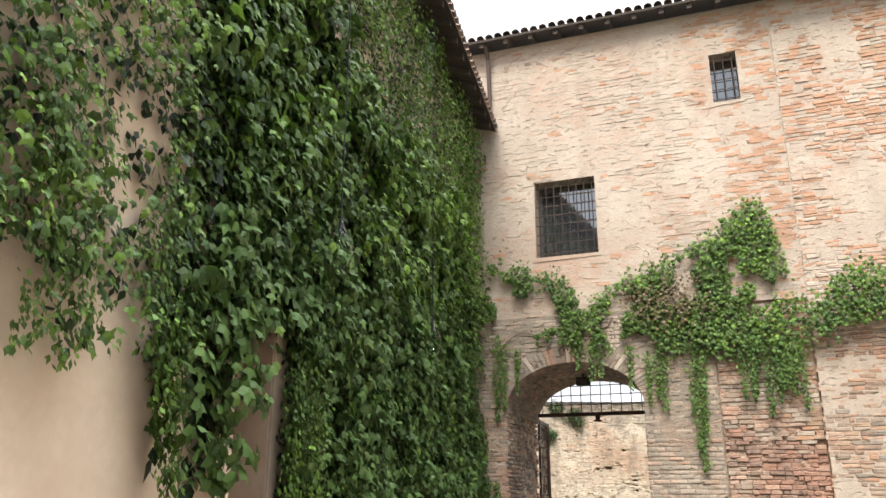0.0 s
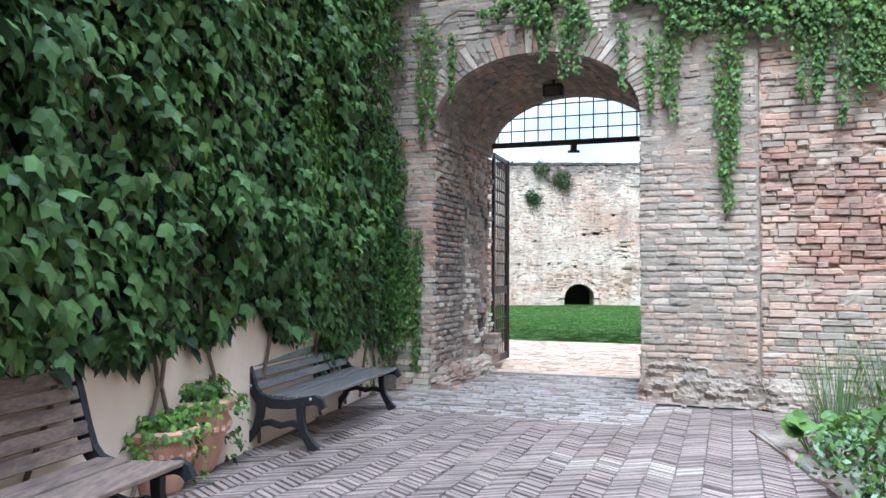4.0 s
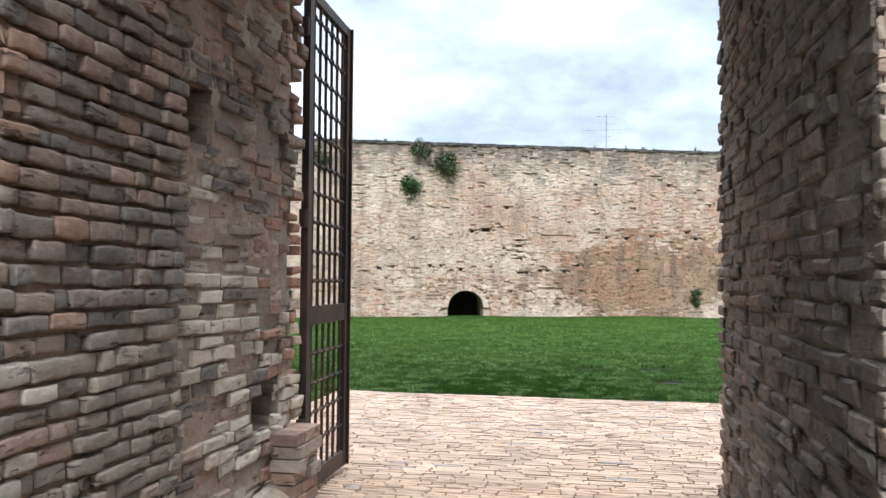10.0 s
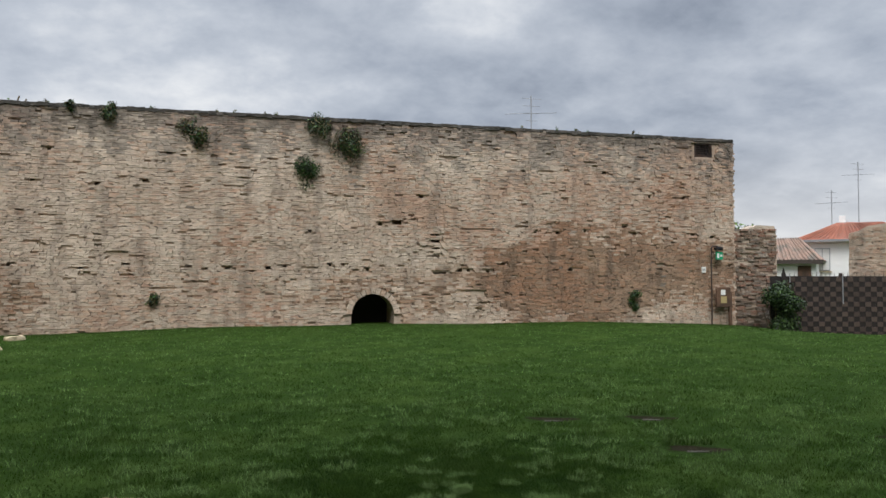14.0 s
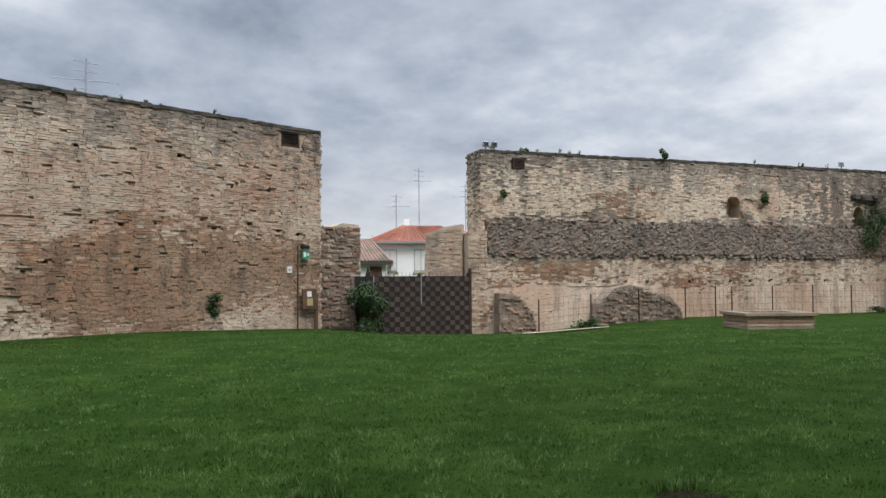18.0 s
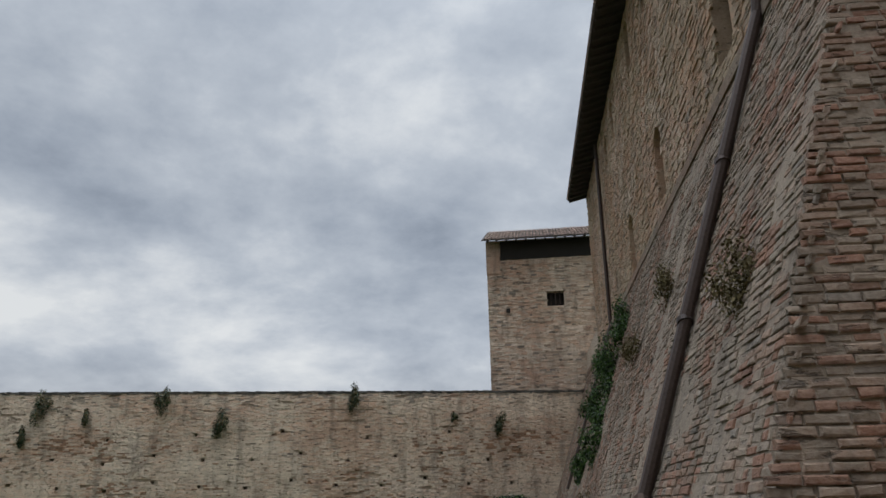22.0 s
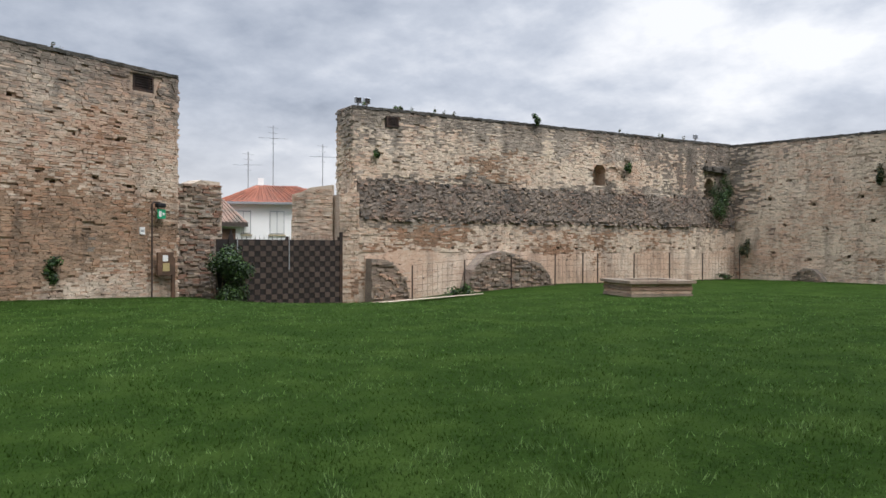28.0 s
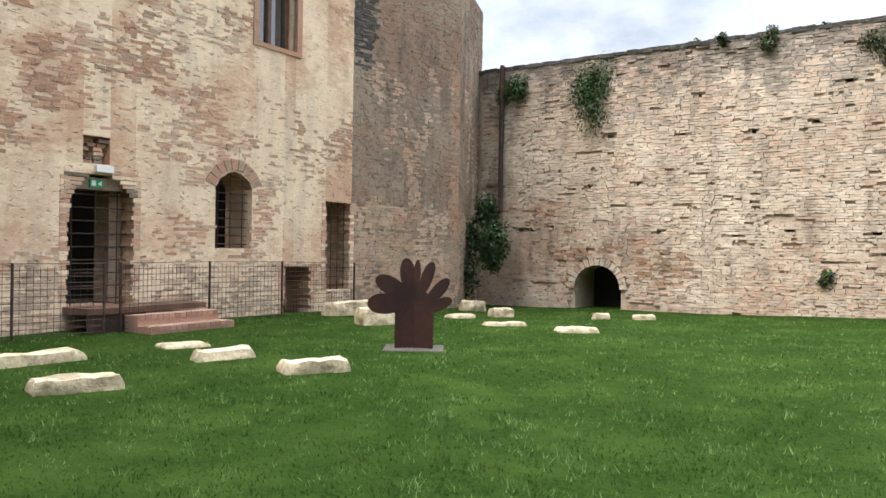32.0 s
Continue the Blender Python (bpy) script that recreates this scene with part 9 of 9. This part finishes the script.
# ---- grass ----
def grass():
    rng = np.random.default_rng(601)
    n = 1150000
    r = 30 * rng.random(n) ** 1.8
    a = rng.uniform(0, 2 * np.pi, n)
    x, y = 5.0 + r * np.cos(a), 23.2 + r * np.sin(a)
    rel = np.stack([x - 3.68, y - 14.69], 1)
    u, v = rel @ np.array(GX), rel @ np.array(GY)
    cr = np.stack([x - 13.36, y - 17.16], 1)
    co, cd = cr @ np.array(CN), cr @ np.array(CD)
    edge = 0.06 * np.sin(u * 9) + 0.05 * np.sin(u * 23)
    ok = (y < 45.1) & (x > -8.2) & (v > 2.7) & ~((v < 8.12 + edge) & (u > -4.18 + edge) & (u < 2.65))
    ok &= ~((co < 0.05) & (cd > -5.4))
    ok &= ~((v < 2.6) & (u < 4))
    for cx, cy in ((6.8, 25.9), (7.87, 25.67), (7.45, 24.1)):
        ok &= ~((np.abs(x - cx) < 0.33) & (np.abs(y - cy) < 0.17))
    bdist = (np.stack([x - 29.4, y - 43.7], 1) @ np.array(BN))
    ok &= field(x, y, 0.12, 609) + 0.2 * rng.normal(size=n) > 0.34
    ok &= ~((x > 22) & (bdist < 0.4)) & ((np.stack([x - 50.2, y - 33.5], 1) @ np.array(KN)) > 0.2)
    x, y, r = x[ok], y[ok], r[ok]
    z = lawn_z(x, y)
    fine = field(x, y, 0.35, 604)
    pale = field(x, y, 0.16, 605) + 0.30 * (field(x, y, 1.1, 606) - 0.5)
    deep = field(x, y, 0.55, 607) * 0.6 + field(x, y, 2.0, 608) * 0.4
    q = rng.random(len(x))
    kinds = np.where((pale > 0.60) & (q < 0.68), 1, np.where((deep < 0.47) & (q < 0.85), 2, 0))
    h = (0.020 + 0.028 * rng.random(len(x))) * (0.25 + 1.5 * fine) * (1.0 - 0.014 * r) * np.where(kinds == 1, 1.35, np.where(kinds == 2, 0.7, 1.0))
    w = (0.0027 + 0.00033 * r) * rng.uniform(0.7, 1.3, len(x))
    b = rng.uniform(0, 2 * np.pi, len(x))
    lean = rng.uniform(0.2, 1.2, len(x)) * h
    P = np.stack([x, y, z - 0.005], 1)
    S = np.stack([np.cos(b), np.sin(b), 0 * b], 1) * w[:, None]
    T = P + np.stack([-np.sin(b) * lean, np.cos(b) * lean, h], 1)
    V = np.stack([P - S, P + S, T], 1).reshape(-1, 3)
    Fc = np.arange(len(x) * 3).reshape(-1, 3)
    g = new("grass", mesh("grass", V, Fc, [BLADE, BLADE2, BLADE3], kinds))
    tagged(g, "short green lawn grass blades", "grass", kind="stuff")


BLADE3 = surface("deep_grass_blade", (0.0148, 0.0357, 0.0058), (0.0286, 0.0595, 0.0091), (0.0212, 0.0454, 0.0074), 3, 0.9, vary=0.3, bump=0, rough=0.85, spec=0.08, trans=0.3)
BLADE2 = surface("pale_grass_blade", (0.1, 0.1624, 0.0476), (0.1646, 0.2352, 0.0857), (0.1, 0.1624, 0.0476), 3, 0.9, vary=0.35, bump=0, rough=0.85, spec=0.08, trans=0.3)
grass()
for k, (hl, x, y, ang) in enumerate(HOLLOWS):
    lip = Vector((-math.sin(radians(ang)), math.cos(radians(ang))))
    for j, q in enumerate((-0.14, 0.0, 0.14)):
        ob = blades(hl, "long_grass", q, 0.12, 60, 0.09, 0.075, 0.004, [BLADE, BLADE2], 640 + 3 * k + j, 0.6)
